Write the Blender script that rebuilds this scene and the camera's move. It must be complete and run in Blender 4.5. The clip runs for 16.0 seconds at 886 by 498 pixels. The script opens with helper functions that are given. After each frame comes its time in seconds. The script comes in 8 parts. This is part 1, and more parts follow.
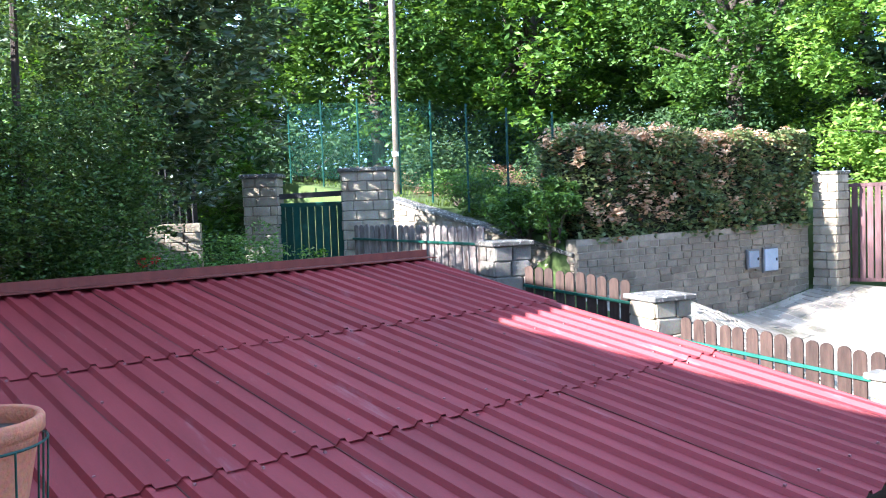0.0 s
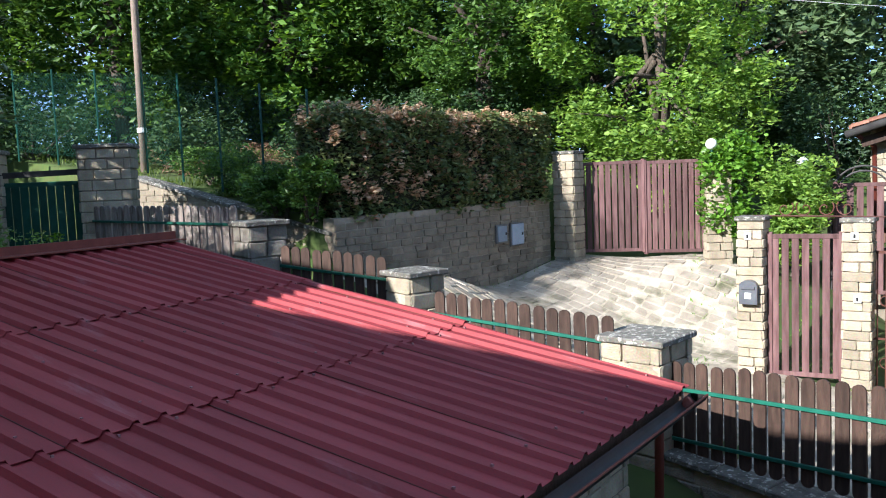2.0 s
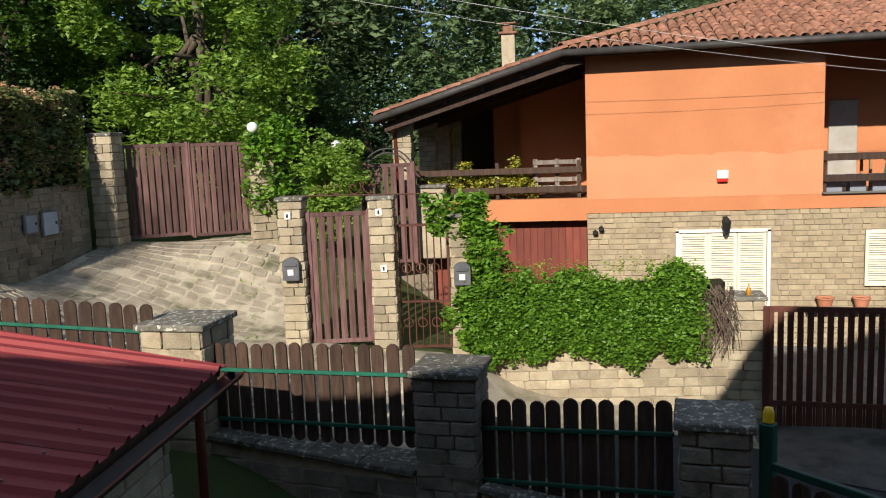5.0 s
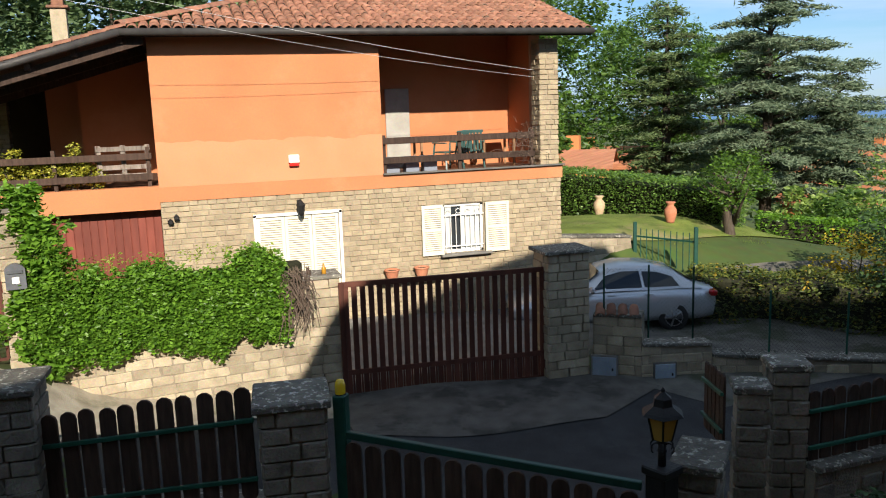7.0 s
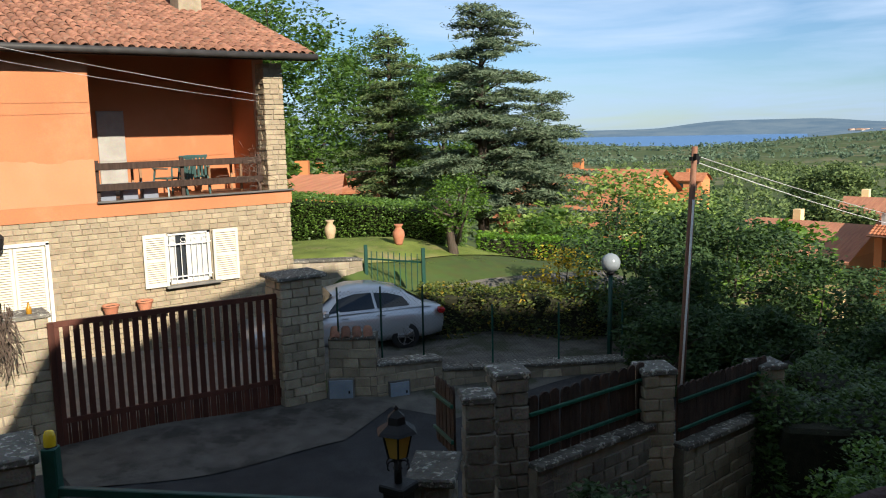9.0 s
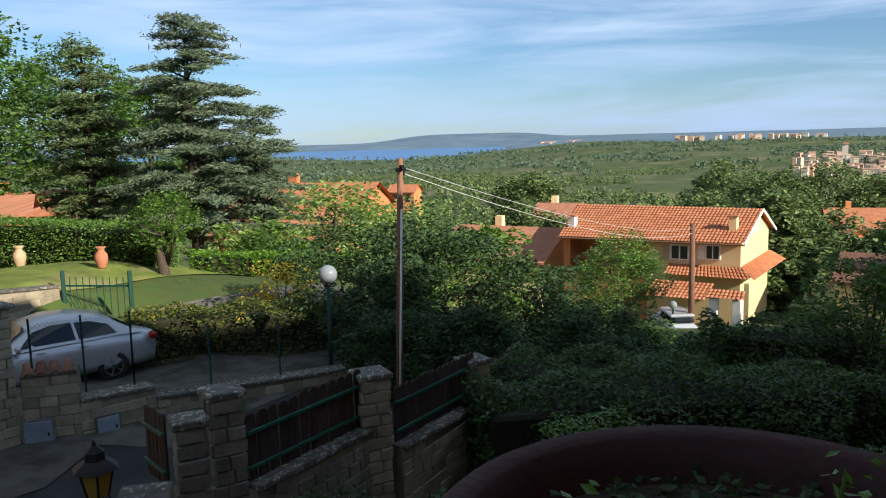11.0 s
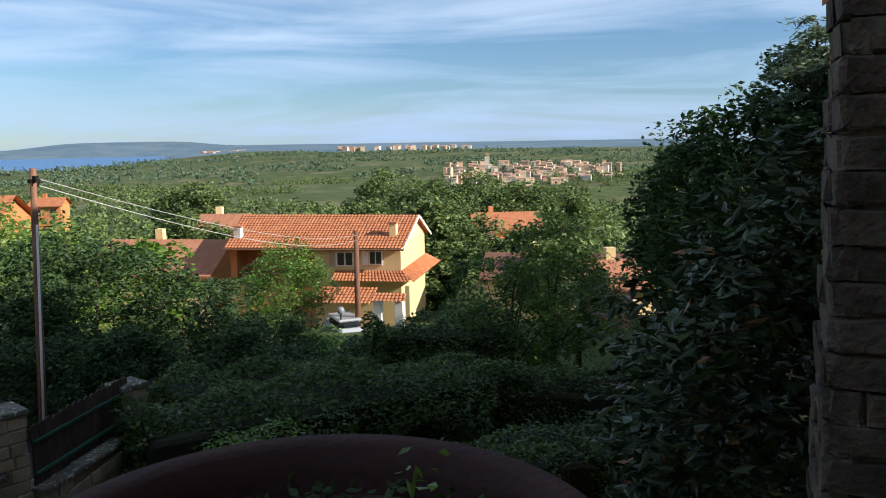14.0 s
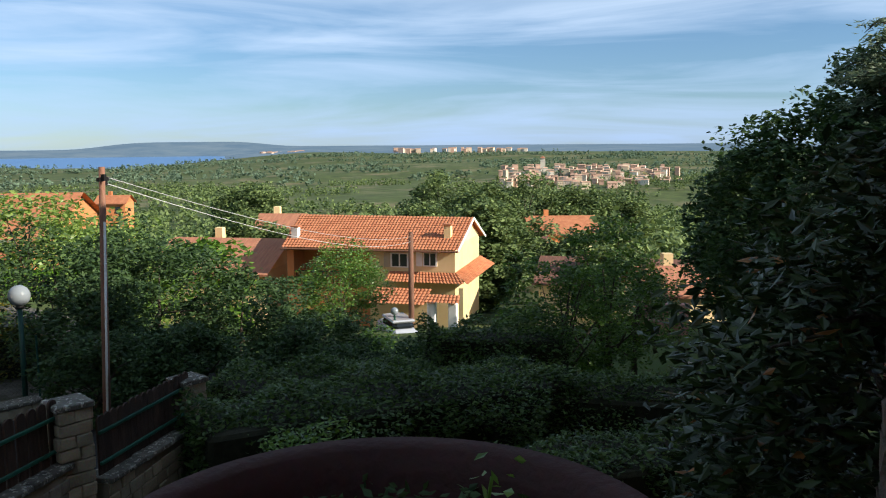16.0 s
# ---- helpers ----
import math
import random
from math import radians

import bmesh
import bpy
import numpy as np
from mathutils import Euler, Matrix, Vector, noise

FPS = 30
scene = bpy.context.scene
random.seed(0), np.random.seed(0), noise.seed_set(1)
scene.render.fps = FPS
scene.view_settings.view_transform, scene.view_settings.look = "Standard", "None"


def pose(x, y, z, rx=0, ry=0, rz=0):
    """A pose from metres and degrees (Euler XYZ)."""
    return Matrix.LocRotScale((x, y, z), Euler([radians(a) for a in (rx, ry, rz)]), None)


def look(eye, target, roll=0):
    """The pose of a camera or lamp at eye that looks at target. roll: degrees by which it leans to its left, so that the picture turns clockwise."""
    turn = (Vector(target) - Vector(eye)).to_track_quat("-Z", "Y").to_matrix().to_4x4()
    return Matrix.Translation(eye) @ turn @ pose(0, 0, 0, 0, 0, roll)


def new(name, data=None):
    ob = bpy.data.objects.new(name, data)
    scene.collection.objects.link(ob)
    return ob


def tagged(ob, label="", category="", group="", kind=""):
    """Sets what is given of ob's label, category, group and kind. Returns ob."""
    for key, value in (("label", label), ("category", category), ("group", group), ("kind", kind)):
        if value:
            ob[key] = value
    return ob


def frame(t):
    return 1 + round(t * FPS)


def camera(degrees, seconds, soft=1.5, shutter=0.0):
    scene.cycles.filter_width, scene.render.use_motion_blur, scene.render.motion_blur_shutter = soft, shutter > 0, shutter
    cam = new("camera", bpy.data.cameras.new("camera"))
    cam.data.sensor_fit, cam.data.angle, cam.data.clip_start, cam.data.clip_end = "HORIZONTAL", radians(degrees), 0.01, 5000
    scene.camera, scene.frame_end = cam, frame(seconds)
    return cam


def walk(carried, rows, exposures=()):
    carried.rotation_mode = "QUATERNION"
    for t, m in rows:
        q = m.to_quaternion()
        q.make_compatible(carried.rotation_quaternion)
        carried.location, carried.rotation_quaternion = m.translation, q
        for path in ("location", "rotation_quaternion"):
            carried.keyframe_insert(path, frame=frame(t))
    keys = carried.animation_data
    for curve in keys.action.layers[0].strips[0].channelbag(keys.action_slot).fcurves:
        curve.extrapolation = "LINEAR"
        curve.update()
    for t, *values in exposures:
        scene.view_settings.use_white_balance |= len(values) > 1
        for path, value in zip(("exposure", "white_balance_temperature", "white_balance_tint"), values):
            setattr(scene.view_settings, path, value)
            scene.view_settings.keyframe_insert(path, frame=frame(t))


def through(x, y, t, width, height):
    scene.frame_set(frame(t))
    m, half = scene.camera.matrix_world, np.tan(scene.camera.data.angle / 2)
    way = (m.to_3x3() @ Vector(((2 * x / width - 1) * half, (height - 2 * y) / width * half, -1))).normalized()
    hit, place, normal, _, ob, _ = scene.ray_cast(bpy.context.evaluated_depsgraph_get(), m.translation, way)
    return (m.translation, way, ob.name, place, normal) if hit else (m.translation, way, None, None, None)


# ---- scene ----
cam = camera(56.3, 16.0, soft=1.1)
PATH = [
    (0, (0.184, 0.706, 0.174), (-1.469, 1.826, 0.065), -2.1),
    (0.5, (0.188, 0.77, 0.173), (-1.383, 2.002, 0.047), -2.2),
    (1, (0.17, 0.779, 0.165), (-1.31, 2.117, 0.025), -2.4),
    (1.5, (0.178, 0.811, 0.168), (-1.207, 2.245, 0.009), -2.3),
    (2, (0.177, 0.837, 0.154), (-1.095, 2.37, -0.026), -2.3),
    (2.5, (0.183, 0.854, 0.151), (-0.957, 2.486, -0.048), -2.2),
    (3, (0.177, 0.855, 0.139), (-0.82, 2.576, -0.068), -1.9),
    (5.5, (0.526, 0.866, 0.172), (0.373, 2.84, -0.11), -2.4),
    (6, (0.565, 0.888, 0.169), (0.641, 2.863, -0.136), -2.4),
    (6.5, (0.597, 0.926, 0.169), (0.987, 2.858, -0.169), -2.1),
    (7, (0.604, 0.944, 0.157), (1.224, 2.816, -0.178), -1.9),
    (7.5, (0.631, 0.971, 0.15), (1.405, 2.787, -0.169), -1.8),
    (8, (0.638, 0.969, 0.148), (1.561, 2.717, -0.16), -1.6),
    (8.5, (0.641, 0.964, 0.148), (1.688, 2.642, -0.149), -1.3),
    (9, (0.649, 0.965, 0.147), (1.837, 2.548, -0.146), -1.3),
    (9.5, (0.655, 0.962, 0.149), (2.003, 2.41, -0.144), -1.3),
    (12, (0.779, 0.841, 0.105), (2.556, 1.718, -0.16), -1.4),
    (12.5, (0.808, 0.838, 0.106), (2.648, 1.576, -0.16), -1.2),
    (13, (0.834, 0.823, 0.1), (2.723, 1.422, -0.17), -1.4),
    (13.5, (0.833, 0.808, 0.105), (2.759, 1.274, -0.167), -1.3),
    (14, (0.824, 0.788, 0.108), (2.77, 1.166, -0.16), -0.9),
    (14.5, (0.811, 0.792, 0.112), (2.762, 1.149, -0.15), -0.8),
    (15, (0.812, 0.794, 0.114), (2.757, 1.184, -0.142), -0.6),
    (15.5, (0.813, 0.809, 0.118), (2.746, 1.256, -0.138), -0.4),
    (16, (0.81, 0.819, 0.115), (2.728, 1.324, -0.146), -0.4),
]
EXPOSURES = [(0, 2.9, 5250, 16), (0.5, 2.55, 5300, 15), (1, 2.15, 5350, 14), (2, 1.5, 5500, 12), (3, 1.1, 5700, 10), (5.5, 0.54, 6500, 10), (6, 0.56, 6500, 10), (7, 0.84, 6500, 10), (9, 0.82, 6500, 10), (12, 0.8, 6450, 10), (16, 0.83, 6450, 10)]
walk(cam, [(t, look(eye, target, roll)) for t, eye, target, roll in PATH], EXPOSURES)
# ---------------------------------------------------------------- light
SUN_WAY = Vector((0.12, 1.0, -0.52)).normalized()
sun = new("sun", bpy.data.lights.new("sun", "SUN"))
sun.data.energy, sun.data.angle, sun.data.color = 4.8, radians(0.55), (1.0, 0.9, 0.76)
sun.rotation_mode = "QUATERNION"
sun.rotation_quaternion = SUN_WAY.to_track_quat("-Z", "Y")

world = bpy.data.worlds.new("sky")
scene.world = world
world.use_nodes = True
wn, wl = world.node_tree.nodes, world.node_tree.links
bg = wn["Background"]
sky = wn.new("ShaderNodeTexSky")
sky.sky_type, sky.sun_disc = "NISHITA", False
sky.sun_elevation, sky.sun_rotation = radians(27.3), math.pi + 0.12
sky.altitude, sky.air_density, sky.dust_density, sky.ozone_density = 300, 1.0, 0.0, 3.0
wtc = wn.new("ShaderNodeTexCoord")
wmap = wn.new("ShaderNodeMapping")
wmap.inputs["Rotation"].default_value = (0.0, 0.0, radians(-18))
wmap.inputs["Scale"].default_value = (1.1, 0.9, 9.0)
wl.new(wtc.outputs["Generated"], wmap.inputs["Vector"])
wno = wn.new("ShaderNodeTexNoise")
wno.inputs["Scale"].default_value, wno.inputs["Detail"].default_value = 2.6, 8.0
wno.inputs["Roughness"].default_value, wno.inputs["Distortion"].default_value = 0.55, 0.5
wl.new(wmap.outputs["Vector"], wno.inputs["Vector"])
wra = wn.new("ShaderNodeValToRGB")
wra.color_ramp.elements[0].position, wra.color_ramp.elements[1].position = 0.38, 0.66
wra.color_ramp.elements[1].color = (0.74, 0.74, 0.74, 1)
wl.new(wno.outputs["Fac"], wra.inputs["Fac"])
wmx = wn.new("ShaderNodeMix")
wmx.data_type = "RGBA"
wl.new(wra.outputs["Color"], wmx.inputs["Factor"])
wl.new(sky.outputs["Color"], wmx.inputs["A"])
wmx.inputs["B"].default_value = (8.6, 8.9, 9.5, 1)
wti = wn.new("ShaderNodeMix")
wti.data_type, wti.blend_type = "RGBA", "MULTIPLY"
wti.inputs["Factor"].default_value = 1.0
wse = wn.new("ShaderNodeSeparateXYZ")
wl.new(wtc.outputs["Generated"], wse.inputs["Vector"])
wgr = wn.new("ShaderNodeValToRGB")
wgr.color_ramp.elements[0].position, wgr.color_ramp.elements[1].position = 0.0, 0.28
wgr.color_ramp.elements[0].color, wgr.color_ramp.elements[1].color = (0.5, 0.68, 0.98, 1), (0.82, 0.94, 1.0, 1)
wge = wgr.color_ramp.elements.new(0.07)
wge.color = (0.62, 0.78, 1.0, 1)
wl.new(wse.outputs["Z"], wgr.inputs["Fac"])
wl.new(wgr.outputs["Color"], wti.inputs["B"])
wl.new(wmx.outputs["Result"], wti.inputs["A"])
wl.new(wti.outputs["Result"], bg.inputs["Color"])
bg.inputs["Strength"].default_value = 0.066


# ---------------------------------------------------------------- materials
def lin(h):
    """Linear colour from a hex string."""
    return tuple(((v / 12.92) if v <= 0.04045 else ((v + 0.055) / 1.055) ** 2.4) for v in (int(h[i:i + 2], 16) / 255 for i in (0, 2, 4))) + (1,)


def material(name, a, b, scale=6.0, rough=0.8, bump=0.3, fine=60.0, metal=0.0, vary="object", amount=0.25, stretch=(1, 1, 1), c=None, cscale=1.2, cut=(0.5, 0.62), spec=0.3):
    """Two colours mixed by a coarse noise, a third one in patches, value varied per object or island, and a fine bump."""
    m = bpy.data.materials.new(name)
    m.use_nodes = True
    n, l = m.node_tree.nodes, m.node_tree.links
    p = n["Principled BSDF"]
    tc, mp = n.new("ShaderNodeTexCoord"), n.new("ShaderNodeMapping")
    geo = n.new("ShaderNodeNewGeometry")
    mp.inputs["Scale"].default_value = stretch
    l.new(geo.outputs["Position"], mp.inputs["Vector"])
    n1, n2 = n.new("ShaderNodeTexNoise"), n.new("ShaderNodeTexNoise")
    n1.inputs["Scale"].default_value, n1.inputs["Detail"].default_value = scale, 6
    n2.inputs["Scale"].default_value, n2.inputs["Detail"].default_value = fine, 4
    l.new(mp.outputs["Vector"], n1.inputs["Vector"])
    l.new(mp.outputs["Vector"], n2.inputs["Vector"])
    ramp = n.new("ShaderNodeValToRGB")
    ramp.color_ramp.elements[0].position, ramp.color_ramp.elements[1].position = 0.32, 0.68
    ramp.color_ramp.elements[0].color, ramp.color_ramp.elements[1].color = a, b
    l.new(n1.outputs["Fac"], ramp.inputs["Fac"])
    col = ramp.outputs["Color"]
    if c:
        n3 = n.new("ShaderNodeTexNoise")
        n3.inputs["Scale"].default_value, n3.inputs["Detail"].default_value = cscale, 7
        n3.inputs["Roughness"].default_value = 0.65
        l.new(mp.outputs["Vector"], n3.inputs["Vector"])
        r3 = n.new("ShaderNodeValToRGB")
        r3.color_ramp.elements[0].position, r3.color_ramp.elements[1].position = cut
        l.new(n3.outputs["Fac"], r3.inputs["Fac"])
        mx = n.new("ShaderNodeMix")
        mx.data_type = "RGBA"
        l.new(r3.outputs["Color"], mx.inputs["Factor"])
        l.new(col, mx.inputs["A"])
        mx.inputs["B"].default_value = c
        col = mx.outputs["Result"]
    hs = n.new("ShaderNodeHueSaturation")
    mr = n.new("ShaderNodeMapRange")
    mr.inputs["To Min"].default_value, mr.inputs["To Max"].default_value = 1 - amount, 1 + amount
    if vary == "island":
        l.new(geo.outputs["Random Per Island"], mr.inputs["Value"])
    else:
        oi = n.new("ShaderNodeObjectInfo")
        l.new(oi.outputs["Random"], mr.inputs["Value"])
    l.new(mr.outputs["Result"], hs.inputs["Value"])
    l.new(col, hs.inputs["Color"])
    g2 = n.new("ShaderNodeMix")
    g2.data_type, g2.blend_type = "RGBA", "OVERLAY"
    g2.inputs["Factor"].default_value = 0.35
    l.new(hs.outputs["Color"], g2.inputs["A"])
    l.new(n2.outputs["Color"], g2.inputs["B"])
    l.new(g2.outputs["Result"], p.inputs["Base Color"])
    p.inputs["Roughness"].default_value, p.inputs["Metallic"].default_value = rough, metal
    p.inputs["Specular IOR Level"].default_value = spec
    if bump:
        bp = n.new("ShaderNodeBump")
        bp.inputs["Strength"].default_value, bp.inputs["Distance"].default_value = bump, 0.02
        l.new(n2.outputs["Fac"], bp.inputs["Height"])
        l.new(bp.outputs["Normal"], p.inputs["Normal"])
    return m


def leaf_material(name, a, b, rough=0.45, through=0.35, tip=None):
    """Leaves: colour varied leaf by leaf, light let through."""
    m = bpy.data.materials.new(name)
    m.use_nodes = True
    n, l = m.node_tree.nodes, m.node_tree.links
    p = n["Principled BSDF"]
    geo = n.new("ShaderNodeNewGeometry")
    ramp = n.new("ShaderNodeValToRGB")
    ramp.color_ramp.elements[0].color, ramp.color_ramp.elements[1].color = a, b
    if tip:
        e = ramp.color_ramp.elements.new(0.93)
        e.color = b
        ramp.color_ramp.elements[2].color = tip
    l.new(geo.outputs["Random Per Island"], ramp.inputs["Fac"])
    l.new(ramp.outputs["Color"], p.inputs["Base Color"])
    p.inputs["Roughness"].default_value = rough
    p.inputs["Specular IOR Level"].default_value = 0.35
    tr = n.new("ShaderNodeBsdfTranslucent")
    hs = n.new("ShaderNodeHueSaturation")
    hs.inputs["Value"].default_value, hs.inputs["Saturation"].default_value, hs.inputs["Hue"].default_value = 1.6, 1.1, 0.485
    l.new(ramp.outputs["Color"], hs.inputs["Color"])
    l.new(hs.outputs["Color"], tr.inputs["Color"])
    mx = n.new("ShaderNodeMixShader")
    mx.inputs["Fac"].default_value = through
    l.new(p.outputs["BSDF"], mx.inputs[1])
    l.new(tr.outputs["BSDF"], mx.inputs[2])
    l.new(mx.outputs["Shader"], n["Material Output"].inputs["Surface"])
    return m


def plain(name, colour, rough=0.5, metal=0.0, glass=0.0, emit=0.0):
    m = bpy.data.materials.new(name)
    m.use_nodes = True
    p = m.node_tree.nodes["Principled BSDF"]
    p.inputs["Base Color"].default_value, p.inputs["Roughness"].default_value, p.inputs["Metallic"].default_value = colour, rough, metal
    p.inputs["Transmission Weight"].default_value = glass
    return m


STONE = material("tuff_stone", (0.27, 0.225, 0.155, 1), (0.39, 0.335, 0.24, 1), 5, 0.92, 0.7, 45, c=(0.2, 0.17, 0.12, 1), cscale=2.5, cut=(0.55, 0.8))
STONE_ISL = material("tuff_stone_rest", (0.27, 0.225, 0.155, 1), (0.39, 0.335, 0.24, 1), 5, 0.92, 0.7, 45, vary="island", c=(0.2, 0.17, 0.12, 1), cscale=2.5, cut=(0.55, 0.8))
VSTONE = material("villa_tuff", (0.28, 0.225, 0.15, 1), (0.37, 0.305, 0.205, 1), 4, 0.92, 0.6, 45, amount=0.13, c=(0.24, 0.2, 0.14, 1), cscale=2.5, cut=(0.55, 0.8))
VSTONE_ISL = material("villa_tuff_rest", (0.28, 0.225, 0.15, 1), (0.37, 0.305, 0.205, 1), 4, 0.92, 0.6, 45, vary="island", amount=0.13, c=(0.24, 0.2, 0.14, 1), cscale=2.5, cut=(0.55, 0.8))
GREYSTONE = material("grey_tuff", (0.15, 0.135, 0.11, 1), (0.28, 0.25, 0.2, 1), 6, 0.93, 0.7, 45, c=(0.08, 0.075, 0.062, 1), cscale=3, cut=(0.5, 0.72))
MORTAR = material("mortar", (0.2, 0.17, 0.125, 1), (0.28, 0.24, 0.18, 1), 9, 0.95, 0.5, 70)
VMORTAR = material("pale_mortar", (0.27, 0.225, 0.16, 1), (0.33, 0.285, 0.205, 1), 9, 0.95, 0.5, 70)
CAPSTONE = material("lichen_cap", (0.085, 0.08, 0.068, 1), (0.16, 0.15, 0.125, 1), 8, 0.93, 0.8, 50, c=(0.4, 0.385, 0.33, 1), cscale=17, cut=(0.55, 0.6))
ORANGE = material("orange_render", (0.43, 0.168, 0.076, 1), (0.48, 0.192, 0.088, 1), 0.9, 0.9, 0.12, 90, amount=0.0, c=(0.53, 0.235, 0.12, 1), cscale=0.7, cut=(0.55, 0.8))
TILE = material("clay_tile", (0.2, 0.09, 0.06, 1), (0.31, 0.155, 0.1, 1), 7, 0.9, 0.4, 50, c=(0.13, 0.1, 0.075, 1), cscale=5, cut=(0.55, 0.7))
TILE_ISL = material("clay_tile_rest", (0.2, 0.09, 0.06, 1), (0.31, 0.155, 0.1, 1), 7, 0.9, 0.4, 50, vary="island", c=(0.13, 0.1, 0.075, 1), cscale=5, cut=(0.55, 0.7))
TILE_NEW = material("bright_clay_tile", (0.34, 0.125, 0.06, 1), (0.45, 0.185, 0.09, 1), 2, 0.85, 0.3, 30, vary="island", amount=0.2)
REDSHEET = material("red_sheet", (0.225, 0.03, 0.033, 1), (0.28, 0.041, 0.044, 1), 3.0, 0.55, 0.08, 120, amount=0.12, stretch=(0.35, 2.2, 1), c=(0.36, 0.16, 0.165, 1), cscale=1.9, cut=(0.6, 0.8), spec=0.3)
DARKWOOD = material("dark_brown_wood", (0.035, 0.02, 0.014, 1), (0.07, 0.042, 0.03, 1), 8, 0.75, 0.4, 60, stretch=(3, 3, 0.5))
GREYWOOD = material("weathered_wood", (0.2, 0.165, 0.14, 1), (0.32, 0.275, 0.235, 1), 8, 0.85, 0.5, 60, stretch=(3, 3, 0.5), c=(0.1, 0.07, 0.055, 1), cscale=4)
PURPLEWOOD = material("faded_purple_wood", (0.085, 0.042, 0.04, 1), (0.15, 0.085, 0.08, 1), 6, 0.8, 0.4, 60, stretch=(3, 3, 0.4))
REDBROWN = material("red_brown_paint", (0.13, 0.032, 0.022, 1), (0.18, 0.045, 0.03, 1), 4, 0.55, 0.15, 80, stretch=(2, 2, 0.4))
GATEBROWN = material("brown_gate_paint", (0.07, 0.026, 0.018, 1), (0.11, 0.04, 0.027, 1), 4, 0.45, 0.15, 80, stretch=(2, 2, 0.4))
GREENMETAL = material("green_paint", (0.01, 0.075, 0.05, 1), (0.018, 0.11, 0.072, 1), 9, 0.45, 0.15, 80)
DARKGREEN = material("dark_green_paint", (0.008, 0.05, 0.036, 1), (0.014, 0.07, 0.05, 1), 9, 0.45, 0.15, 80)
BLACKMETAL = material("black_iron", (0.007, 0.007, 0.008, 1), (0.015, 0.014, 0.014, 1), 12, 0.6, 0.2, 80)
WHITE = material("white_paint", (0.72, 0.71, 0.66, 1), (0.8, 0.79, 0.75, 1), 3, 0.55, 0.06, 70, amount=0.05)
ASPHALT = material("asphalt", (0.032, 0.032, 0.034, 1), (0.055, 0.055, 0.057, 1), 2, 0.9, 0.6, 130, c=(0.075, 0.075, 0.073, 1), cscale=0.8, cut=(0.55, 0.7))
PAVING = material("worn_paving", (0.27, 0.23, 0.175, 1), (0.42, 0.37, 0.29, 1), 3, 0.93, 0.7, 60, c=(0.13, 0.125, 0.07, 1), cscale=1.1, cut=(0.52, 0.68))
CONCRETE = material("concrete", (0.125, 0.118, 0.108, 1), (0.2, 0.19, 0.172, 1), 3, 0.93, 0.5, 90, c=(0.12, 0.115, 0.105, 1), cscale=1.3, cut=(0.5, 0.66))
TERRACOTTA = material("terracotta", (0.4, 0.155, 0.085, 1), (0.5, 0.21, 0.12, 1), 5, 0.85, 0.25, 60)
OLDTERRA = material("dark_terracotta", (0.045, 0.017, 0.016, 1), (0.07, 0.026, 0.022, 1), 5, 0.75, 0.25, 60)
SOIL = material("soil", (0.03, 0.023, 0.017, 1), (0.07, 0.053, 0.038, 1), 12, 0.98, 0.8, 60)
BARK = material("bark", (0.05, 0.038, 0.028, 1), (0.1, 0.08, 0.06, 1), 9, 0.95, 0.9, 40, stretch=(2, 2, 0.5))
PALEBARK = material("grey_pole_wood", (0.17, 0.13, 0.1, 1), (0.26, 0.2, 0.155, 1), 9, 0.9, 0.5, 40, stretch=(3, 3, 0.3))
GLASS = plain("window_glass", (0.03, 0.035, 0.04, 1), 0.06)
DARKINT = material("shaded_interior", (0.05, 0.03, 0.022, 1), (0.07, 0.045, 0.03, 1), 3, 0.9, 0.1, 40)
YELLOWWALL = material("cream_render", (0.72, 0.53, 0.27, 1), (0.78, 0.6, 0.33, 1), 0.6, 0.9, 0.1, 40)
DEEPORANGE = material("deep_orange_render", (0.56, 0.2, 0.075, 1), (0.62, 0.24, 0.095, 1), 0.6, 0.9, 0.1, 40)

LEAF = leaf_material("leaf_mid", (0.027, 0.066, 0.014, 1), (0.115, 0.215, 0.036, 1))
LEAF_OAK = leaf_material("leaf_oak", (0.034, 0.08, 0.013, 1), (0.145, 0.27, 0.037, 1), 0.5, 0.36)
# Dark leaf tone; on undergrowth, slope and deep wood it stands for shade.
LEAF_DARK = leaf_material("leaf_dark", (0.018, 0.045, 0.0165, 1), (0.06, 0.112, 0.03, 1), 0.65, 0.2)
LEAF_LAUREL = leaf_material("leaf_laurel", (0.052, 0.114, 0.025, 1), (0.156, 0.27, 0.0458, 1), 0.4, 0.25)
LEAF_MAGNOLIA = leaf_material("leaf_magnolia", (0.011, 0.026, 0.01, 1), (0.042, 0.072, 0.02, 1), 0.45, 0.1)
LEAF_PHOTINIA = leaf_material("leaf_photinia", (0.051, 0.085, 0.0255, 1), (0.187, 0.221, 0.0765, 1), 0.4, 0.25, (0.4, 0.16, 0.09, 1))
LEAF_NEWRED = leaf_material("leaf_red_tips", (0.33, 0.19, 0.1, 1), (0.62, 0.47, 0.3, 1), 0.4, 0.3)
LEAF_VINE = leaf_material("leaf_vine", (0.05, 0.125, 0.014, 1), (0.17, 0.33, 0.035, 1), 0.42, 0.35)
LEAF_YELLOW = leaf_material("leaf_yellow", (0.25, 0.2, 0.02, 1), (0.5, 0.4, 0.03, 1), 0.5, 0.35)
LEAF_CEDAR = leaf_material("cedar_needles", (0.065, 0.105, 0.06, 1), (0.19, 0.245, 0.15, 1), 0.6, 0.25)
LEAF_BRIGHT = leaf_material("leaf_young_oak", (0.075, 0.155, 0.025, 1), (0.27, 0.41, 0.07, 1), 0.5, 0.42)
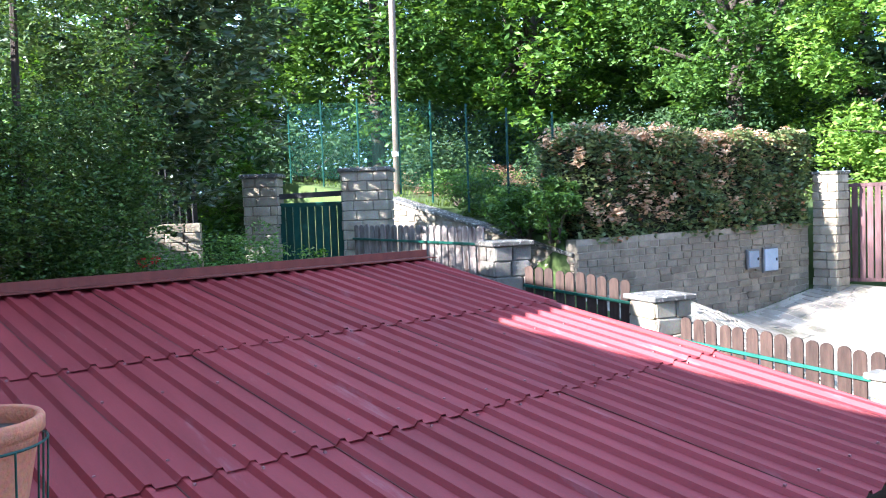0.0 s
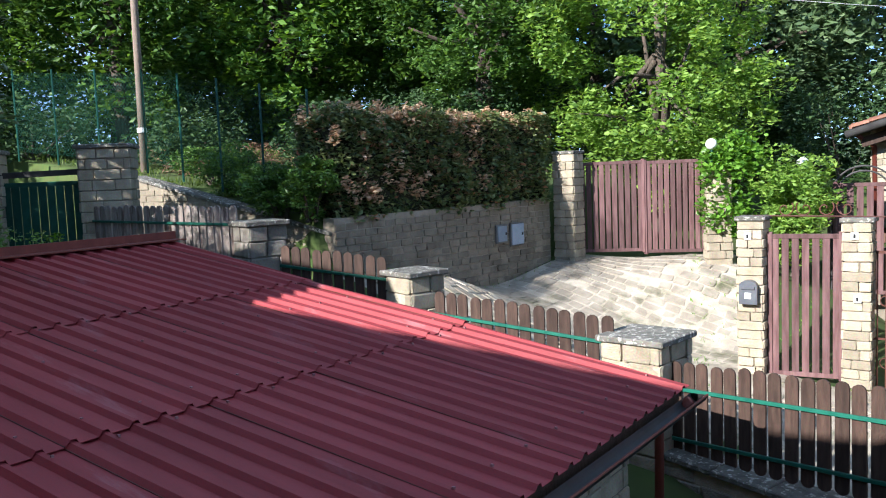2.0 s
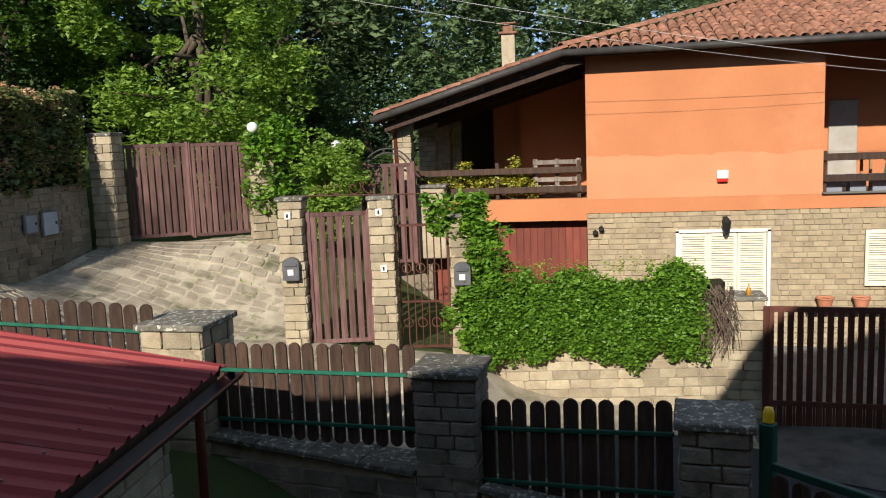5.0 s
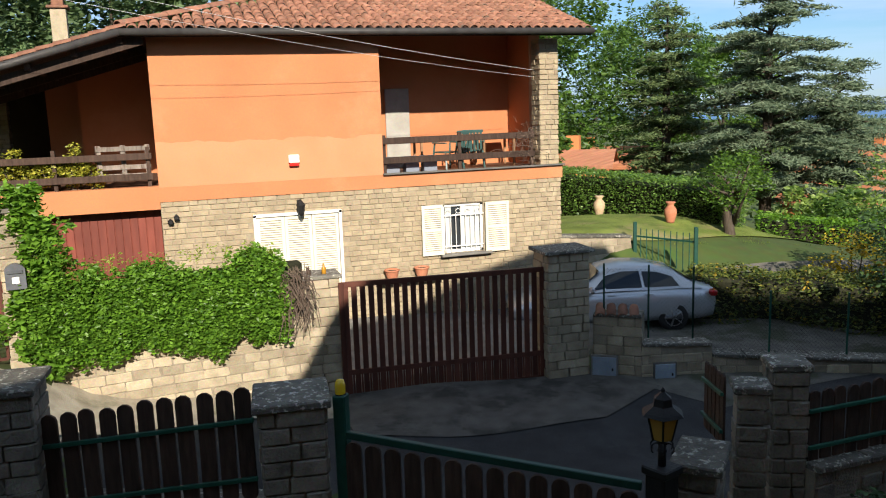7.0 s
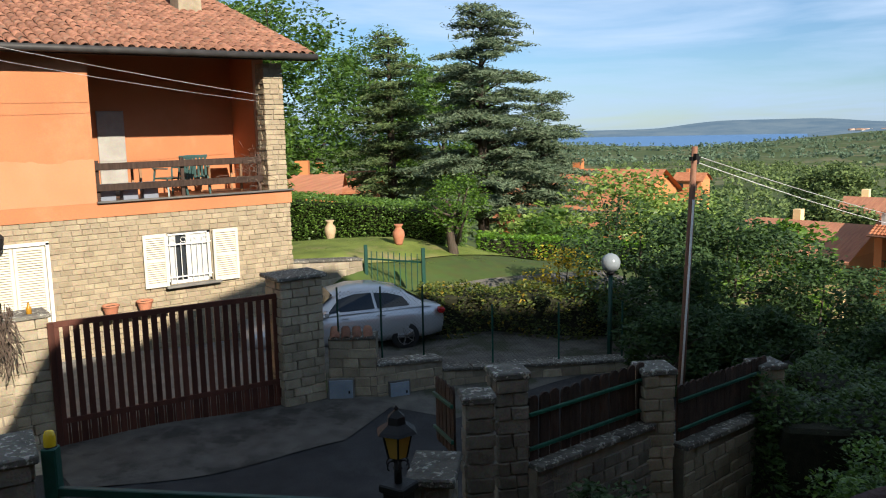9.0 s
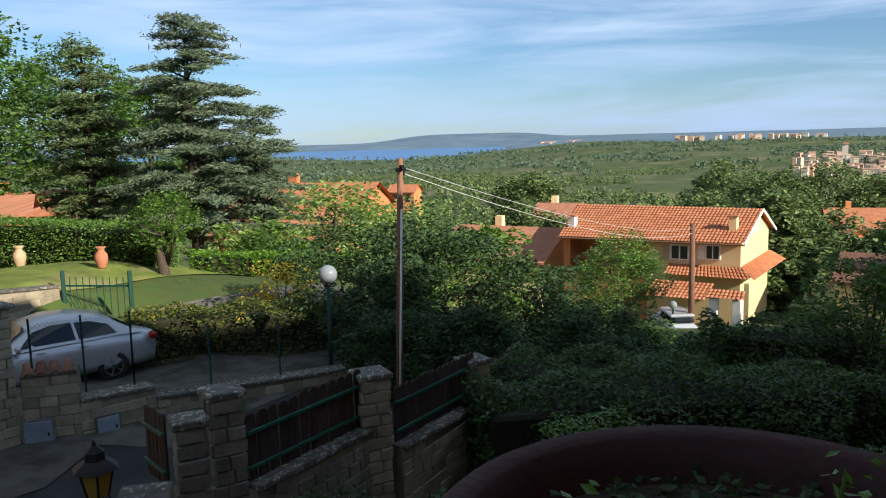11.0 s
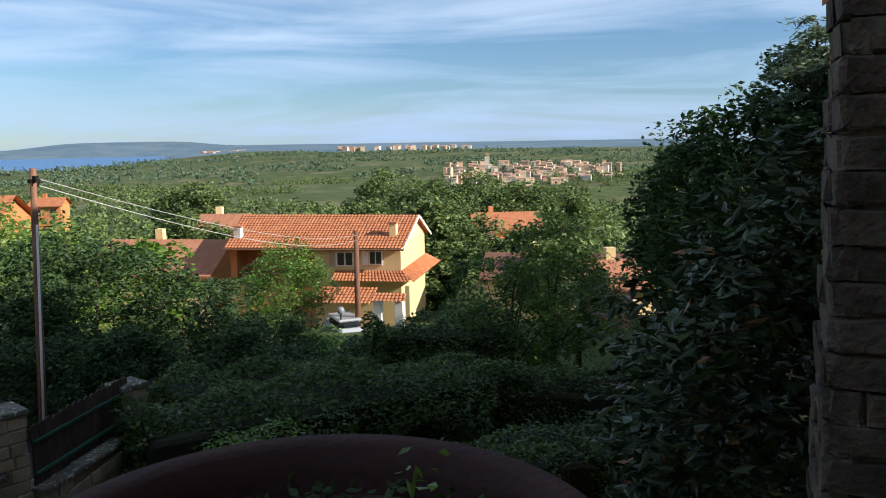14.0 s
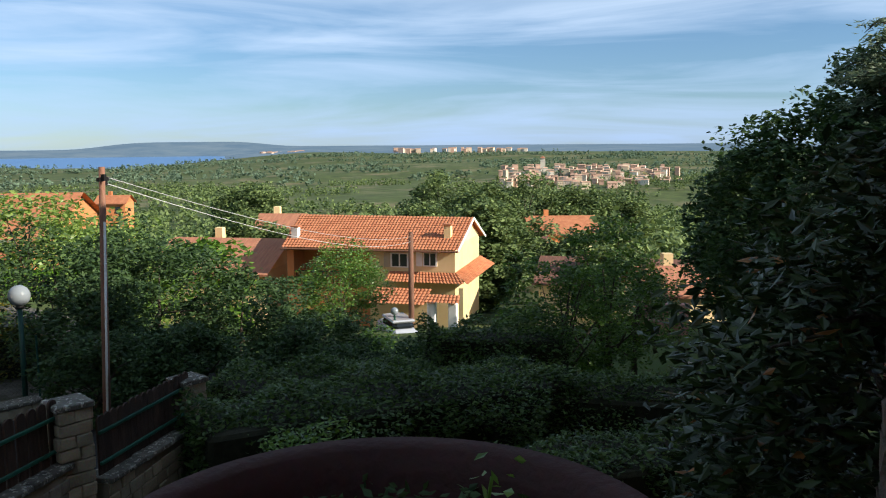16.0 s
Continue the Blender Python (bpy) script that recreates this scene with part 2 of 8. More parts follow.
LEAF_FIG = leaf_material("leaf_fig", (0.075, 0.14, 0.03, 1), (0.29, 0.4, 0.1, 1), 0.4, 0.38)
LEAF_OLIVE = leaf_material("leaf_olive", (0.1, 0.13, 0.07, 1), (0.22, 0.26, 0.15, 1), 0.5, 0.25)
GRASS = leaf_material("grass_blades", (0.05, 0.09, 0.015, 1), (0.16, 0.22, 0.04, 1), 0.6, 0.3)
LEAF_BAY = leaf_material("leaf_bay", (0.022, 0.055, 0.014, 1), (0.12, 0.2, 0.035, 1), 0.45, 0.25)
# Lighter copy of the magnolia leaf, glossy, with sunlight put into its colour.
LEAF_MAGNOLIA_SUN = leaf_material("leaf_magnolia_sun", (0.025, 0.055, 0.02, 1), (0.12, 0.17, 0.06, 1), 0.3, 0.12)
LEAF_YOUNG = leaf_material("leaf_young_shoot", (0.14, 0.22, 0.03, 1), (0.33, 0.4, 0.07, 1), 0.45, 0.4)
LEAF_HILL = leaf_material("leaf_hillside", (0.045, 0.085, 0.035, 1), (0.15, 0.22, 0.09, 1), 0.6, 0.3)
FLOORTILE = material("brown_floor_tile", (0.09, 0.045, 0.03, 1), (0.13, 0.07, 0.045, 1), 5, 0.6, 0.2, 40)
PETAL = leaf_material("red_petals", (0.5, 0.02, 0.015, 1), (0.7, 0.05, 0.03, 1), 0.5, 0.3)

# ---------------------------------------------------------------- builders
ORG = {}


class Geo:
    """Collects vertices and faces of one mesh, in world metres."""

    def __init__(self):
        self.v, self.f = [], []

    def add(self, verts, faces):
        k = len(self.v)
        self.v += [tuple(p) for p in verts]
        self.f += [tuple(i + k for i in q) for q in faces]
        return self

    def box(self, c, s, rz=0.0, cham=0.0, m=None):
        """A box with chamfered edges; c centre, s full sizes, rz degrees."""
        hx, hy, hz = s[0] / 2, s[1] / 2, s[2] / 2
        verts, faces = chamfered(hx, hy, hz, min(cham, hx * 0.9, hy * 0.9, hz * 0.9))
        ca, sa = math.cos(radians(rz)), math.sin(radians(rz))
        out = []
        for x, y, z in verts:
            q = Vector((x * ca - y * sa + c[0], x * sa + y * ca + c[1], z + c[2]))
            out.append(tuple(m @ q) if m else tuple(q))
        return self.add(out, faces)

    def beam(self, p, q, w, h, cham=0.0):
        """A bar from p to q, w wide and h high."""
        p, q = Vector(p), Vector(q)
        d = q - p
        m = Matrix.Translation((p + q) / 2) @ d.to_track_quat("X", "Z").to_matrix().to_4x4()
        verts, faces = chamfered(d.length / 2, w / 2, h / 2, cham)
        return self.add([tuple(m @ Vector(v)) for v in verts], faces)

    def tube(self, pts, radii, n=8, cap=True):
        """A round bar along points with radii."""
        pts = [Vector(p) for p in pts]
        k0 = len(self.v)
        for i, p in enumerate(pts):
            d = (pts[min(i + 1, len(pts) - 1)] - pts[max(i - 1, 0)]).normalized()
            qx = d.orthogonal().normalized() if abs(d.z) < 0.99 else Vector((1, 0, 0))
            if abs(d.z) < 0.99:
                qx = d.cross(Vector((0, 0, 1))).normalized()
            qy = d.cross(qx)
            r = radii[i] if hasattr(radii, "__len__") else radii
            for j in range(n):
                a = 2 * math.pi * j / n
                self.v.append(tuple(p + qx * (r * math.cos(a)) + qy * (r * math.sin(a))))
        for i in range(len(pts) - 1):
            for j in range(n):
                a, b = k0 + i * n + j, k0 + i * n + (j + 1) % n
                self.f.append((a, b, b + n, a + n))
        if cap:
            self.f.append(tuple(k0 + j for j in range(n))[::-1])
            self.f.append(tuple(k0 + (len(pts) - 1) * n + j for j in range(n)))
        return self

    def lathe(self, c, prof, n=24, m=None):
        """A turned body: prof rows of radius, height above c."""
        k0 = len(self.v)
        for r, z in prof:
            for j in range(n):
                a = 2 * math.pi * j / n
                q = Vector((r * math.cos(a), r * math.sin(a), z))
                q = m @ q if m else q
                self.v.append((q.x + c[0], q.y + c[1], q.z + c[2]))
        for i in range(len(prof) - 1):
            for j in range(n):
                a, b = k0 + i * n + j, k0 + i * n + (j + 1) % n
                self.f.append((a, b, b + n, a + n))
        return self

    def prism(self, poly, z0, z1):
        """An upright prism over a polygon of (x, y); z0, z1 numbers or lists."""
        n = len(poly)
        a = z0 if hasattr(z0, "__len__") else [z0] * n
        b = z1 if hasattr(z1, "__len__") else [z1] * n
        verts = [(x, y, a[i]) for i, (x, y) in enumerate(poly)] + [(x, y, b[i]) for i, (x, y) in enumerate(poly)]
        faces = [tuple(range(n))[::-1], tuple(range(n, 2 * n))] + [(i, (i + 1) % n, n + (i + 1) % n, n + i) for i in range(n)]
        return self.add(verts, faces)

    def ob(self, name, mat, parent=None, label="", smooth=False, bevel=0.0):
        o = ORG.get(parent, Vector((0, 0, 0)))
        me = bpy.data.meshes.new(name)
        me.from_pydata([(x - o.x, y - o.y, z - o.z) for x, y, z in self.v], [], self.f)
        me.update()
        me.materials.append(mat)
        if smooth:
            me.polygons.foreach_set("use_smooth", [True] * len(me.polygons))
        ob = new(name, me)
        if parent:
            ob.parent = parent
        ORG[ob] = o
        if label:
            tagged(ob, label)
        if bevel:
            mod = ob.modifiers.new("bevel", "BEVEL")
            mod.width, mod.segments, mod.limit_method = bevel, 2, "ANGLE"
        return ob


def chamfered(hx, hy, hz, c):
    if c <= 0:
        v = [(x * hx, y * hy, z * hz) for z in (-1, 1) for y in (-1, 1) for x in (-1, 1)]
        return v, [(0, 2, 3, 1), (4, 5, 7, 6), (0, 1, 5, 4), (2, 6, 7, 3), (0, 4, 6, 2), (1, 3, 7, 5)]
    v, ids = [], {}
    for sx in (-1, 1):
        for sy in (-1, 1):
            for sz in (-1, 1):
                for k in range(3):
                    p = [sx * hx, sy * hy, sz * hz]
                    for j in range(3):
                        if j != k:
                            p[j] -= (sx, sy, sz)[j] * c
                    ids[sx, sy, sz, k] = len(v)
                    v.append(tuple(p))
    f = []
    for k in range(3):
        i, j = (k + 1) % 3, (k + 2) % 3
        for s in (-1, 1):
            q = []
            for a, b in ((-1, -1), (1, -1), (1, 1), (-1, 1)):
                t = [0, 0, 0]
                t[k], t[i], t[j] = s, a, b
                q.append(ids[(*t, k)])
            f.append(tuple(q) if s > 0 else tuple(q[::-1]))
            for s2 in (-1, 1):
                e = []
                for a, kk in ((-1, i), (1, i), (1, j), (-1, j)):
                    t = [0, 0, 0]
                    t[k], t[i], t[j] = a, s, s2
                    e.append(ids[(*t, kk)])
                f.append(tuple(e))
    for sx in (-1, 1):
        for sy in (-1, 1):
            for sz in (-1, 1):
                f.append(tuple(ids[sx, sy, sz, k] for k in range(3)))
    return v, f


def part(name, geo, mat, parent, label="", smooth=False):
    return geo.ob(name, mat, parent, label, smooth)


def thing(name, at, label, category, group="", kind=""):
    e = new(name)
    e.location = at
    e.empty_display_size = 0.1
    ORG[e] = Vector(at)
    return tagged(e, label, category, group, kind)


def setting(ob, label, category=""):
    return tagged(ob, label, category, "", "structure")


def unit_block(name, mat, seed, rough=0.045):
    """A worn block of unit size for stones; scaled where it is laid."""
    rnd = random.Random(seed)
    v, f = chamfered(0.5, 0.5, 0.5, 0.07)
    v = [tuple(a + rnd.uniform(-rough, rough) for a in p) for p in v]
    me = bpy.data.meshes.new(name)
    me.from_pydata(v, [], f)
    me.materials.append(mat)
    return me


BLOCKS = [unit_block("stone", STONE, i) for i in range(6)]
VBLOCKS = [unit_block("stone", VSTONE, 60 + i) for i in range(6)]
# Darker tuff copy for the porch pillar: the porch's shade put into colour.
SHADESTONE = material("shaded_tuff", (0.075, 0.06, 0.05, 1), (0.15, 0.125, 0.1, 1), 7, 0.95, 0.9, 40, c=(0.045, 0.038, 0.032, 1), cscale=4, cut=(0.5, 0.7))
PORCHBLOCKS = [unit_block("stone", SHADESTONE, 110 + i, 0.11) for i in range(6)]
ROUGHBLOCKS = [unit_block("stone", GREYSTONE, 40 + i, 0.08) for i in range(6)]
# Browner, darker tuff for the bank walls: their shade put into the stone.
BROWNSTONE = material("shaded_brown_tuff", (0.17, 0.14, 0.1, 1), (0.29, 0.245, 0.175, 1), 5, 0.93, 0.8, 45, c=(0.1, 0.085, 0.06, 1), cscale=2.5, cut=(0.5, 0.75))
WALLBLOCKS = [unit_block("stone", BROWNSTONE, 90 + i, 0.07) for i in range(6)]
GREYBLOCKS = [unit_block("stone", GREYSTONE, 20 + i) for i in range(6)]


def piece(name, me, m, parent):
    ob = new(name, me)
    ob.parent = parent
    ob.matrix_basis = Matrix.Translation(-ORG[parent]) @ m
    return ob


def courses(p, q, z0, z1, parent, blocks=BLOCKS, out=0.03, bw=0.32, bh=0.125, seed=1, limit=400, keep=None, thick=0.1, rest=STONE_ISL, slope0=None):
    """Stone courses on the upright face from p to q (x, y); the face looks to the right of p->q turned by -90 degrees. keep(s, z) leaves openings."""
    rnd = random.Random(seed)
    p, q = Vector((*p, 0)), Vector((*q, 0))
    d = q - p
    length, ang = d.length, math.atan2(d.y, d.x)
    d.normalize()
    nrm = Vector((d.y, -d.x, 0))
    rows = max(1, round((z1 - z0) / bh))
    bh = (z1 - z0) / rows
    made, extra = 0, Geo()
    for r in range(rows):
        s, z = -rnd.uniform(0, bw * 0.6) if r % 2 else 0.0, z0 + (r + 0.5) * bh
        while s < length - 0.02:
            w = bw * rnd.uniform(0.7, 1.35)
            a, b = max(s, 0), min(s + w, length)
            if length - b < 0.1:
                b = length
            s = b if b == length else s + w
            if b - a < 0.05 or (keep and not keep((a + b) / 2, z, (b - a) / 2)):
                continue
            c = p + d * ((a + b) / 2) + nrm * (out - thick / 2 + rnd.uniform(-0.012, 0.012))
            size = (b - a - 0.014, thick, bh - 0.013)
            if made < limit:
                piece("stone", rnd.choice(blocks), Matrix.Translation((c.x, c.y, z)) @ Matrix.Rotation(ang + rnd.uniform(-0.01, 0.01), 4, "Z") @ Matrix.Diagonal((*size, 1)), parent)
                made += 1
            else:
                extra.box((c.x, c.y, z), size, math.degrees(ang), 0.008)
    if extra.v:
        tagged(part("stonework", extra, rest, parent), kind="stuff")


def wall_core(g, p, q, t, z0, z1):
    """A straight wall body from p to q, its face on the line p-q, t thick behind it."""
    p, q = Vector((*p, 0)), Vector((*q, 0))
    d = (q - p).normalized()
    nb = Vector((-d.y, d.x, 0)) * t
    return g.prism([(p.x, p.y), (q.x, q.y), (q.x + nb.x, q.y + nb.y), (p.x + nb.x, p.y + nb.y)], z0, z1)


def pillar(x, y, z0, z1, w, rz, label, cap=True, d=None, blocks=BLOCKS, group="gate pillars", bh=0.16, bw=0.3, capout=0.05):
    """A square pillar of stone courses with a flat cap slab."""
    d = d or w
    e = thing("stone_pillar", (x, y, z0), label, "pillar", group)
    part("core", Geo().box((x, y, (z0 + z1) / 2), (w - 0.05, d - 0.05, z1 - z0 - 0.01), rz), MORTAR, e)
    ca, sa = math.cos(radians(rz)), math.sin(radians(rz))
    cs = [(x + a * w / 2 * ca - b * d / 2 * sa, y + a * w / 2 * sa + b * d / 2 * ca) for a, b in ((-1, -1), (1, -1), (1, 1), (-1, 1))]
    for i in range(4):
        courses(cs[i], cs[(i + 1) % 4], z0, z1, e, blocks, 0.012, bw, bh, seed=i + int(abs(x * 7 + y * 13)), limit=30 if i != 2 else 0, rest=blocks[0].materials[0])
    if cap:
        part("cap_slab", Geo().box((x, y, z1 + 0.03), (w + 2 * capout, d + 2 * capout, 0.065), rz, 0.012), CAPSTONE, e, "flat stone slab grown over with pale lichen")
    return e


PICKETS = {}


def picket_mesh(w, h, t, mat, round_top=True, both=False):
    key = (round(w, 3), round(h, 3), round(t, 3), mat.name, both)
    if key in PICKETS:
        return PICKETS[key]
    k, r = 5, w * 0.42
    top = [(w / 2 * math.cos(math.pi * i / k), h - r + r * math.sin(math.pi * i / k)) for i in range(k + 1)]
    low = [(-w / 2, 0), (w / 2, 0)] if not both else [(w / 2 * math.cos(math.pi + math.pi * i / k), r + r * math.sin(math.pi + math.pi * i / k)) for i in range(k + 1)]
    poly = low + top
    n = len(poly)
    v = [(x, -t / 2, z) for x, z in poly] + [(x, t / 2, z) for x, z in poly]
    f = [tuple(range(n)), tuple(range(n, 2 * n))[::-1]] + [(i, n + i, n + (i + 1) % n, (i + 1) % n) for i in range(n)]
    me = bpy.data.meshes.new("picket")
    me.from_pydata(v, [], f)
    me.materials.append(mat)
    PICKETS[key] = me
    return me


def picket_fence(p, q, base0, base1, h, mat, label, w=0.125, gap=0.03, rail=GREENMETAL, rails=(0.2, 0.72), side=-1, both=False, seed=3):
    """Round-topped boards between p and q on two green rails; side: on which side of the boards the rails run."""
    rnd = random.Random(seed)
    p, q = Vector((*p, base0)), Vector((*q, base1))
    d = q - p
    flat = Vector((d.x, d.y, 0))
    e = thing("picket_fence", tuple((p + q) / 2), label, "fence", "picket fences")
    n = max(2, round(flat.length / (w + gap)))
    ang = math.atan2(d.y, d.x)
    nrm = Vector((-flat.y, flat.x, 0)).normalized()
    for i in range(n):
        c = p + d * ((i + 0.5) / n)
        me = picket_mesh(flat.length / n - gap, h, 0.022, mat, both=both)
        piece("picket", me, Matrix.Translation((c.x, c.y, c.z + rnd.uniform(-0.012, 0.012))) @ Matrix.Rotation(ang, 4, "Z") @ Matrix.Rotation(rnd.uniform(-0.012, 0.012), 4, "Y"), e)
    for k in rails:
        o = nrm * (0.028 * side) + Vector((0, 0, k * h))
        part("rail", Geo().beam(p + o, q + o, 0.03, 0.035, 0.004), rail, e, "green painted metal rail")
    return e

# ---------------------------------------------------------------- ground
GROUND_POINTS = [(-9.5, 16.4, -1.65), (-6.5, 17.3, -1.7), (-8.9, 9.9, -1.35), (-6.4, 9, -1.9), (-3.6, 9.2, -2.8), (-4.4, 13.4, -3.05), (-2.2, 13.3, -3.2),
                 (1, 13.6, -4.3), (3, 14, -4.65), (7, 13.7, -4.7), (5, 11, -4.85), (1, 9, -4.5), (-1.5, 10, -3.7), (8, 10.5, -4.95), (-0.1, 13.0, -4.15), (11, 16.3, -4.75), (14, 13, -4.8),
                 (0.5, 19, -4.5), (8, 19, -4.5), (11, 20, -3.05), (13, 21.5, -3.1), (13.5, 24, -3.15), (17, 25, -3.15), (20, 21, -4.0), (-14, 24, 1.0), (-5, 30, 0.5), (1, 35, -1),
                 (0, 3, -4.3), (6.5, 4, -3.8), (-5, 3, -3.6), (12, 4, -5.2), (22, 6, -8.2), (26, 16, -7.0), (40, 14, -11.5)]
GP = np.array(GROUND_POINTS)


def ground_height(x, y):
    """Height of the ground by the plan: the near slope, the bank behind its wall, the fall to the valley, the far hills."""
    x, y = np.asarray(x, float), np.asarray(y, float)
    d2 = (x[..., None] - GP[:, 0]) ** 2 + (y[..., None] - GP[:, 1]) ** 2 + 0.3
    w = d2 ** -1.6
    near = (w * GP[:, 2]).sum(-1) / w.sum(-1)
    bank = np.clip(-0.5 + 0.13 * (-9.3 - x) + 0.03 * (y - 10), -0.9, 3.0)
    near = np.where((x < -9.1) & (y > 9.45) & (y < 40), np.where(x > -9.4, np.minimum(near, bank), bank), near)
    r, az = np.hypot(x, y), np.degrees(np.arctan2(y, x))
    far = np.interp(r, [0, 30, 60, 100, 200, 400, 800, 1500, 2500, 3300, 4800], [-5, -8, -13.3, -18, -30, -46, -64, -66, -60, -50, -30])
    wet = np.clip((az - 24) / 6, 0, 1) * np.clip((r - 900) / 900, 0, 1)
    far = far * (1 - wet) + wet * np.where(r > 4650, -45, -73.0)
    hill = 44 * np.exp(-((az - 31.8) / 5.5) ** 4) * np.clip((r - 4680) / 200, 0, 1)
    lake = np.clip((az - 29) / 1.5, 0, 1) * np.clip((r - np.interp(az, [29, 31.3, 34, 36.7, 40.7, 43.6], [3700, 3300, 2640, 2500, 2740, 3030])) / 60, 0, 1) * np.clip((4650 - r) / 60, 0, 1)
    up = np.clip((az - 48) / 25, 0, 1) * np.clip((r - 30) / 60, 0, 1)
    far = far * (1 - lake) + lake * -90 + hill + up * np.minimum(r, 220) * 0.16
    roll = np.sin(x / 190 + 1) * np.cos(y / 150) * 7 + np.sin(x / 83) * np.sin(y / 71 + 2) * 3
    far = far + roll * np.clip((r - 120) / 500, 0, 1) * (1 - lake) * np.clip((4300 - r) / 1500, 0.15, 1) * (1 - 0.85 * wet)
    k = np.clip((r - 26) / 30, 0, 1)
    return near * (1 - k) + far * k


rings = np.concatenate([np.linspace(0.3, 26, 100), 26 * 1.055 ** np.arange(1, 104)])
rings = rings[rings < 6600]
SEG = 440
th = np.linspace(0, 2 * np.pi, SEG, endpoint=False)
gx, gy = 0.6 + rings[:, None] * np.cos(th), 0.8 + rings[:, None] * np.sin(th)
gz = ground_height(gx, gy)
gv = np.stack([gx, gy, gz], -1).reshape(-1, 3)
i, j = np.meshgrid(np.arange(len(rings) - 1), np.arange(SEG), indexing="ij")
a, b = i * SEG + j, i * SEG + (j + 1) % SEG
gf = np.stack([a, a + SEG, b + SEG, b], -1).reshape(-1, 4)


def raw_mesh(name, verts, quads, mat, smooth=True):
    """A mesh from arrays of vertices and quads."""
    me = bpy.data.meshes.new(name)
    me.vertices.add(len(verts))
    me.vertices.foreach_set("co", np.asarray(verts, np.float32).ravel())
    me.loops.add(quads.size)
    me.loops.foreach_set("vertex_index", np.asarray(quads, np.int32).ravel())
    me.polygons.add(len(quads))
    me.polygons.foreach_set("loop_start", np.arange(0, quads.size, quads.shape[1], dtype=np.int32))
    me.polygons.foreach_set("use_smooth", np.full(len(quads), smooth))
    me.update(calc_edges=True)
    me.materials.append(mat)
    return me


EARTH = material("grassy_earth", (0.035, 0.055, 0.014, 1), (0.07, 0.1, 0.025, 1), 0.05, 0.95, 0.6, 3.0, amount=0.0, c=(0.13, 0.125, 0.06, 1), cscale=0.012, cut=(0.52, 0.62))
# Distance haze put into the far ground: cool base colour plus faint bluish glow.
FARLAND = bpy.data.materials.new("hazed_far_land")
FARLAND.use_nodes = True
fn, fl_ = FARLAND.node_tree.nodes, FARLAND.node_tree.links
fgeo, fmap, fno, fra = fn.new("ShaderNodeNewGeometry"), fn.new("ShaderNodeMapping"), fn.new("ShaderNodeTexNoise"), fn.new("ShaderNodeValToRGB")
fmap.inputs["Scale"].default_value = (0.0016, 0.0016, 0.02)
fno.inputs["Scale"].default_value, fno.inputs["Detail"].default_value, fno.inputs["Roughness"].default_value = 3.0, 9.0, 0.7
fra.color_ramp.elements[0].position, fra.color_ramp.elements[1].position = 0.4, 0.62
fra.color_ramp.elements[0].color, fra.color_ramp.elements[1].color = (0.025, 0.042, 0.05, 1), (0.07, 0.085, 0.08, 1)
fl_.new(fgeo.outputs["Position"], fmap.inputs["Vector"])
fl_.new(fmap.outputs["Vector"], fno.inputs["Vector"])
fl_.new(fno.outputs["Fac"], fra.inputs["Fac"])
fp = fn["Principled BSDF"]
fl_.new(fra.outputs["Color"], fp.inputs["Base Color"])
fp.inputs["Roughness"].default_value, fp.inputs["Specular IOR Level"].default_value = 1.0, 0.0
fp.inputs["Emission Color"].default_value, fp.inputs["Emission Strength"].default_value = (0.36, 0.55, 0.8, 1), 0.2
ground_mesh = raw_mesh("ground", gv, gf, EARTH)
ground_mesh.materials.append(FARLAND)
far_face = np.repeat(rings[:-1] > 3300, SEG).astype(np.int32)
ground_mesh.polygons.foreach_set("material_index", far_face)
setting(new("ground", ground_mesh), "grassy earth falling to a wooded valley and hills with haze put in their colour", "ground")

LAKE = plain("lake_water", (0.07, 0.18, 0.38, 1), 0.5)
setting(Geo().add([(1500, 1200, -75), (4700, 1200, -75), (4700, 4700, -75), (-500, 4700, -75), (-500, 3000, -75)], [(0, 1, 2, 3, 4)]).ob("lake", LAKE), "calm blue lake below far hills", "water")


def sheet(name, poly, lift, mat, label, step=0.5, thick=0.0):
    """A paved sheet that follows the ground inside a convex polygon."""
    P = np.array(poly)
    x0, y0, x1, y1 = *P.min(0), *P.max(0)
    nx, ny = int((x1 - x0) / step) + 2, int((y1 - y0) / step) + 2
    g = Geo()
    bm = bmesh.new()
    grid = [[bm.verts.new((x0 + (x1 - x0) * a / (nx - 1), y0 + (y1 - y0) * b / (ny - 1), 0)) for b in range(ny)] for a in range(nx)]
    for a in range(nx - 1):
        for b in range(ny - 1):
            bm.faces.new((grid[a][b], grid[a + 1][b], grid[a + 1][b + 1], grid[a][b + 1]))
    n = len(poly)
    for k in range(n):
        p, q = Vector((*poly[k], 0)), Vector((*poly[(k + 1) % n], 0))
        d = q - p
        bmesh.ops.bisect_plane(bm, geom=bm.verts[:] + bm.edges[:] + bm.faces[:], plane_co=p, plane_no=(d.y, -d.x, 0), clear_outer=True)
    for v in bm.verts:
        v.co.z = float(ground_height(v.co.x, v.co.y)) + lift
    me = bpy.data.meshes.new(name)
    bm.to_mesh(me)
    bm.free()
    me.materials.append(mat)
    me.polygons.foreach_set("use_smooth", [True] * len(me.polygons))
    return setting(new(name, me), label, name)


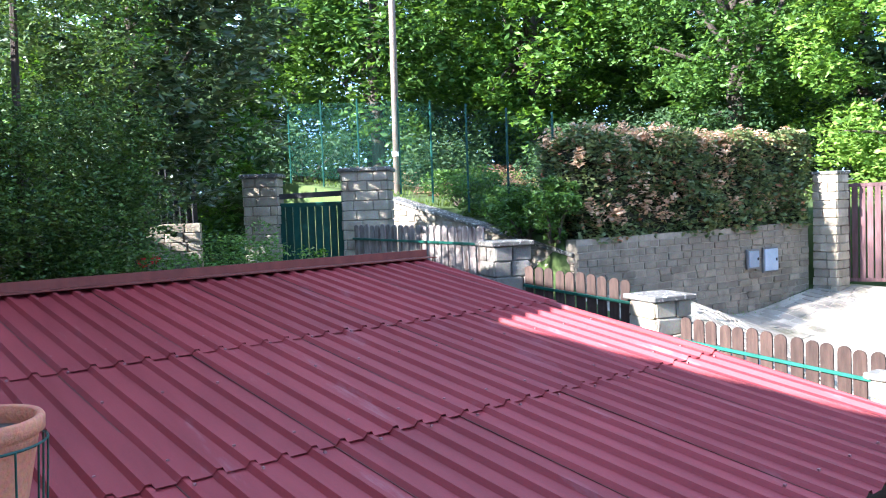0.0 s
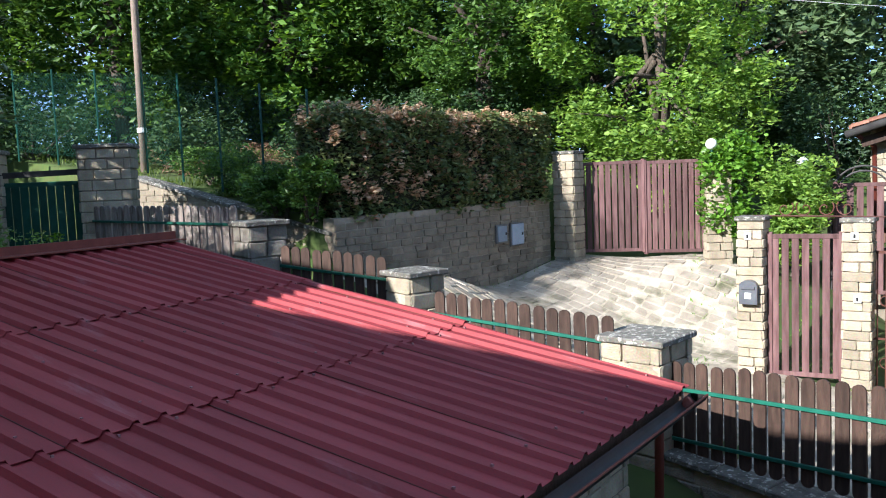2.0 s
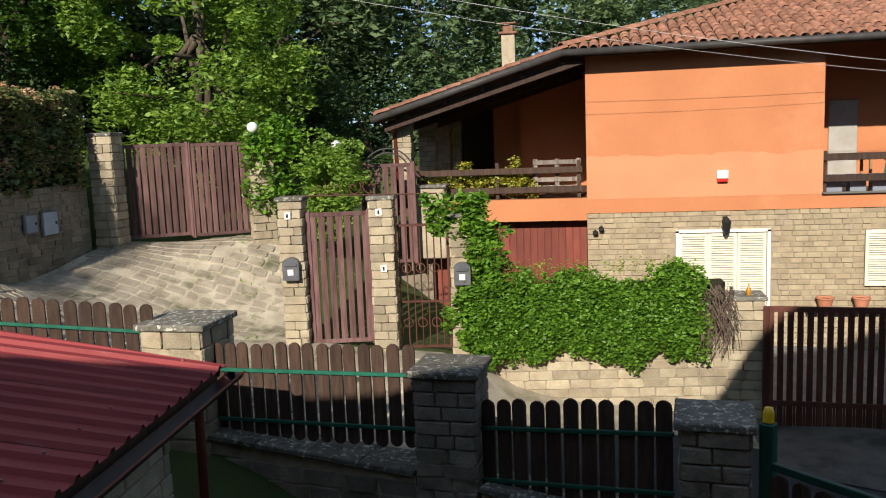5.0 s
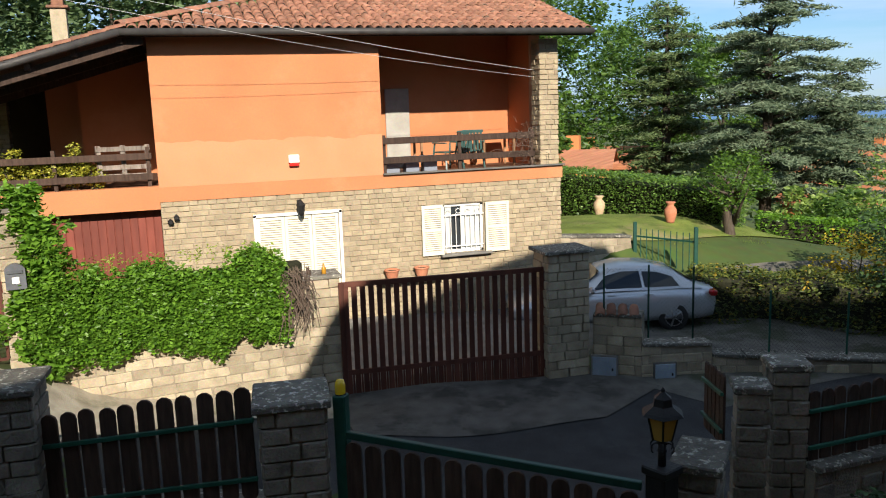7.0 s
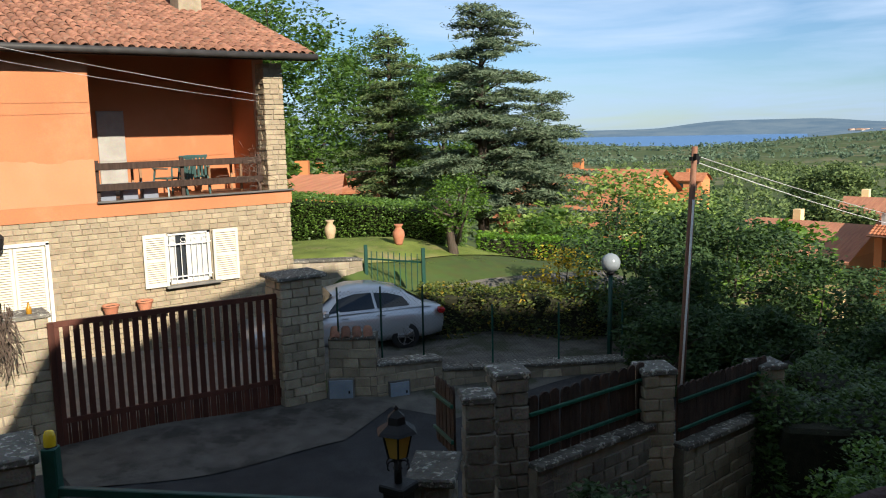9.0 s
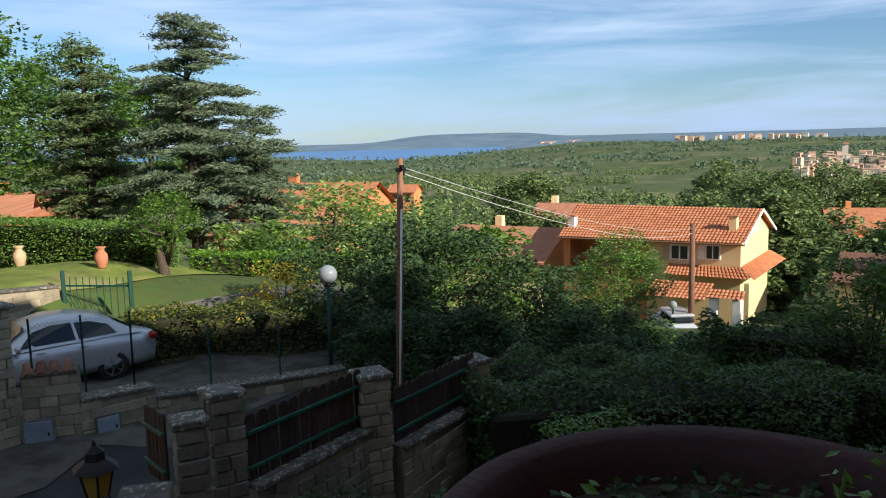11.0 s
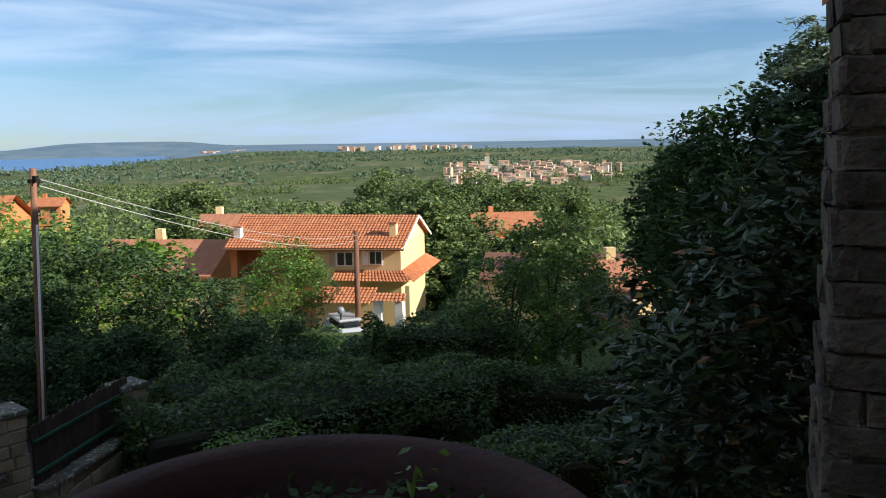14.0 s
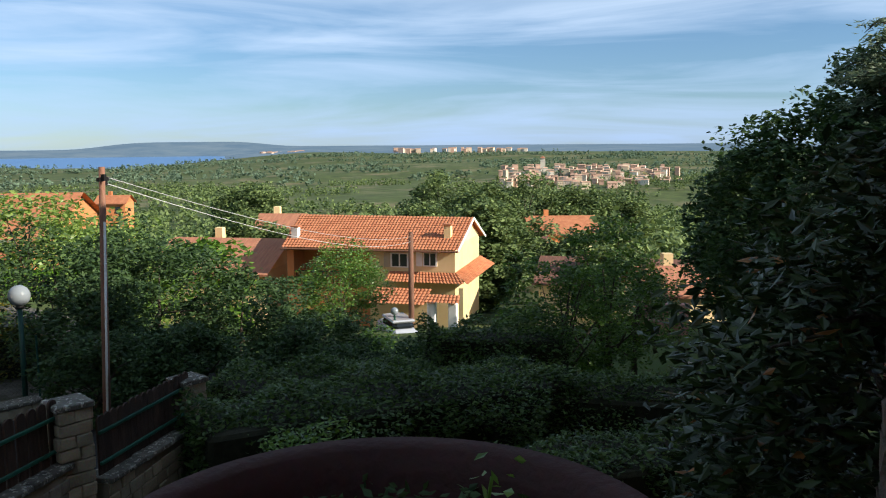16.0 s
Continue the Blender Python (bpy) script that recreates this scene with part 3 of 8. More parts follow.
APRON = material("worn_apron", (0.075, 0.068, 0.06, 1), (0.125, 0.113, 0.098, 1), 3, 0.93, 0.7, 90, c=(0.05, 0.046, 0.04, 1), cscale=1.6, cut=(0.5, 0.62))
sheet("road", [(-1.0, 8.0), (2, 7), (6.2, 7.4), (22, 9.5), (22, 11.5), (7.6, 13.2), (3, 13.4), (-1.0, 12.6)], 0.012, ASPHALT, "patched dark asphalt lane between garden walls")
sheet("drive_foot", [(-9.0, 9.4), (-0.9, 8.1), (-0.95, 13.6), (-9.0, 13.4)], 0.02, PAVING, "worn stone paving where the driveway meets the lane")
sheet("wall_foot_paving", [(-1.2, 12.4), (3.0, 13.2), (3.0, 14.5), (-1.2, 13.95)], 0.026, PAVING, "worn stone paving along the creeper wall")
sheet("driveway", [(-9.0, 13.4), (-4.4, 13.42), (-5.9, 17.4), (-8.8, 16.1)], 0.02, PAVING, "worn stone driveway with weeds climbing to a gate")
sheet("apron", [(2.9, 12.2), (6.9, 12.0), (8.4, 12.8), (7.4, 14.6), (3.0, 14.8)], 0.03, APRON, "cracked concrete apron before the brown gate")
sheet("courtyard", [(0.6, 15.0), (7.5, 14.5), (9.2, 18.3), (0.6, 18.3)], 0.02, CONCRETE, "paved grey courtyard between gate and villa")
sheet("parking", [(7.9, 13.2), (9, 11.8), (21, 12.2), (19, 17.5), (9.2, 18.1), (8.2, 16)], 0.02, material("gravel_yard", (0.09, 0.085, 0.075, 1), (0.15, 0.14, 0.12, 1), 3, 0.95, 0.8, 70, c=(0.06, 0.065, 0.04, 1), cscale=1, cut=(0.5, 0.6)), "grey gravel parking yard behind wire mesh")
LAWN = material("lawn", (0.1, 0.14, 0.025, 1), (0.2, 0.25, 0.05, 1), 1.5, 0.95, 0.7, 60, c=(0.26, 0.22, 0.1, 1), cscale=0.6, cut=(0.5, 0.66))
sheet("lawn", [(9.4, 18.6), (12, 18.9), (24, 20), (25, 27), (10, 32), (9.4, 28)], 0.04, LAWN, "sunlit mown lawn with dry patches beside the villa")

# ---------------------------------------------------------------- the orange villa
FY = 18.25
villa = thing("villa", (4.5, FY, -4.6), "two-storey villa of orange render over stone with a clay tile roof", "house")
# stone storey with its openings
OPEN = [(2.28, 4.04, -4.6, -1.9), (6.36, 7.33, -3.05, -1.95)]
g = Geo()
for x0, x1, z0, z1 in ((0.46, 2.28, -4.8, -1.5), (2.28, 4.04, -1.9, -1.5), (4.04, 6.36, -4.8, -1.5), (6.36, 7.33, -4.8, -3.05), (6.36, 7.33, -1.95, -1.5), (7.33, 9.25, -4.8, -1.5)):
    g.prism([(x0, FY + 0.03), (x1, FY + 0.03), (x1, FY + 0.35), (x0, FY + 0.35)], z0, z1)
g.prism([(8.95, FY + 0.35), (9.25, FY + 0.35), (9.25, 30), (8.95, 30)], -4.8, -1.5)
g.prism([(0.46, FY + 0.35), (0.76, FY + 0.35), (0.76, 30), (0.46, 30)], -4.8, -1.5)
stone_storey = part("stone_wall", g, VMORTAR, villa, "lower wall of small tuff blocks")


def villa_keep(s, z, hw):
    x = 0.46 + s
    return not any(x0 - hw < x < x1 + hw and z0 < z < z1 for x0, x1, z0, z1 in OPEN)


courses((0.46, FY), (9.25, FY), -4.7, -1.5, stone_storey, VBLOCKS, bw=0.23, bh=0.112, seed=5, limit=300, keep=villa_keep, out=-0.012, rest=VSTONE_ISL)
courses((9.25, FY), (9.25, 24), -4.7, -1.5, stone_storey, VBLOCKS, bw=0.23, bh=0.112, seed=6, limit=0, out=0.02, rest=VSTONE_ISL)
# upper storey
part("rendered_wall", Geo().prism([(0.46, FY - 0.01), (5.05, FY - 0.01), (5.05, FY + 0.3), (0.46, FY + 0.3)], -1.5, 1.78), ORANGE, villa, "orange lime render")
part("rendered_wall", Geo().prism([(5.05, FY - 0.01), (9.3, FY - 0.01), (9.3, FY + 0.3), (5.05, FY + 0.3)], -1.5, -1.22), ORANGE, villa, "orange lime render")
part("rendered_wall", Geo().prism([(5.05, FY + 0.3), (9.3, FY + 0.3), (9.3, 20.7), (5.05, 20.7)], -1.5, -1.26), FLOORTILE, villa, "brown tiled loggia floor")
part("rendered_wall", Geo().prism([(4.75, FY + 0.3), (5.05, FY + 0.3), (5.05, 20.7), (4.75, 20.7)], -1.26, 1.9), ORANGE, villa, "orange lime render")
part("rendered_wall", Geo().prism([(4.75, 20.7), (9.3, 20.7), (9.3, 21.0), (4.75, 21.0)], -1.5, 2.2), ORANGE, villa, "orange lime render")
part("rendered_wall", Geo().prism([(9.0, 21.0), (9.3, 21.0), (9.3, 30), (9.0, 30)], -1.5, 2.0), ORANGE, villa, "orange lime render")
part("rendered_wall", Geo().prism([(0.46, FY + 0.3), (0.76, FY + 0.3), (0.76, 30), (0.46, 30)], -1.5, 1.95), ORANGE, villa, "orange lime render")
part("rendered_wall", Geo().prism([(-2.9, FY), (0.46, FY), (0.46, FY + 0.25), (-2.9, FY + 0.25)], -1.64, -1.18), ORANGE, villa, "orange lime render")
part("rendered_wall", Geo().prism([(-3.75, FY + 0.25), (0.46, FY + 0.25), (0.46, 26), (-3.75, 26)], -1.5, -1.18), FLOORTILE, villa, "brown tiled porch floor")
part("rendered_wall", Geo().prism([(9.02, 19.4), (9.3, 19.4), (9.3, 20.7), (9.02, 20.7)], -1.26, 2.0), ORANGE, villa, "orange lime render")
band = Geo()
bx = np.linspace(0.47, 5.04, 60)
bz = [-0.33 + 0.07 * noise.noise(Vector((x * 1.3, 0, 5))) + 0.05 * noise.noise(Vector((x * 6, 0, 9))) - 0.03 * x / 5 for x in bx]
band.add([(x, FY - 0.014, z) for x, z in zip(bx, bz)] + [(x, FY - 0.014, -1.21) for x in bx], [(k, k + 1, 61 + k, 60 + k) for k in range(59)])
part("repainted_band", band, material("pale_orange_render", (0.49, 0.215, 0.108, 1), (0.53, 0.24, 0.125, 1), 1.2, 0.9, 0.12, 90, amount=0.0), villa, "paler repainted band of orange render")
part("ledge", Geo().box((7.18, FY - 0.03, -1.2), (4.3, 0.12, 0.035), 0, 0.006), CONCRETE, villa)
part("porch_wall", Geo().prism([(-1.2, 22.6), (0.46, 22.6), (0.46, 22.8), (-1.2, 22.8)], -1.2, 1.7), ORANGE, villa)
part("porch_wall", Geo().prism([(-2.0, 23.4), (-1.2, 23.4), (-1.2, 23.6), (-2.0, 23.6)], -1.2, 1.5), ORANGE, villa)
# Porch back in dark brown: the porch's shade put into the wall colour.
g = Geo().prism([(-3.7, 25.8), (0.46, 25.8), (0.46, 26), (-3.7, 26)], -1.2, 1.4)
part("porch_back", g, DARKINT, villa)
# garage
gd = part("garage_door", Geo().box((-1.2, FY + 0.4, -3.1), (3.3, 0.06, 2.95)), REDBROWN, villa, "dark red vertical boarded garage door")
for k in range(22):
    part("board", Geo().box((-2.77 + k * 0.15, FY + 0.362, -3.1), (0.138, 0.024, 2.9), 0, 0.006), REDBROWN, gd)
part("garage_jamb", Geo().box((-3.2, FY + 0.2, -3.1), (0.7, 0.4, 3.0)), MORTAR, villa)
# stone columns
for x, y in ((9.0, FY + 0.25),):
    c = part("column", Geo().box((x, y, 0.2), (0.42, 0.4, 2.84)), MORTAR, villa, "square column of tuff blocks")
    for a, b in (((x - 0.235, y - 0.225), (x + 0.235, y - 0.225)), ((x + 0.235, y - 0.225), (x + 0.235, y + 0.225)), ((x - 0.235, y + 0.225), (x - 0.235, y - 0.225))):
        courses(a, b, -1.2, 1.62, c, VBLOCKS, bw=0.2, bh=0.112, seed=9, limit=80, out=0.0)
for x, y in ((-3.42, FY + 0.2), (-3.28, 20.6), (-3.25, 22.6), (-3.22, 24.5)):
    c = part("column", Geo().box((x, y, -0.25), (0.36, 0.34, 1.9)), MORTAR, villa, "square column of tuff blocks")
    for a, b in (((x - 0.2, y - 0.19), (x + 0.2, y - 0.19)), ((x + 0.2, y - 0.19), (x + 0.2, y + 0.19)), ((x - 0.2, y + 0.19), (x - 0.2, y - 0.19))):
        courses(a, b, -1.2, 0.7, c, bw=0.22, bh=0.118, seed=10, limit=50, out=0.0)

# roof: a front slope and a left slope that meet in a hip
EY, EZ, RX0, RX1 = 17.72, 1.83, 0.0, 9.76
SF, SL = 0.34, 0.29


def roof_z(x, y):
    return min(EZ + SF * (y - EY), EZ + SL * (x - RX0)) if x < 60 else EZ


g = Geo()
TOPY = 23.6
hipx = SF * (TOPY - EY) / SL
zt = EZ + SF * (TOPY - EY)
front = [(RX0, EY, EZ), (RX1, EY, EZ), (RX1, TOPY, zt), (RX0 + hipx, TOPY, zt)]
left = [(-3.85, EY, EZ - SL * 3.85), (RX0, EY, EZ), (RX0 + hipx, TOPY, zt), (-3.85, TOPY + 3, EZ - SL * 3.85)]
for poly in (front, left):
    g.add([(x, y, z - 0.06) for x, y, z in poly] + [(x, y, z - 0.14) for x, y, z in poly], [(0, 1, 2, 3), (7, 6, 5, 4), (0, 4, 5, 1), (1, 5, 6, 2), (2, 6, 7, 3), (3, 7, 4, 0)])
roof = part("roof", g, DARKWOOD, villa, "hipped roof of weathered clay tiles")
g = Geo()
g.add([(RX1, TOPY, zt - 0.06), (RX0 + hipx, TOPY, zt - 0.06), (RX0 + hipx, 31, EZ), (RX1, 31, EZ)], [(0, 1, 2, 3)])
part("back_slope", g, TILE_ISL, roof)
for x in np.arange(-3.2, 0.2, 0.8):
    part("rafter", Geo().beam((x, EY + 0.1, EZ + SL * x - 0.22), (x, 25.5, EZ + SL * x - 0.22), 0.1, 0.14), DARKWOOD, roof)
for y in (EY + 0.25, 20.2, 22.4):
    part("beam", Geo().beam((-3.7, y, EZ - SL * 3.7 - 0.33), (0.4, y, EZ + SL * 0.4 - 0.33), 0.16, 0.18), DARKWOOD, roof)
part("fascia", Geo().beam((RX0 - 0.02, EY - 0.02, EZ - 0.12), (RX1, EY - 0.02, EZ - 0.12), 0.04, 0.14), DARKWOOD, roof)
GUTTER = material("grey_zinc", (0.03, 0.028, 0.027, 1), (0.05, 0.047, 0.045, 1), 5, 0.55, 0.1, 60)
part("gutter", Geo().tube([(RX0 - 0.02, EY - 0.09, EZ - 0.1), (RX1 + 0.02, EY - 0.09, EZ - 0.1)], 0.07, 10), GUTTER, roof, "dark zinc gutter", True)
part("verge_gutter", Geo().tube([(-3.9, EY - 0.09, EZ - SL * 3.9 - 0.12), (RX0, EY - 0.09, EZ - 0.1)], 0.075, 10), GUTTER, roof, "dark zinc gutter", True)
part("downpipe", Geo().tube([(-3.75, EY + 0.05, EZ - SL * 3.9 - 0.12), (-3.55, FY + 0.02, EZ - SL * 3.9 - 0.35), (-3.52, FY - 0.02, -1.2)], 0.045, 8), REDBROWN, roof, "", True)


def tile_mesh(length, width, mat, n=5, name="roof_tile"):
    """A half-round clay tile along +y, its upper end narrower."""
    v, f = [], []
    for k, (y, w) in enumerate(((0, width), (length, width * 0.82))):
        for i in range(n + 1):
            a = math.pi * i / n
            v.append((-w / 2 * math.cos(a), y, w * 0.42 * math.sin(a)))
    for i in range(n):
        f.append((i, i + 1, n + 2 + i, n + 1 + i))
    m0 = len(v)
    for i in range(n + 1):
        a = math.pi * i / n
        v.append((-(width / 2 - 0.014) * math.cos(a), 0, (width * 0.42 - 0.014) * math.sin(a)))
    for i in range(n):
        f.append((i + 1, i, m0 + i, m0 + i + 1))
    me = bpy.data.meshes.new(name)
    me.from_pydata(v, [], f)
    me.materials.append(mat)
    me.polygons.foreach_set("use_smooth", [True] * len(me.polygons))
    return me, v, f


tme, tv, tf = tile_mesh(0.36, 0.19, TILE)
for k in range(13):
    x = -3.8 + 0.3 * k
    piece("verge_tile", tme, Matrix.Translation((x, EY - 0.04, EZ + SL * x - 0.02)) @ Matrix.Rotation(-math.atan(SL) + 0.03, 4, "Y") @ Matrix.Rotation(radians(-90), 4, "Z"), roof)
rnd = random.Random(4)
extra, channel, made = Geo(), Geo(), 0
pitch_f, pitch_l = math.atan(SF), math.atan(SL)
for r in range(21):
    y = EY - 0.05 + r * 0.3 * math.cos(pitch_f)
    x0 = RX0 + SF * max(y - EY, 0) / SL
    n = int((RX1 - x0) / 0.205)
    for k in range(n):
        x = RX1 - 0.1 - k * 0.205
        m = Matrix.Translation((x + rnd.uniform(-0.012, 0.012), y + rnd.uniform(-0.02, 0.02), EZ + SF * (y - EY) - 0.03 + rnd.uniform(-0.006, 0.01))) @ Matrix.Rotation(pitch_f - 0.03, 4, "X") @ Matrix.Rotation(rnd.uniform(-0.03, 0.03), 4, "Z")
        if made < 300:
            piece("roof_tile", tme, m, roof)
            made += 1
        else:
            extra.add([tuple(m @ Vector(p)) for p in tv], tf)
for c in range(12):
    x = -3.85 + c * 0.3 * math.cos(pitch_l)
    for k in range(30):
        y = EY + 0.02 + k * 0.205
        if y > TOPY + 2 or (x > RX0 + SF * (y - EY) / SL):
            continue
        m = Matrix.Translation((x, y, EZ + SL * x - 0.03 + rnd.uniform(-0.006, 0.01))) @ Matrix.Rotation(-math.pi / 2, 4, "Z") @ Matrix.Rotation(pitch_l - 0.03, 4, "X")
        extra.add([tuple(m @ Vector(p)) for p in tv], tf)
for k in range(16):
    s = k / 16
    m = Matrix.Translation((RX0 + hipx * s, EY + (TOPY - EY) * s, EZ + (zt - EZ) * s + 0.03)) @ Matrix.Rotation(-math.atan2(hipx, TOPY - EY), 4, "Z") @ Matrix.Rotation(math.atan2(zt - EZ, math.hypot(hipx, TOPY - EY)), 4, "X") @ Matrix.Diagonal((1.2, 1.6, 1.2, 1))
    extra.add([tuple(m @ Vector(p)) for p in tv], tf)
tagged(part("tile_rows", extra, TILE_ISL, roof, "", True), kind="stuff")
for x, y, w, z1 in ((-1.9, 27.6, 0.42, 3.3), (8.4, 21.7, 0.58, 4.4)):
    ch = part("chimney", Geo().box((x, y, z1 / 2), (w, w, z1), 0, 0.01), STONE, roof, "chimney of tuff blocks with a clay cap")
    part("cap", Geo().box((x, y, z1 + 0.05), (w + 0.16, w + 0.16, 0.08), 0, 0.02).box((x, y, z1 + 0.2), (w - 0.1, w - 0.1, 0.22), 0, 0.02).box((x, y, z1 + 0.34), (w + 0.1, w + 0.1, 0.06), 0, 0.02), TILE, ch)


CREAM = material("cream_paint", (0.6, 0.56, 0.45, 1), (0.68, 0.64, 0.53, 1), 3, 0.6, 0.08, 70, amount=0.04)


def shutter(x0, x1, z0, z1, y, name="shutter", parent=None, label="white louvred shutter", rail=2):
    g = Geo()
    w = x1 - x0
    g.box((x0 + 0.03, y, (z0 + z1) / 2), (0.06, 0.04, z1 - z0), 0, 0.004).box((x1 - 0.03, y, (z0 + z1) / 2), (0.06, 0.04, z1 - z0), 0, 0.004)
    for k in range(rail + 1):
        g.box(((x0 + x1) / 2, y, z0 + 0.035 + (z1 - z0 - 0.07) * k / rail), (w - 0.12, 0.036, 0.07), 0, 0.004)
    sh = part(name, g, CREAM, parent, label)
    n = int((z1 - z0) / 0.05)
    for k in range(n):
        z = z0 + 0.06 + (z1 - z0 - 0.1) * (k + 0.5) / n
        part("slat", Geo().box((0, 0, 0), (w - 0.11, 0.045, 0.008), 0, 0, Matrix.Translation(((x0 + x1) / 2, y, z)) @ Matrix.Rotation(radians(38), 4, "X")), CREAM, sh)
    return sh


wd = part("shuttered_door", Geo().box((3.16, FY + 0.1, -3.2), (1.76, 0.03, 2.6)), CREAM, villa, "wide white door closed by louvred shutters")
for k in range(3):
    shutter(2.31 + k * 0.57, 2.31 + k * 0.57 + 0.56, -4.5, -1.95, FY + 0.03, "leaf", wd, "", 1)
part("frame", Geo().box((3.16, FY + 0.0, -1.91), (1.84, 0.08, 0.06)).box((2.27, FY + 0.0, -3.2), (0.06, 0.08, 2.6)).box((4.05, FY, -3.2), (0.06, 0.08, 2.6)), WHITE, wd)
win = part("window", Geo().box((6.845, FY + 0.12, -1.98), (0.97, 0.08, 0.06)).box((6.845, FY + 0.12, -3.02), (0.97, 0.08, 0.06)).box((6.39, FY + 0.12, -2.5), (0.06, 0.08, 1.1)).box((7.3, FY + 0.12, -2.5), (0.06, 0.08, 1.1)).box((6.845, FY + 0.12, -2.5), (0.07, 0.07, 1.1)), WHITE, villa, "white framed window with iron bars and open shutters")
part("pane", Geo().box((6.845, FY + 0.14, -2.5), (0.86, 0.012, 1.0)), GLASS, win)
part("curtain", Geo().box((6.52, FY + 0.124, -2.5), (0.14, 0.01, 1.0)).box((7.07, FY + 0.124, -2.5), (0.38, 0.01, 1.0)), material("net_curtain", (0.42, 0.43, 0.42, 1), (0.56, 0.57, 0.55, 1), 9, 0.9, 0.3, 40, stretch=(4, 4, 0.2)), win, "pale net curtain")
part("sill", Geo().box((6.87, FY - 0.04, -3.08), (1.2, 0.24, 0.05), 0, 0.008), CONCRETE, win)
gr = Geo()
for k in range(8):
    x = 6.43 + k * 0.118
    gr.tube([(x, FY + 0.02, -3.03), (x, FY + 0.02, -2.16)], 0.008, 5)
for z in (-2.9, -2.2):
    gr.beam((6.36, FY + 0.02, z), (7.33, FY + 0.02, z), 0.012, 0.025)
for k in range(4):
    cx = 6.49 + k * 0.236
    gr.tube([(cx + 0.055 * math.cos(t), FY + 0.02, -2.11 + 0.055 * math.sin(t)) for t in np.linspace(0, 5.6, 10)], 0.007, 5)
part("grille", gr, WHITE, win, "white wrought iron grille with scrolls")
shutter(5.85, 6.35, -3.06, -1.94, FY - 0.05, parent=win)
shutter(7.35, 7.92, -3.08, -1.95, FY - 0.05, parent=win)
part("shelf", Geo().box((5.5, FY - 0.13, -3.53), (1.5, 0.28, 0.05), 0, 0.008), CONCRETE, villa, "stone shelf for flower pots")
# loggia door, rails
# White door greyed: the loggia's shade is put into its paint.
ld = part("loggia_door", Geo().box((6.08, 20.67, -0.3), (0.6, 0.05, 1.92), 0, 0.01), material("shaded_white_paint", (0.4, 0.38, 0.34, 1), (0.48, 0.46, 0.42, 1), 4, 0.6, 0.1, 60), villa, "white shuttered door leaf standing open, greyed for shade")
for z in (-0.5, -0.92):
    part("railing", Geo().box((6.85, FY + 0.1, z), (3.6, 0.07, 0.14), 0, 0.008), DARKWOOD, villa, "dark wooden rail board")
for x in (5.12, 6.85, 8.6):
    part("rail_post", Geo().box((x, FY + 0.16, -0.8), (0.07, 0.06, 0.85)), DARKWOOD, villa)
for z in (-0.58, -0.98):
    part("railing", Geo().box((-1.4, FY + 0.05, z), (3.55, 0.07, 0.13), 0, 0.008), DARKWOOD, villa, "dark wooden rail board")
for x in (-3.1, -1.4, 0.3):
    part("rail_post", Geo().box((x, FY + 0.11, -0.8), (0.07, 0.06, 0.8)), DARKWOOD, villa)
al = part("alarm_box", Geo().box((3.14, FY - 0.06, -0.77), (0.22, 0.1, 0.17), 0, 0.015), WHITE, villa, "white alarm siren box with a red foot")
part("light", Geo().box((3.14, FY - 0.06, -0.89), (0.2, 0.09, 0.06), 0, 0.01), plain("red_lens", (0.5, 0.02, 0.015, 1), 0.3), al)
g = Geo().box((3.2, FY - 0.03, -1.72), (0.1, 0.05, 0.2), 0, 0.01).tube([(3.2, FY - 0.04, -1.66), (3.2, FY - 0.2, -1.6), (3.2, FY - 0.22, -1.68)], 0.012, 6)
g.lathe((3.2, FY - 0.22, -1.9), [(0.02, -0.06), (0.06, 0.0), (0.09, 0.17), (0.1, 0.18), (0.03, 0.27), (0.0, 0.3)], 8)
part("wall_lantern", g, BLACKMETAL, villa, "black iron wall lantern")
for x, z in ((0.62, -1.9), (0.74, -1.82)):
    part("spotlight", Geo().box((x, FY - 0.08, z), (0.1, 0.12, 0.08), 0, 0.015).box((x, FY - 0.01, z + 0.04), (0.04, 0.06, 0.04)), BLACKMETAL, villa)

# ---------------------------------------------------------------- walls, pillars, fences and gates
ST = "square tuff-block gate pillar with a flat cap"
pillar(-4.17, 13.42, -3.2, -0.72, 0.37, 4, "tall sunlit tuff pillar carrying a mailbox", capout=0.04, bh=0.14)
pillar(-2.77, 13.72, -3.3, -0.76, 0.37, 4, "tall tuff pillar between two garden gates", capout=0.04, bh=0.14)
pillar(-1.52, 13.9, -3.5, -1.08, 0.4, 8, "tuff pillar grown over with creeper")
pillar(2.92, 14.62, -4.85, -2.57, 0.56, 0, "tuff pillar at the end of the creeper wall", d=0.5)
pillar(7.19, 14.12, -5.0, -2.42, 0.79, -2, "broad tuff pillar of the brown driveway gate", d=0.62, capout=0.08)
pillar(-8.68, 15.62, -1.8, 0.46, 0.46, 4, "tall tuff pillar beside the far wooden gate", capout=0.03)
pillar(-12.2, 7.6, -2.0, 0.76, 0.76, 52, "broad tuff pillar of the green gate with a lamp")
pillar(-13.3, 6.17, -2.0, 0.72, 0.56, 55, "broad tuff pillar of the green gate in shade")
pillar(-3.6, 8.6, -3.1, -1.61, 0.66, -3, "low tuff fence pillar with a lichened cap", group="fence pillars", blocks=BLOCKS, bh=0.19)
pillar(-6.4, 8.2, -2.6, -1.03, 0.5, -10, "low tuff fence pillar with a lichened cap", group="fence pillars", bh=0.19)
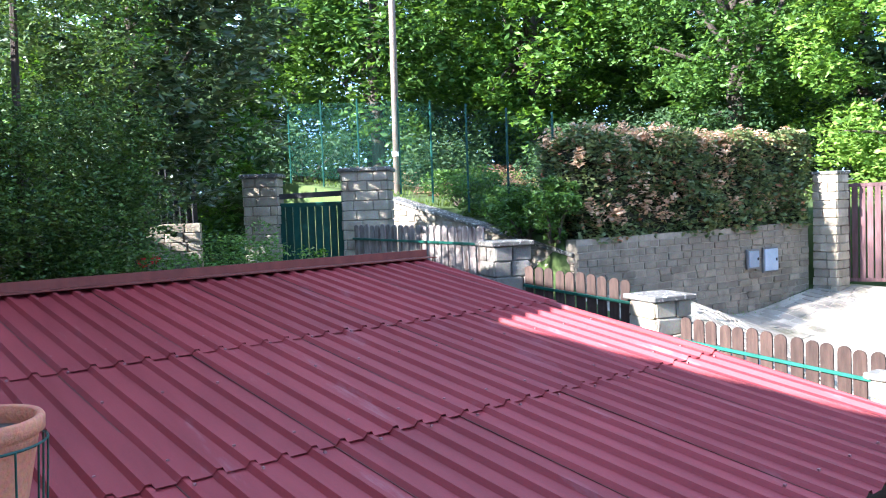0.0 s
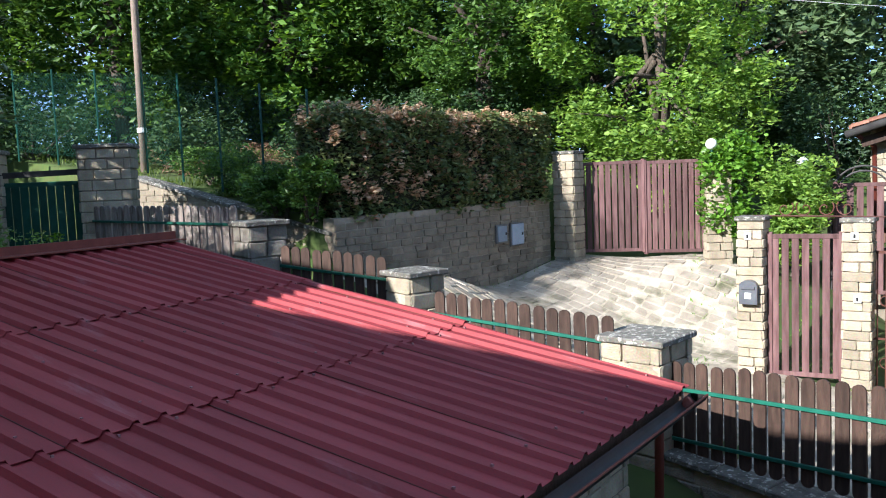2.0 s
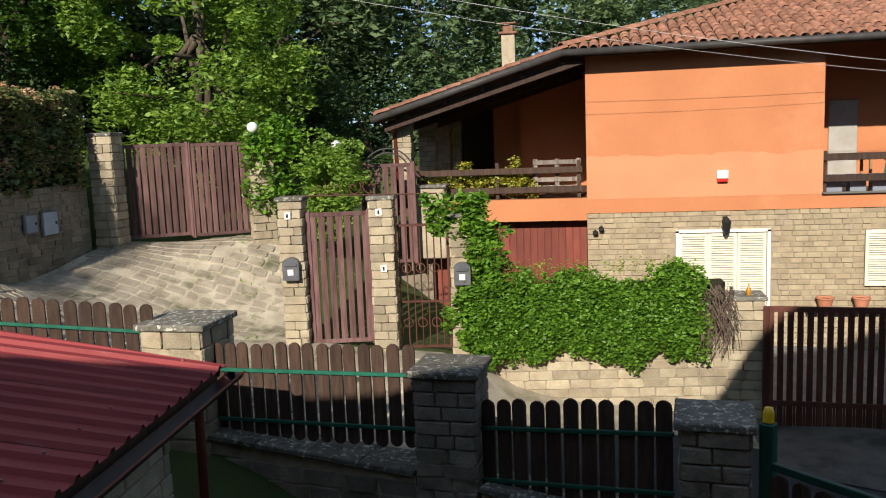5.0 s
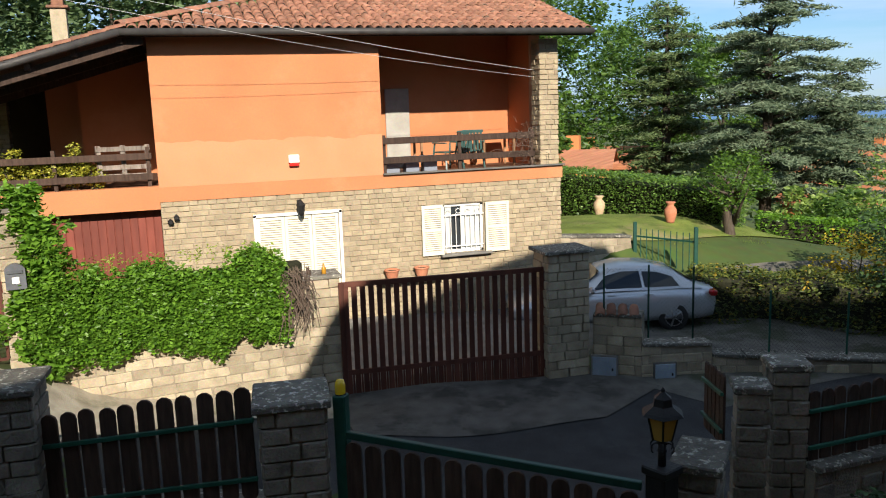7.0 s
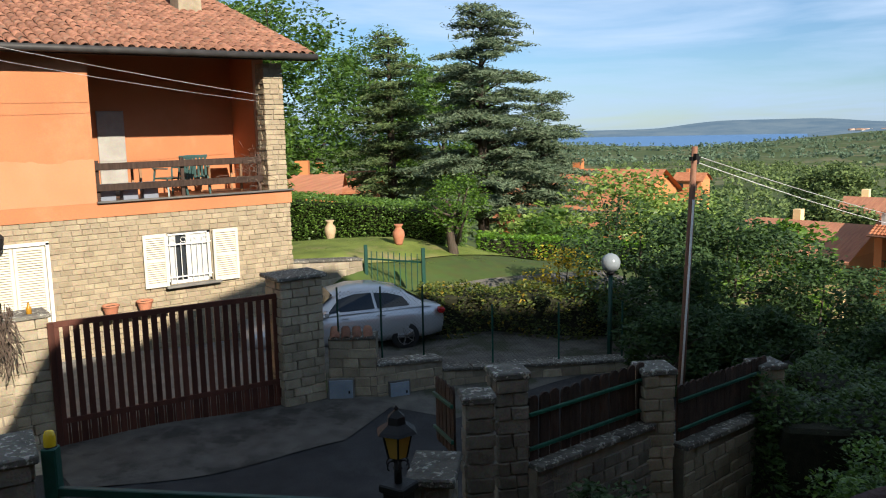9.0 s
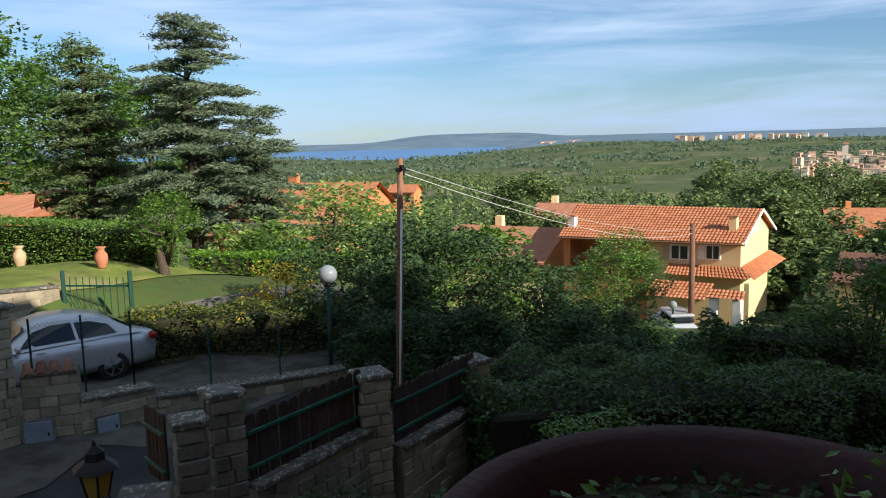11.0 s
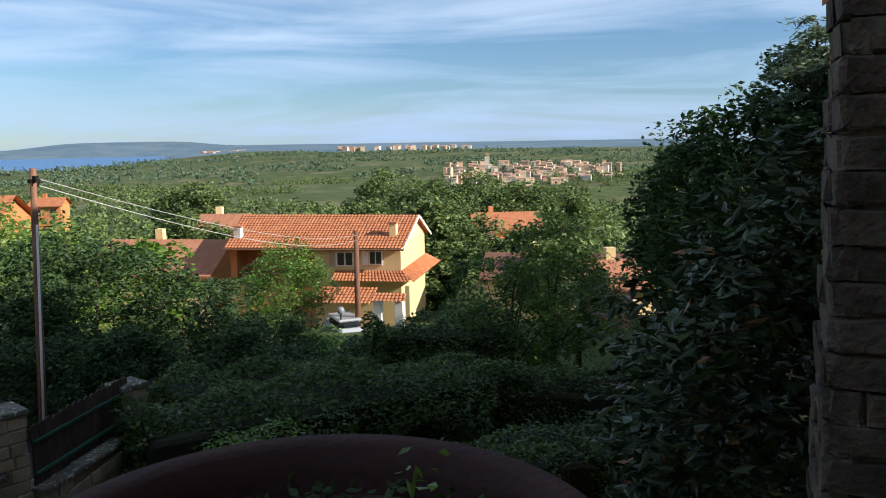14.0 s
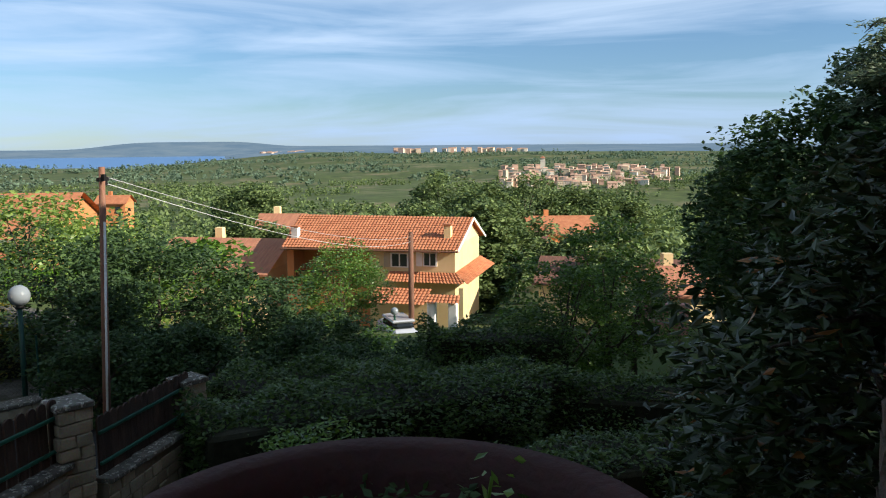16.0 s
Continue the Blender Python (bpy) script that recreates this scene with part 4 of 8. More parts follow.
pillar(-8.4, 7.5, -2.2, -0.4, 0.5, -15, "low tuff fence pillar with a lichened cap", group="fence pillars", blocks=GREYBLOCKS, bh=0.19)
pillar(-0.77, 7.96, -4.2, -1.89, 0.54, -5, "grey tuff fence pillar with a lichened cap in shade", group="fence pillars", blocks=ROUGHBLOCKS, bh=0.13, bw=0.24)
pillar(1.37, 7.08, -4.9, -2.0, 0.48, -7, "grey tuff fence pillar beside the green drive gate", group="fence pillars", blocks=ROUGHBLOCKS, bh=0.13, bw=0.24)
pillar(7.6, 6.5, -4.6, -2.5, 0.33, -30, "slim tuff fence pillar in the lower garden", group="lower fence pillars", bh=0.13, bw=0.22, capout=0.03)
pillar(9.93, 6.62, -4.8, -2.93, 0.33, -25, "slim tuff fence pillar at the hedge", group="lower fence pillars", bh=0.13, bw=0.22, capout=0.03)
pillar(5.6, 6.6, -4.8, -2.16, 0.3, -25, "slim tuff fence pillar near the lane", group="lower fence pillars", blocks=GREYBLOCKS, bh=0.13, bw=0.22, capout=0.03)
pillar(4.82, 6.1, -4.8, -2.1, 0.23, -30, "slim tuff stair pillar with a flat cap", group="lower fence pillars", blocks=GREYBLOCKS, bh=0.13, bw=0.22, capout=0.03)

lw = thing("railing_wall", (-14.3, 3.8, -2), "shaded tuff wall with a black iron railing set in it", "wall")
lw["kind"] = "structure"
part("core", Geo().prism([(-15.0, 1.6), (-13.75, 5.2), (-14.0, 5.3), (-15.25, 1.7)], -2.2, 0.0), MORTAR, lw)
courses((-13.75, 5.2), (-15.0, 1.6), -2.2, 0.0, lw, GREYBLOCKS, 0.015, 0.34, 0.16, 51, 100)
courses((-15.0, 1.6), (-13.75, 5.2), -2.2, 0.0, lw, GREYBLOCKS, 0.015, 0.34, 0.16, 52, 100)
for k in range(26):
    s_ = 0.3 + 0.7 * k / 26
    part("bar", Geo().box((-15.1 + 1.25 * s_, 1.65 + 3.6 * s_, 0.45), (0.03, 0.09, 0.95), 20), BLACKMETAL, lw)
for z_ in (0.06, 0.8):
    part("rail", Geo().beam((-14.7, 2.7, z_), (-13.87, 5.2, z_), 0.04, 0.05), BLACKMETAL, lw)
ba = thing("barrier_bar", (-12.9, 6.6, 0.5), "narrow steel bar spanning the two gate pillars", "bar")
part("bar", Geo().beam((-13.4, 5.9, 0.38), (-12.35, 7.3, 0.42), 0.06, 0.09, 0.005), GUTTER, ba)

# picket fences along the lane
picket_fence((-8.1, 7.58), (-6.7, 8.05), -1.6, -1.77, 0.95, DARKWOOD, "dark brown picket fence on green rails, partly sunlit", side=-1)
picket_fence((-12.0, 7.2), (-8.7, 7.4), -0.96, -1.0, 0.85, GREYWOOD, "weathered pale picket fence on green rails", side=-1)
picket_fence((-6.1, 8.2), (-3.9, 8.5), -2.18, -2.38, 0.98, DARKWOOD, "dark brown picket fence on green rails", side=-1)
picket_fence((-3.3, 8.5), (-1.1, 8.02), -2.76, -2.66, 0.98, DARKWOOD, "dark brown picket fence on green rails, half sunlit", side=-1, both=True)
picket_fence((-0.5, 7.86), (1.1, 7.2), -3.04, -2.82, 0.92, DARKWOOD, "dark brown picket fence on green rails in shade", side=-1, both=True)
picket_fence((5.68, 6.42), (7.5, 6.55), -2.98, -3.03, 0.64, DARKWOOD, "dark picket fence on a low wall in deep shade", side=-1)
picket_fence((5.5, 7.6), (5.2, 6.9), -3.05, -2.95, 0.68, DARKWOOD, "dark picket fence beside the garden stair", side=-1)
picket_fence((7.9, 6.42), (9.9, 6.6), -3.34, -3.42, 0.64, DARKWOOD, "dark board fence with green rails in deep shade", side=-1, gap=0.004)


def garden_wall(p, q, z0, za, zb, label, t=0.3, blocks=BLOCKS, bw=0.34, bh=0.17, cap=True, seed=2, both=True, name="garden_wall"):
    """A stone wall whose top runs from za at p to zb at q, in level courses below and a sloping cap."""
    e = setting(thing(name, ((p[0] + q[0]) / 2, (p[1] + q[1]) / 2, z0), label, "wall"), label, "wall")
    P, Q = Vector((*p, 0)), Vector((*q, 0))
    d = (Q - P).normalized()
    nb = Vector((-d.y, d.x, 0)) * t
    poly = [(P.x, P.y), (Q.x, Q.y), (Q.x + nb.x, Q.y + nb.y), (P.x + nb.x, P.y + nb.y)]
    part("core", Geo().prism(poly, z0, [za, zb, zb, za]), MORTAR, e)
    L = (Q - P).length
    courses(p, q, z0, max(za, zb), e, blocks, 0.015, bw, bh, seed, 200, rest=blocks[0].materials[0], keep=lambda s, z, hw: z + bh * 0.4 < za + (zb - za) * s / L)
    if both:
        courses((Q.x + nb.x, Q.y + nb.y), (P.x + nb.x, P.y + nb.y), z0, max(za, zb), e, blocks, 0.015, bw, bh, seed + 1, 40, keep=lambda s, z, hw: z + bh * 0.4 < zb + (za - zb) * s / L)
    if cap:
        n = max(1, round(L / 0.6))
        for k in range(n):
            a, b = P + d * (L * k / n + 0.006) + nb * 0.5, P + d * (L * (k + 1) / n - 0.006) + nb * 0.5
            a.z, b.z = za + (zb - za) * k / n + 0.03, za + (zb - za) * (k + 1) / n + 0.03
            part("coping", Geo().beam(a, b, t + 0.1, 0.06, 0.01), CAPSTONE, e)
    return e


garden_wall((-9.15, 9.5), (-8.95, 15.3), -2.2, -0.46, -0.42, "retaining wall of tuff blocks below a red-tipped hedge", 0.25, WALLBLOCKS, bw=0.27, bh=0.115, seed=11, cap=False, both=False)
garden_wall((-14.5, 9.3), (-9.2, 9.5), -2.2, 0.3, -0.72, "stepped tuff retaining wall along the bank", 0.25, WALLBLOCKS, bw=0.27, bh=0.115, seed=12, both=False)
garden_wall((-1.3, 13.95), (2.7, 14.4), -4.9, -3.1, -3.05, "sunlit tuff garden wall under a thick creeper", 0.3, bh=0.16, seed=13, cap=False)
garden_wall((-3.3, 8.3), (-1.1, 7.82), -4.6, -2.72, -2.84, "grey tuff fence wall with a rough coping", 0.36, GREYBLOCKS, seed=14)
garden_wall((-0.5, 7.72), (1.15, 7.06), -4.9, -2.92, -2.94, "grey tuff fence wall with a rough coping", 0.36, GREYBLOCKS, seed=15)
garden_wall((-8.2, 7.4), (-3.9, 8.3), -3.2, -1.42, -2.62, "tuff fence wall stepping down the lane", 0.3, seed=16, both=False)
garden_wall((7.68, 13.85), (8.35, 13.3), -5.2, -3.62, -3.6, "short tuff wall holding meter boxes", 0.3, seed=17)
garden_wall((8.35, 13.3), (9.6, 13.0), -5.3, -4.12, -4.17, "low tuff wall under wire mesh", 0.3, seed=18)
garden_wall((9.6, 13.0), (14.5, 11.0), -5.6, -4.38, -4.62, "low tuff wall under wire mesh", 0.3, seed=19)
garden_wall((9.25, 18.45), (11.4, 18.7), -4.9, -2.95, -3.15, "tuff wall between villa and lawn", 0.3, seed=20)
garden_wall((5.68, 6.3), (7.5, 6.42), -4.8, -3.04, -3.09, "dark fence wall of tuff blocks", 0.25, GREYBLOCKS, bh=0.14, bw=0.25, seed=21)
garden_wall((7.85, 6.28), (9.92, 6.45), -4.8, -3.4, -3.48, "mossy fence wall of tuff blocks", 0.25, bh=0.14, bw=0.25, seed=22)
pillar(4.04, 5.65, -4.6, -2.37, 0.46, 46, "low stair pier with a smooth stone slab", d=0.27, group="lower fence pillars", blocks=GREYBLOCKS, bh=0.14, bw=0.25, capout=0.045)


def slat_gate(name, p, q, z0, z1, mat, n, label, slatw=0.75, frame=0.07, rails=(0.03, 0.97), t=0.035, category="gate", low=None):
    """A gate of upright slats in a frame between p and q."""
    P, Q = Vector((*p, z0)), Vector((*q, z0))
    d = Q - P
    e = thing(name, tuple((P + Q) / 2), label, category, "slatted gates")
    h = z1 - z0
    up = Vector((0, 0, h))
    part("gate_frame", Geo().beam(P, P + up, frame, frame, 0.006).beam(Q, Q + up, frame, frame, 0.006), mat, e)
    for r in rails:
        o = Vector((0, 0, h * r))
        part("rail", Geo().beam(P + o, Q + o, 0.045, frame, 0.006), mat, e)
    step = 1 / n
    ang = math.degrees(math.atan2(d.y, d.x))
    for k in range(n):
        c = P + d * ((k + 0.5) * step) + up * 0.5
        part("slat", Geo().box(tuple(c), (d.length * step * slatw, t, h - 0.06), ang, 0.005), mat, e)
    if low:
        for k in range(n):
            c = P + d * (k * step) + up * low / 2
            part("short_bar", Geo().box(tuple(c), (0.03, 0.02, h * low), ang), mat, e)
    return e


slat_gate("wooden_gate", (-3.93, 13.46), (-2.98, 13.66), -3.1, -0.9, PURPLEWOOD, 7, "red-brown slatted garden gate with a latch", 0.72)
far_gate = slat_gate("wooden_gate", (-8.62, 15.95), (-7.5, 16.62), -1.62, 0.3, PURPLEWOOD, 10, "faded purple-brown slatted driveway gate leaf", 0.78, rails=(0.03, 0.97))
far_gate2 = slat_gate("wooden_gate", (-7.47, 16.64), (-6.42, 17.25), -1.66, 0.28, PURPLEWOOD, 10, "faded purple-brown slatted driveway gate leaf", 0.78, rails=(0.03, 0.97))
slat_gate("sliding_gate", (3.22, 14.35), (6.83, 14.02), -4.72, -2.66, GATEBROWN, 25, "long dark brown steel sliding gate", 0.64, 0.09, rails=(0.02, 0.24, 0.98), low=0.24)
slat_gate("wooden_gate", (-4.02, 17.4), (-3.05, 17.6), -2.4, -0.28, PURPLEWOOD, 6, "arched purple-brown garden gate at the house", 0.7)
slat_gate("green_gate", (-13.12, 6.35), (-12.42, 7.25), -1.5, 0.3, DARKGREEN, 9, "dark green boarded gate in dappled shade", 0.93)

# wrought iron gate
ig = thing("iron_gate", (-2.2, 13.85, -3.3), "rusty brown wrought iron garden gate with rings", "gate")
P, Q = Vector((-2.66, 13.8, -3.2)), Vector((-1.76, 13.9, -3.2))
part("gate_frame", Geo().beam(P, P + Vector((0, 0, 2.0)), 0.04, 0.04).beam(Q, Q + Vector((0, 0, 2.0)), 0.04, 0.04).beam(P, Q, 0.04, 0.04).beam(P + Vector((0, 0, 2)), Q + Vector((0, 0, 2)), 0.04, 0.04).beam(P + Vector((0, 0, 0.75)), Q + Vector((0, 0, 0.75)), 0.03, 0.03), GATEBROWN, ig)
for k in range(1, 8):
    b = P + (Q - P) * (k / 8)
    part("bar", Geo().tube([b, b + Vector((0, 0, 2.0))], 0.011, 6), GATEBROWN, ig)
for k in range(3):
    for z in (0.4, 1.3):
        c = P + (Q - P) * ((k + 1) / 4) + Vector((0, -0.015, z))
        part("ring", Geo().tube([c + Vector((0.075 * math.cos(a), 0, 0.075 * math.sin(a))) for a in np.linspace(0, 2 * math.pi, 14)], 0.009, 5, False), GATEBROWN, ig)
# iron scrollwork between the tall pillars
sc = thing("iron_scrollwork", (-3.6, 13.6, -0.68), "thin iron bar with scrolls over the garden gate", "ironwork")
part("bar", Geo().tube([(-4.2, 13.5, -0.66), (-1.9, 13.85, -0.7)], 0.012, 6), GATEBROWN, sc)
for k in range(4):
    cx, cy, s = -3.75 + 0.27 * k, 13.57 + 0.04 * k, -1 if k % 2 else 1
    part("scroll", Geo().tube([(cx + s * (0.02 + 0.016 * a) * math.cos(a), cy, -0.56 + (0.02 + 0.016 * a) * math.sin(a)) for a in np.linspace(0, 7, 22)], 0.009, 5), GATEBROWN, sc)


def mailbox(x, y, z, rz, label):
    e = thing("mailbox", (x, y, z), label, "mailbox", "mailboxes")
    m = Matrix.Translation((x, y, z)) @ Matrix.Rotation(radians(rz), 4, "Z")
    prof = [(0.0, -0.19), (0.13, -0.19), (0.13, 0.08)] + [(0.13 * math.cos(a), 0.08 + 0.09 * math.sin(a)) for a in np.linspace(0.2, math.pi - 0.2, 8)] + [(-0.13, 0.08), (-0.13, -0.19)]
    n = len(prof)
    v = [(a, -0.06, b) for a, b in prof] + [(a, 0.06, b) for a, b in prof]
    f = [tuple(range(n)), tuple(range(n, 2 * n))[::-1]] + [(k, n + k, n + (k + 1) % n, (k + 1) % n) for k in range(n)]
    GREY = bpy.data.materials.get("mailbox_grey") or material("mailbox_grey", (0.07, 0.075, 0.085, 1), (0.1, 0.105, 0.115, 1), 8, 0.4, 0.05, 60)
    part("body", Geo().add([tuple(m @ Vector(p)) for p in v], f), GREY, e)
    part("flap", Geo().box((0, -0.07, 0.06), (0.2, 0.02, 0.05), 0, 0.006, m), GREY, e)
    part("window", Geo().box((0, -0.066, -0.06), (0.09, 0.008, 0.09), 0, 0, m), WHITE, e, "pale paper behind a small window")
    return e


mailbox(-4.15, 13.16, -1.77, 6, "dark grey metal mailbox on a tuff pillar")
mailbox(-1.5, 13.62, -1.95, 8, "dark grey metal mailbox among creeper leaves")
for x, y, z in ((-4.18, 13.21, -0.95), (-2.78, 13.51, -0.95), (-2.74, 13.51, -1.85)):
    n = thing("number_plate_tile", (x, y, z), "small white ceramic tile on a tuff pillar", "tile")
    part("tile", Geo().box((x, y, z), (0.1, 0.02, 0.11), 8, 0.006), WHITE, n)
    part("mark", Geo().box((x, y - 0.014, z), (0.03, 0.006, 0.06), 8), BLACKMETAL, n)

# ---------------------------------------------------------------- the red sheet roof
A0 = Vector((-2.6, 7.19, -1.64))
GD = Vector((0.075, -1.0, 0.0)).normalized()
VD = Vector((-1.0, -0.075, 0.162)).normalized()
NN = GD.cross(VD).normalized()
if NN.z < 0:
    NN = -NN
annex = thing("outbuilding", (-6, 4, -4.5), "low stone outbuilding under a dark red ribbed metal roof", "outbuilding")
RIB = 0.2
rows_v = [(-0.06, 2.22), (2.12, 4.28), (4.18, 6.68)]
SKEW = 0.045


def roof_point(u, v, h):
    """A point of the sheet roof; the ribs run a little askew and are cut along the verge."""
    w = u + SKEW * v
    return A0 + GD * max(w, 0.0) + VD * v + NN * (h if w > 0 else 0.0)


rnd = random.Random(8)
for c in range(-1, 11):
    for row, (v0, v1) in enumerate(rows_v):
        prof = []
        for k in range(5):
            u = (c * 5 + k) * RIB
            prof += [(u, 0), (u + 0.12, 0), (u + 0.14, 0.034), (u + 0.175, 0.034)]
        prof.append(((c + 1) * 5 * RIB + 0.004, 0))
        if prof[-1][0] + SKEW * v1 <= 0:
            continue
        lift = 0.008 * row + rnd.uniform(0, 0.004)
        vs = [tuple(roof_point(u, v, h) + NN * (lift + add)) for v, add in ((v0, 0.006), (v1, -0.002)) for u, h in prof]
        n = len(prof)
        g = Geo().add(vs, [(k, k + 1, n + k + 1, n + k) for k in range(n - 1)])
        g.add([tuple(Vector(p) - NN * 0.004) for p in vs[:n]] + vs[:n], [(k, k + 1, n + k + 1, n + k) for k in range(n - 1)])
        sh = part("roof_sheet", g, REDSHEET, annex, "dusty dark red ribbed metal sheet")
        u = (c + 1) * 5 * RIB + 0.006
        if u + SKEW * v0 > 0.05:
            part("seam", Geo().beam(roof_point(u, v0, 0.004 + lift), roof_point(u, v1, 0.004 + lift), 0.006, 0.005), GATEBROWN, sh, "dark seam between sheets")
# screws and joint strips
scw = Geo()
for r in (0.25, 2.0, 2.35, 3.4, 4.1, 4.5, 6.3):
    for k in range(0, 54, 2):
        p = roof_point(k * RIB + 0.158, r, 0.05)
        scw.box(tuple(p), (0.016, 0.016, 0.014))
tagged(part("screws", scw, plain("pale_screw", (0.25, 0.12, 0.12, 1), 0.4), annex), kind="stuff")
part("ridge_flashing", Geo().beam(A0 + VD * 6.72 + NN * 0.07 - GD * 0.1, A0 + VD * 6.72 + GD * 11 + NN * 0.07, 0.03, 0.13).beam(A0 + VD * 6.6 + NN * 0.055 - GD * 0.1, A0 + VD * 6.6 + GD * 11 + NN * 0.055, 0.24, 0.012), REDBROWN, annex, "brown metal ridge flashing")
gut = Geo()
q0, q1 = A0 - VD * 0.12 - Vector((0, 0, 0.06)), A0 - VD * 0.12 - Vector((0, 0, 0.06)) + GD * 9
prof = [(0.07 * math.cos(a), 0.07 * math.sin(a)) for a in np.linspace(math.pi, 2 * math.pi, 9)]
side = Vector((-VD.x, -VD.y, 0)).normalized()
vs = [tuple(q + side * a + Vector((0, 0, b))) for q in (q0 - GD * 0.05, q1) for a, b in prof]
gut.add(vs, [(k, k + 1, 10 + k, 9 + k) for k in range(8)] + [tuple(range(9))])
part("gutter", gut, GUTTER, annex, "dark metal gutter along the eave", True)
part("gutter_lip", Geo().tube([q0 - GD * 0.05 + side * 0.07, q1 + side * 0.07], 0.01, 6), REDBROWN, annex)
part("eave_board", Geo().beam(A0 + VD * 0.03 - NN * 0.1, A0 + VD * 0.03 + GD * 9 - NN * 0.1, 0.03, 0.16), DARKWOOD, annex)
part("verge_board", Geo().beam(A0 - NN * 0.06 - GD * 0.02, A0 + VD * 6.7 - NN * 0.06 - GD * 0.02, 0.03, 0.1), DARKWOOD, annex)
part("downpipe", Geo().tube([q0 + GD * 0.15, q0 + GD * 0.2 + VD * 0.25 - Vector((0, 0, 0.3)), q0 + GD * 0.2 + VD * 0.28 - Vector((0, 0, 3.0))], 0.04, 8), REDBROWN, annex, "", True)
w0, w1 = A0 + VD * 0.35 + GD * 0.35, A0 + VD * 0.35 + GD * 9
aw = part("wall", Geo().prism([(w0.x, w0.y), (w1.x, w1.y), (w1.x - 5.8, w1.y - 0.4), (w0.x - 5.8, w0.y - 0.4)], -4.6, [-1.72, -1.72, -0.78, -0.78]), MORTAR, annex)
courses((w1.x, w1.y), (w0.x, w0.y), -4.5, -1.75, aw, GREYBLOCKS, 0.015, 0.34, 0.17, 31, 120)

# ---------------------------------------------------------------- own house and terrace, behind and below the camera
own = thing("own_house", (1, -3, -4.3), "shaded house with terrace and tuff pillar, seen only at its corner, unseen roof shaped to cast shade", "house")
g = Geo()
g.prism([(-14, -9), (13, -9), (13, -2.2), (-14, -2.2)], -4.4, 2.0)
part("wall", g, ORANGE, own)
# Unseen roof profile fitted to cast shadows; its left bump replaces a tree's shade.
SHADE_PROFILE = [(-16.0, 2.2), (-11.6, 2.4), (-10.9, 3.3), (-7.6, 3.3), (-7.0, 2.15), (-2.4, 2.25), (0.4, 3.0), (1.3, 4.5), (2.0, 5.1), (3.2, 5.4), (4.6, 6.1), (7.0, 6.7), (8.4, 6.6), (9.3, 5.4), (10.5, 4.2), (14, 2.95)]
g = Geo()
vs = [(x, y, z) for y in (-9.5, -0.4) for x, z in SHADE_PROFILE] + [(x, y, z - 0.25) for y in (-9.5, -0.4) for x, z in SHADE_PROFILE]
n = len(SHADE_PROFILE)
f = []
for k in range(n - 1):
    f += [(k, k + 1, n + k + 1, n + k), (2 * n + k, 3 * n + k, 3 * n + k + 1, 2 * n + k + 1), (n + k, n + k + 1, 3 * n + k + 1, 3 * n + k), (k, 2 * n + k, 2 * n + k + 1, k + 1)]
g.add(vs, f)
part("roof", g, TILE_ISL, own)
part("gable", Geo().add([(x, -2.3, z - 0.2) for x, z in SHADE_PROFILE] + [(x, -2.3, 1.9) for x, z in SHADE_PROFILE], [(k, k + 1, n + k + 1, n + k) for k in range(n - 1)]), ORANGE, own)
part("terrace", Geo().prism([(-5.5, -2.2), (1.82, -2.2), (1.82, 1.8), (-5.5, 1.8)], -1.75, -1.5), CONCRETE, own)
part("parapet", Geo().prism([(1.5, -1.6), (1.82, -1.6), (1.82, 1.8), (1.5, 1.8)], -1.5, -0.8).prism([(-5.5, 1.5), (1.5, 1.5), (1.5, 1.8), (-5.5, 1.8)], -1.5, -1.4), STONE, own)
part("terrace_wall", Geo().prism([(-5.4, 1.4), (1.7, 1.4), (1.7, 1.6), (-5.4, 1.6)], -4.3, -1.75), ORANGE, own)
pc = part("porch_pillar", Geo().box((4.0, -0.3, -0.6), (0.48, 0.5, 8.0), -10), MORTAR, own, "tuff corner pillar of the porch")
ca, sa = math.cos(radians(-10)), math.sin(radians(-10))
cs = [(4.0 + a_ * 0.26 * ca - b_ * 0.27 * sa, -0.3 + a_ * 0.26 * sa + b_ * 0.27 * ca) for a_, b_ in ((-1, -1), (1, -1), (1, 1), (-1, 1))]
courses(cs[3], cs[0], -3.0, 3.2, pc, PORCHBLOCKS, 0.02, 0.26, 0.125, 77, 150)
courses(cs[2], cs[3], -3.0, 3.2, pc, PORCHBLOCKS, 0.02, 0.26, 0.125, 78, 150)

# ---------------------------------------------------------------- foliage kit
def leaf_quads(pos, size, rs, flat=0.35, aspect=0.5, up=None):
    """Pointed leaves as folded quads: arrays of vertices and quads for positions pos and lengths size."""
    n = len(pos)
    d = rs.normal(size=(n, 3))
    d[:, 2] *= flat
    if up is not None:
        d += up
    d /= np.linalg.norm(d, axis=1)[:, None] + 1e-9
    s = np.cross(d, rs.normal(size=(n, 3)) * (0.6, 0.6, 1.0) + (0, 0, 0.7))
    s /= np.linalg.norm(s, axis=1)[:, None] + 1e-9
    L = (size * rs.uniform(0.7, 1.25, n))[:, None]
    nrm = np.cross(d, s)
    v = np.stack([pos - d * L * 0.5, pos + s * L * aspect * 0.5 + nrm * L * 0.06, pos + d * L * 0.5, pos - s * L * aspect * 0.5 + nrm * L * 0.06], 1).reshape(-1, 3)
    return v, np.arange(4 * n).reshape(-1, 4)


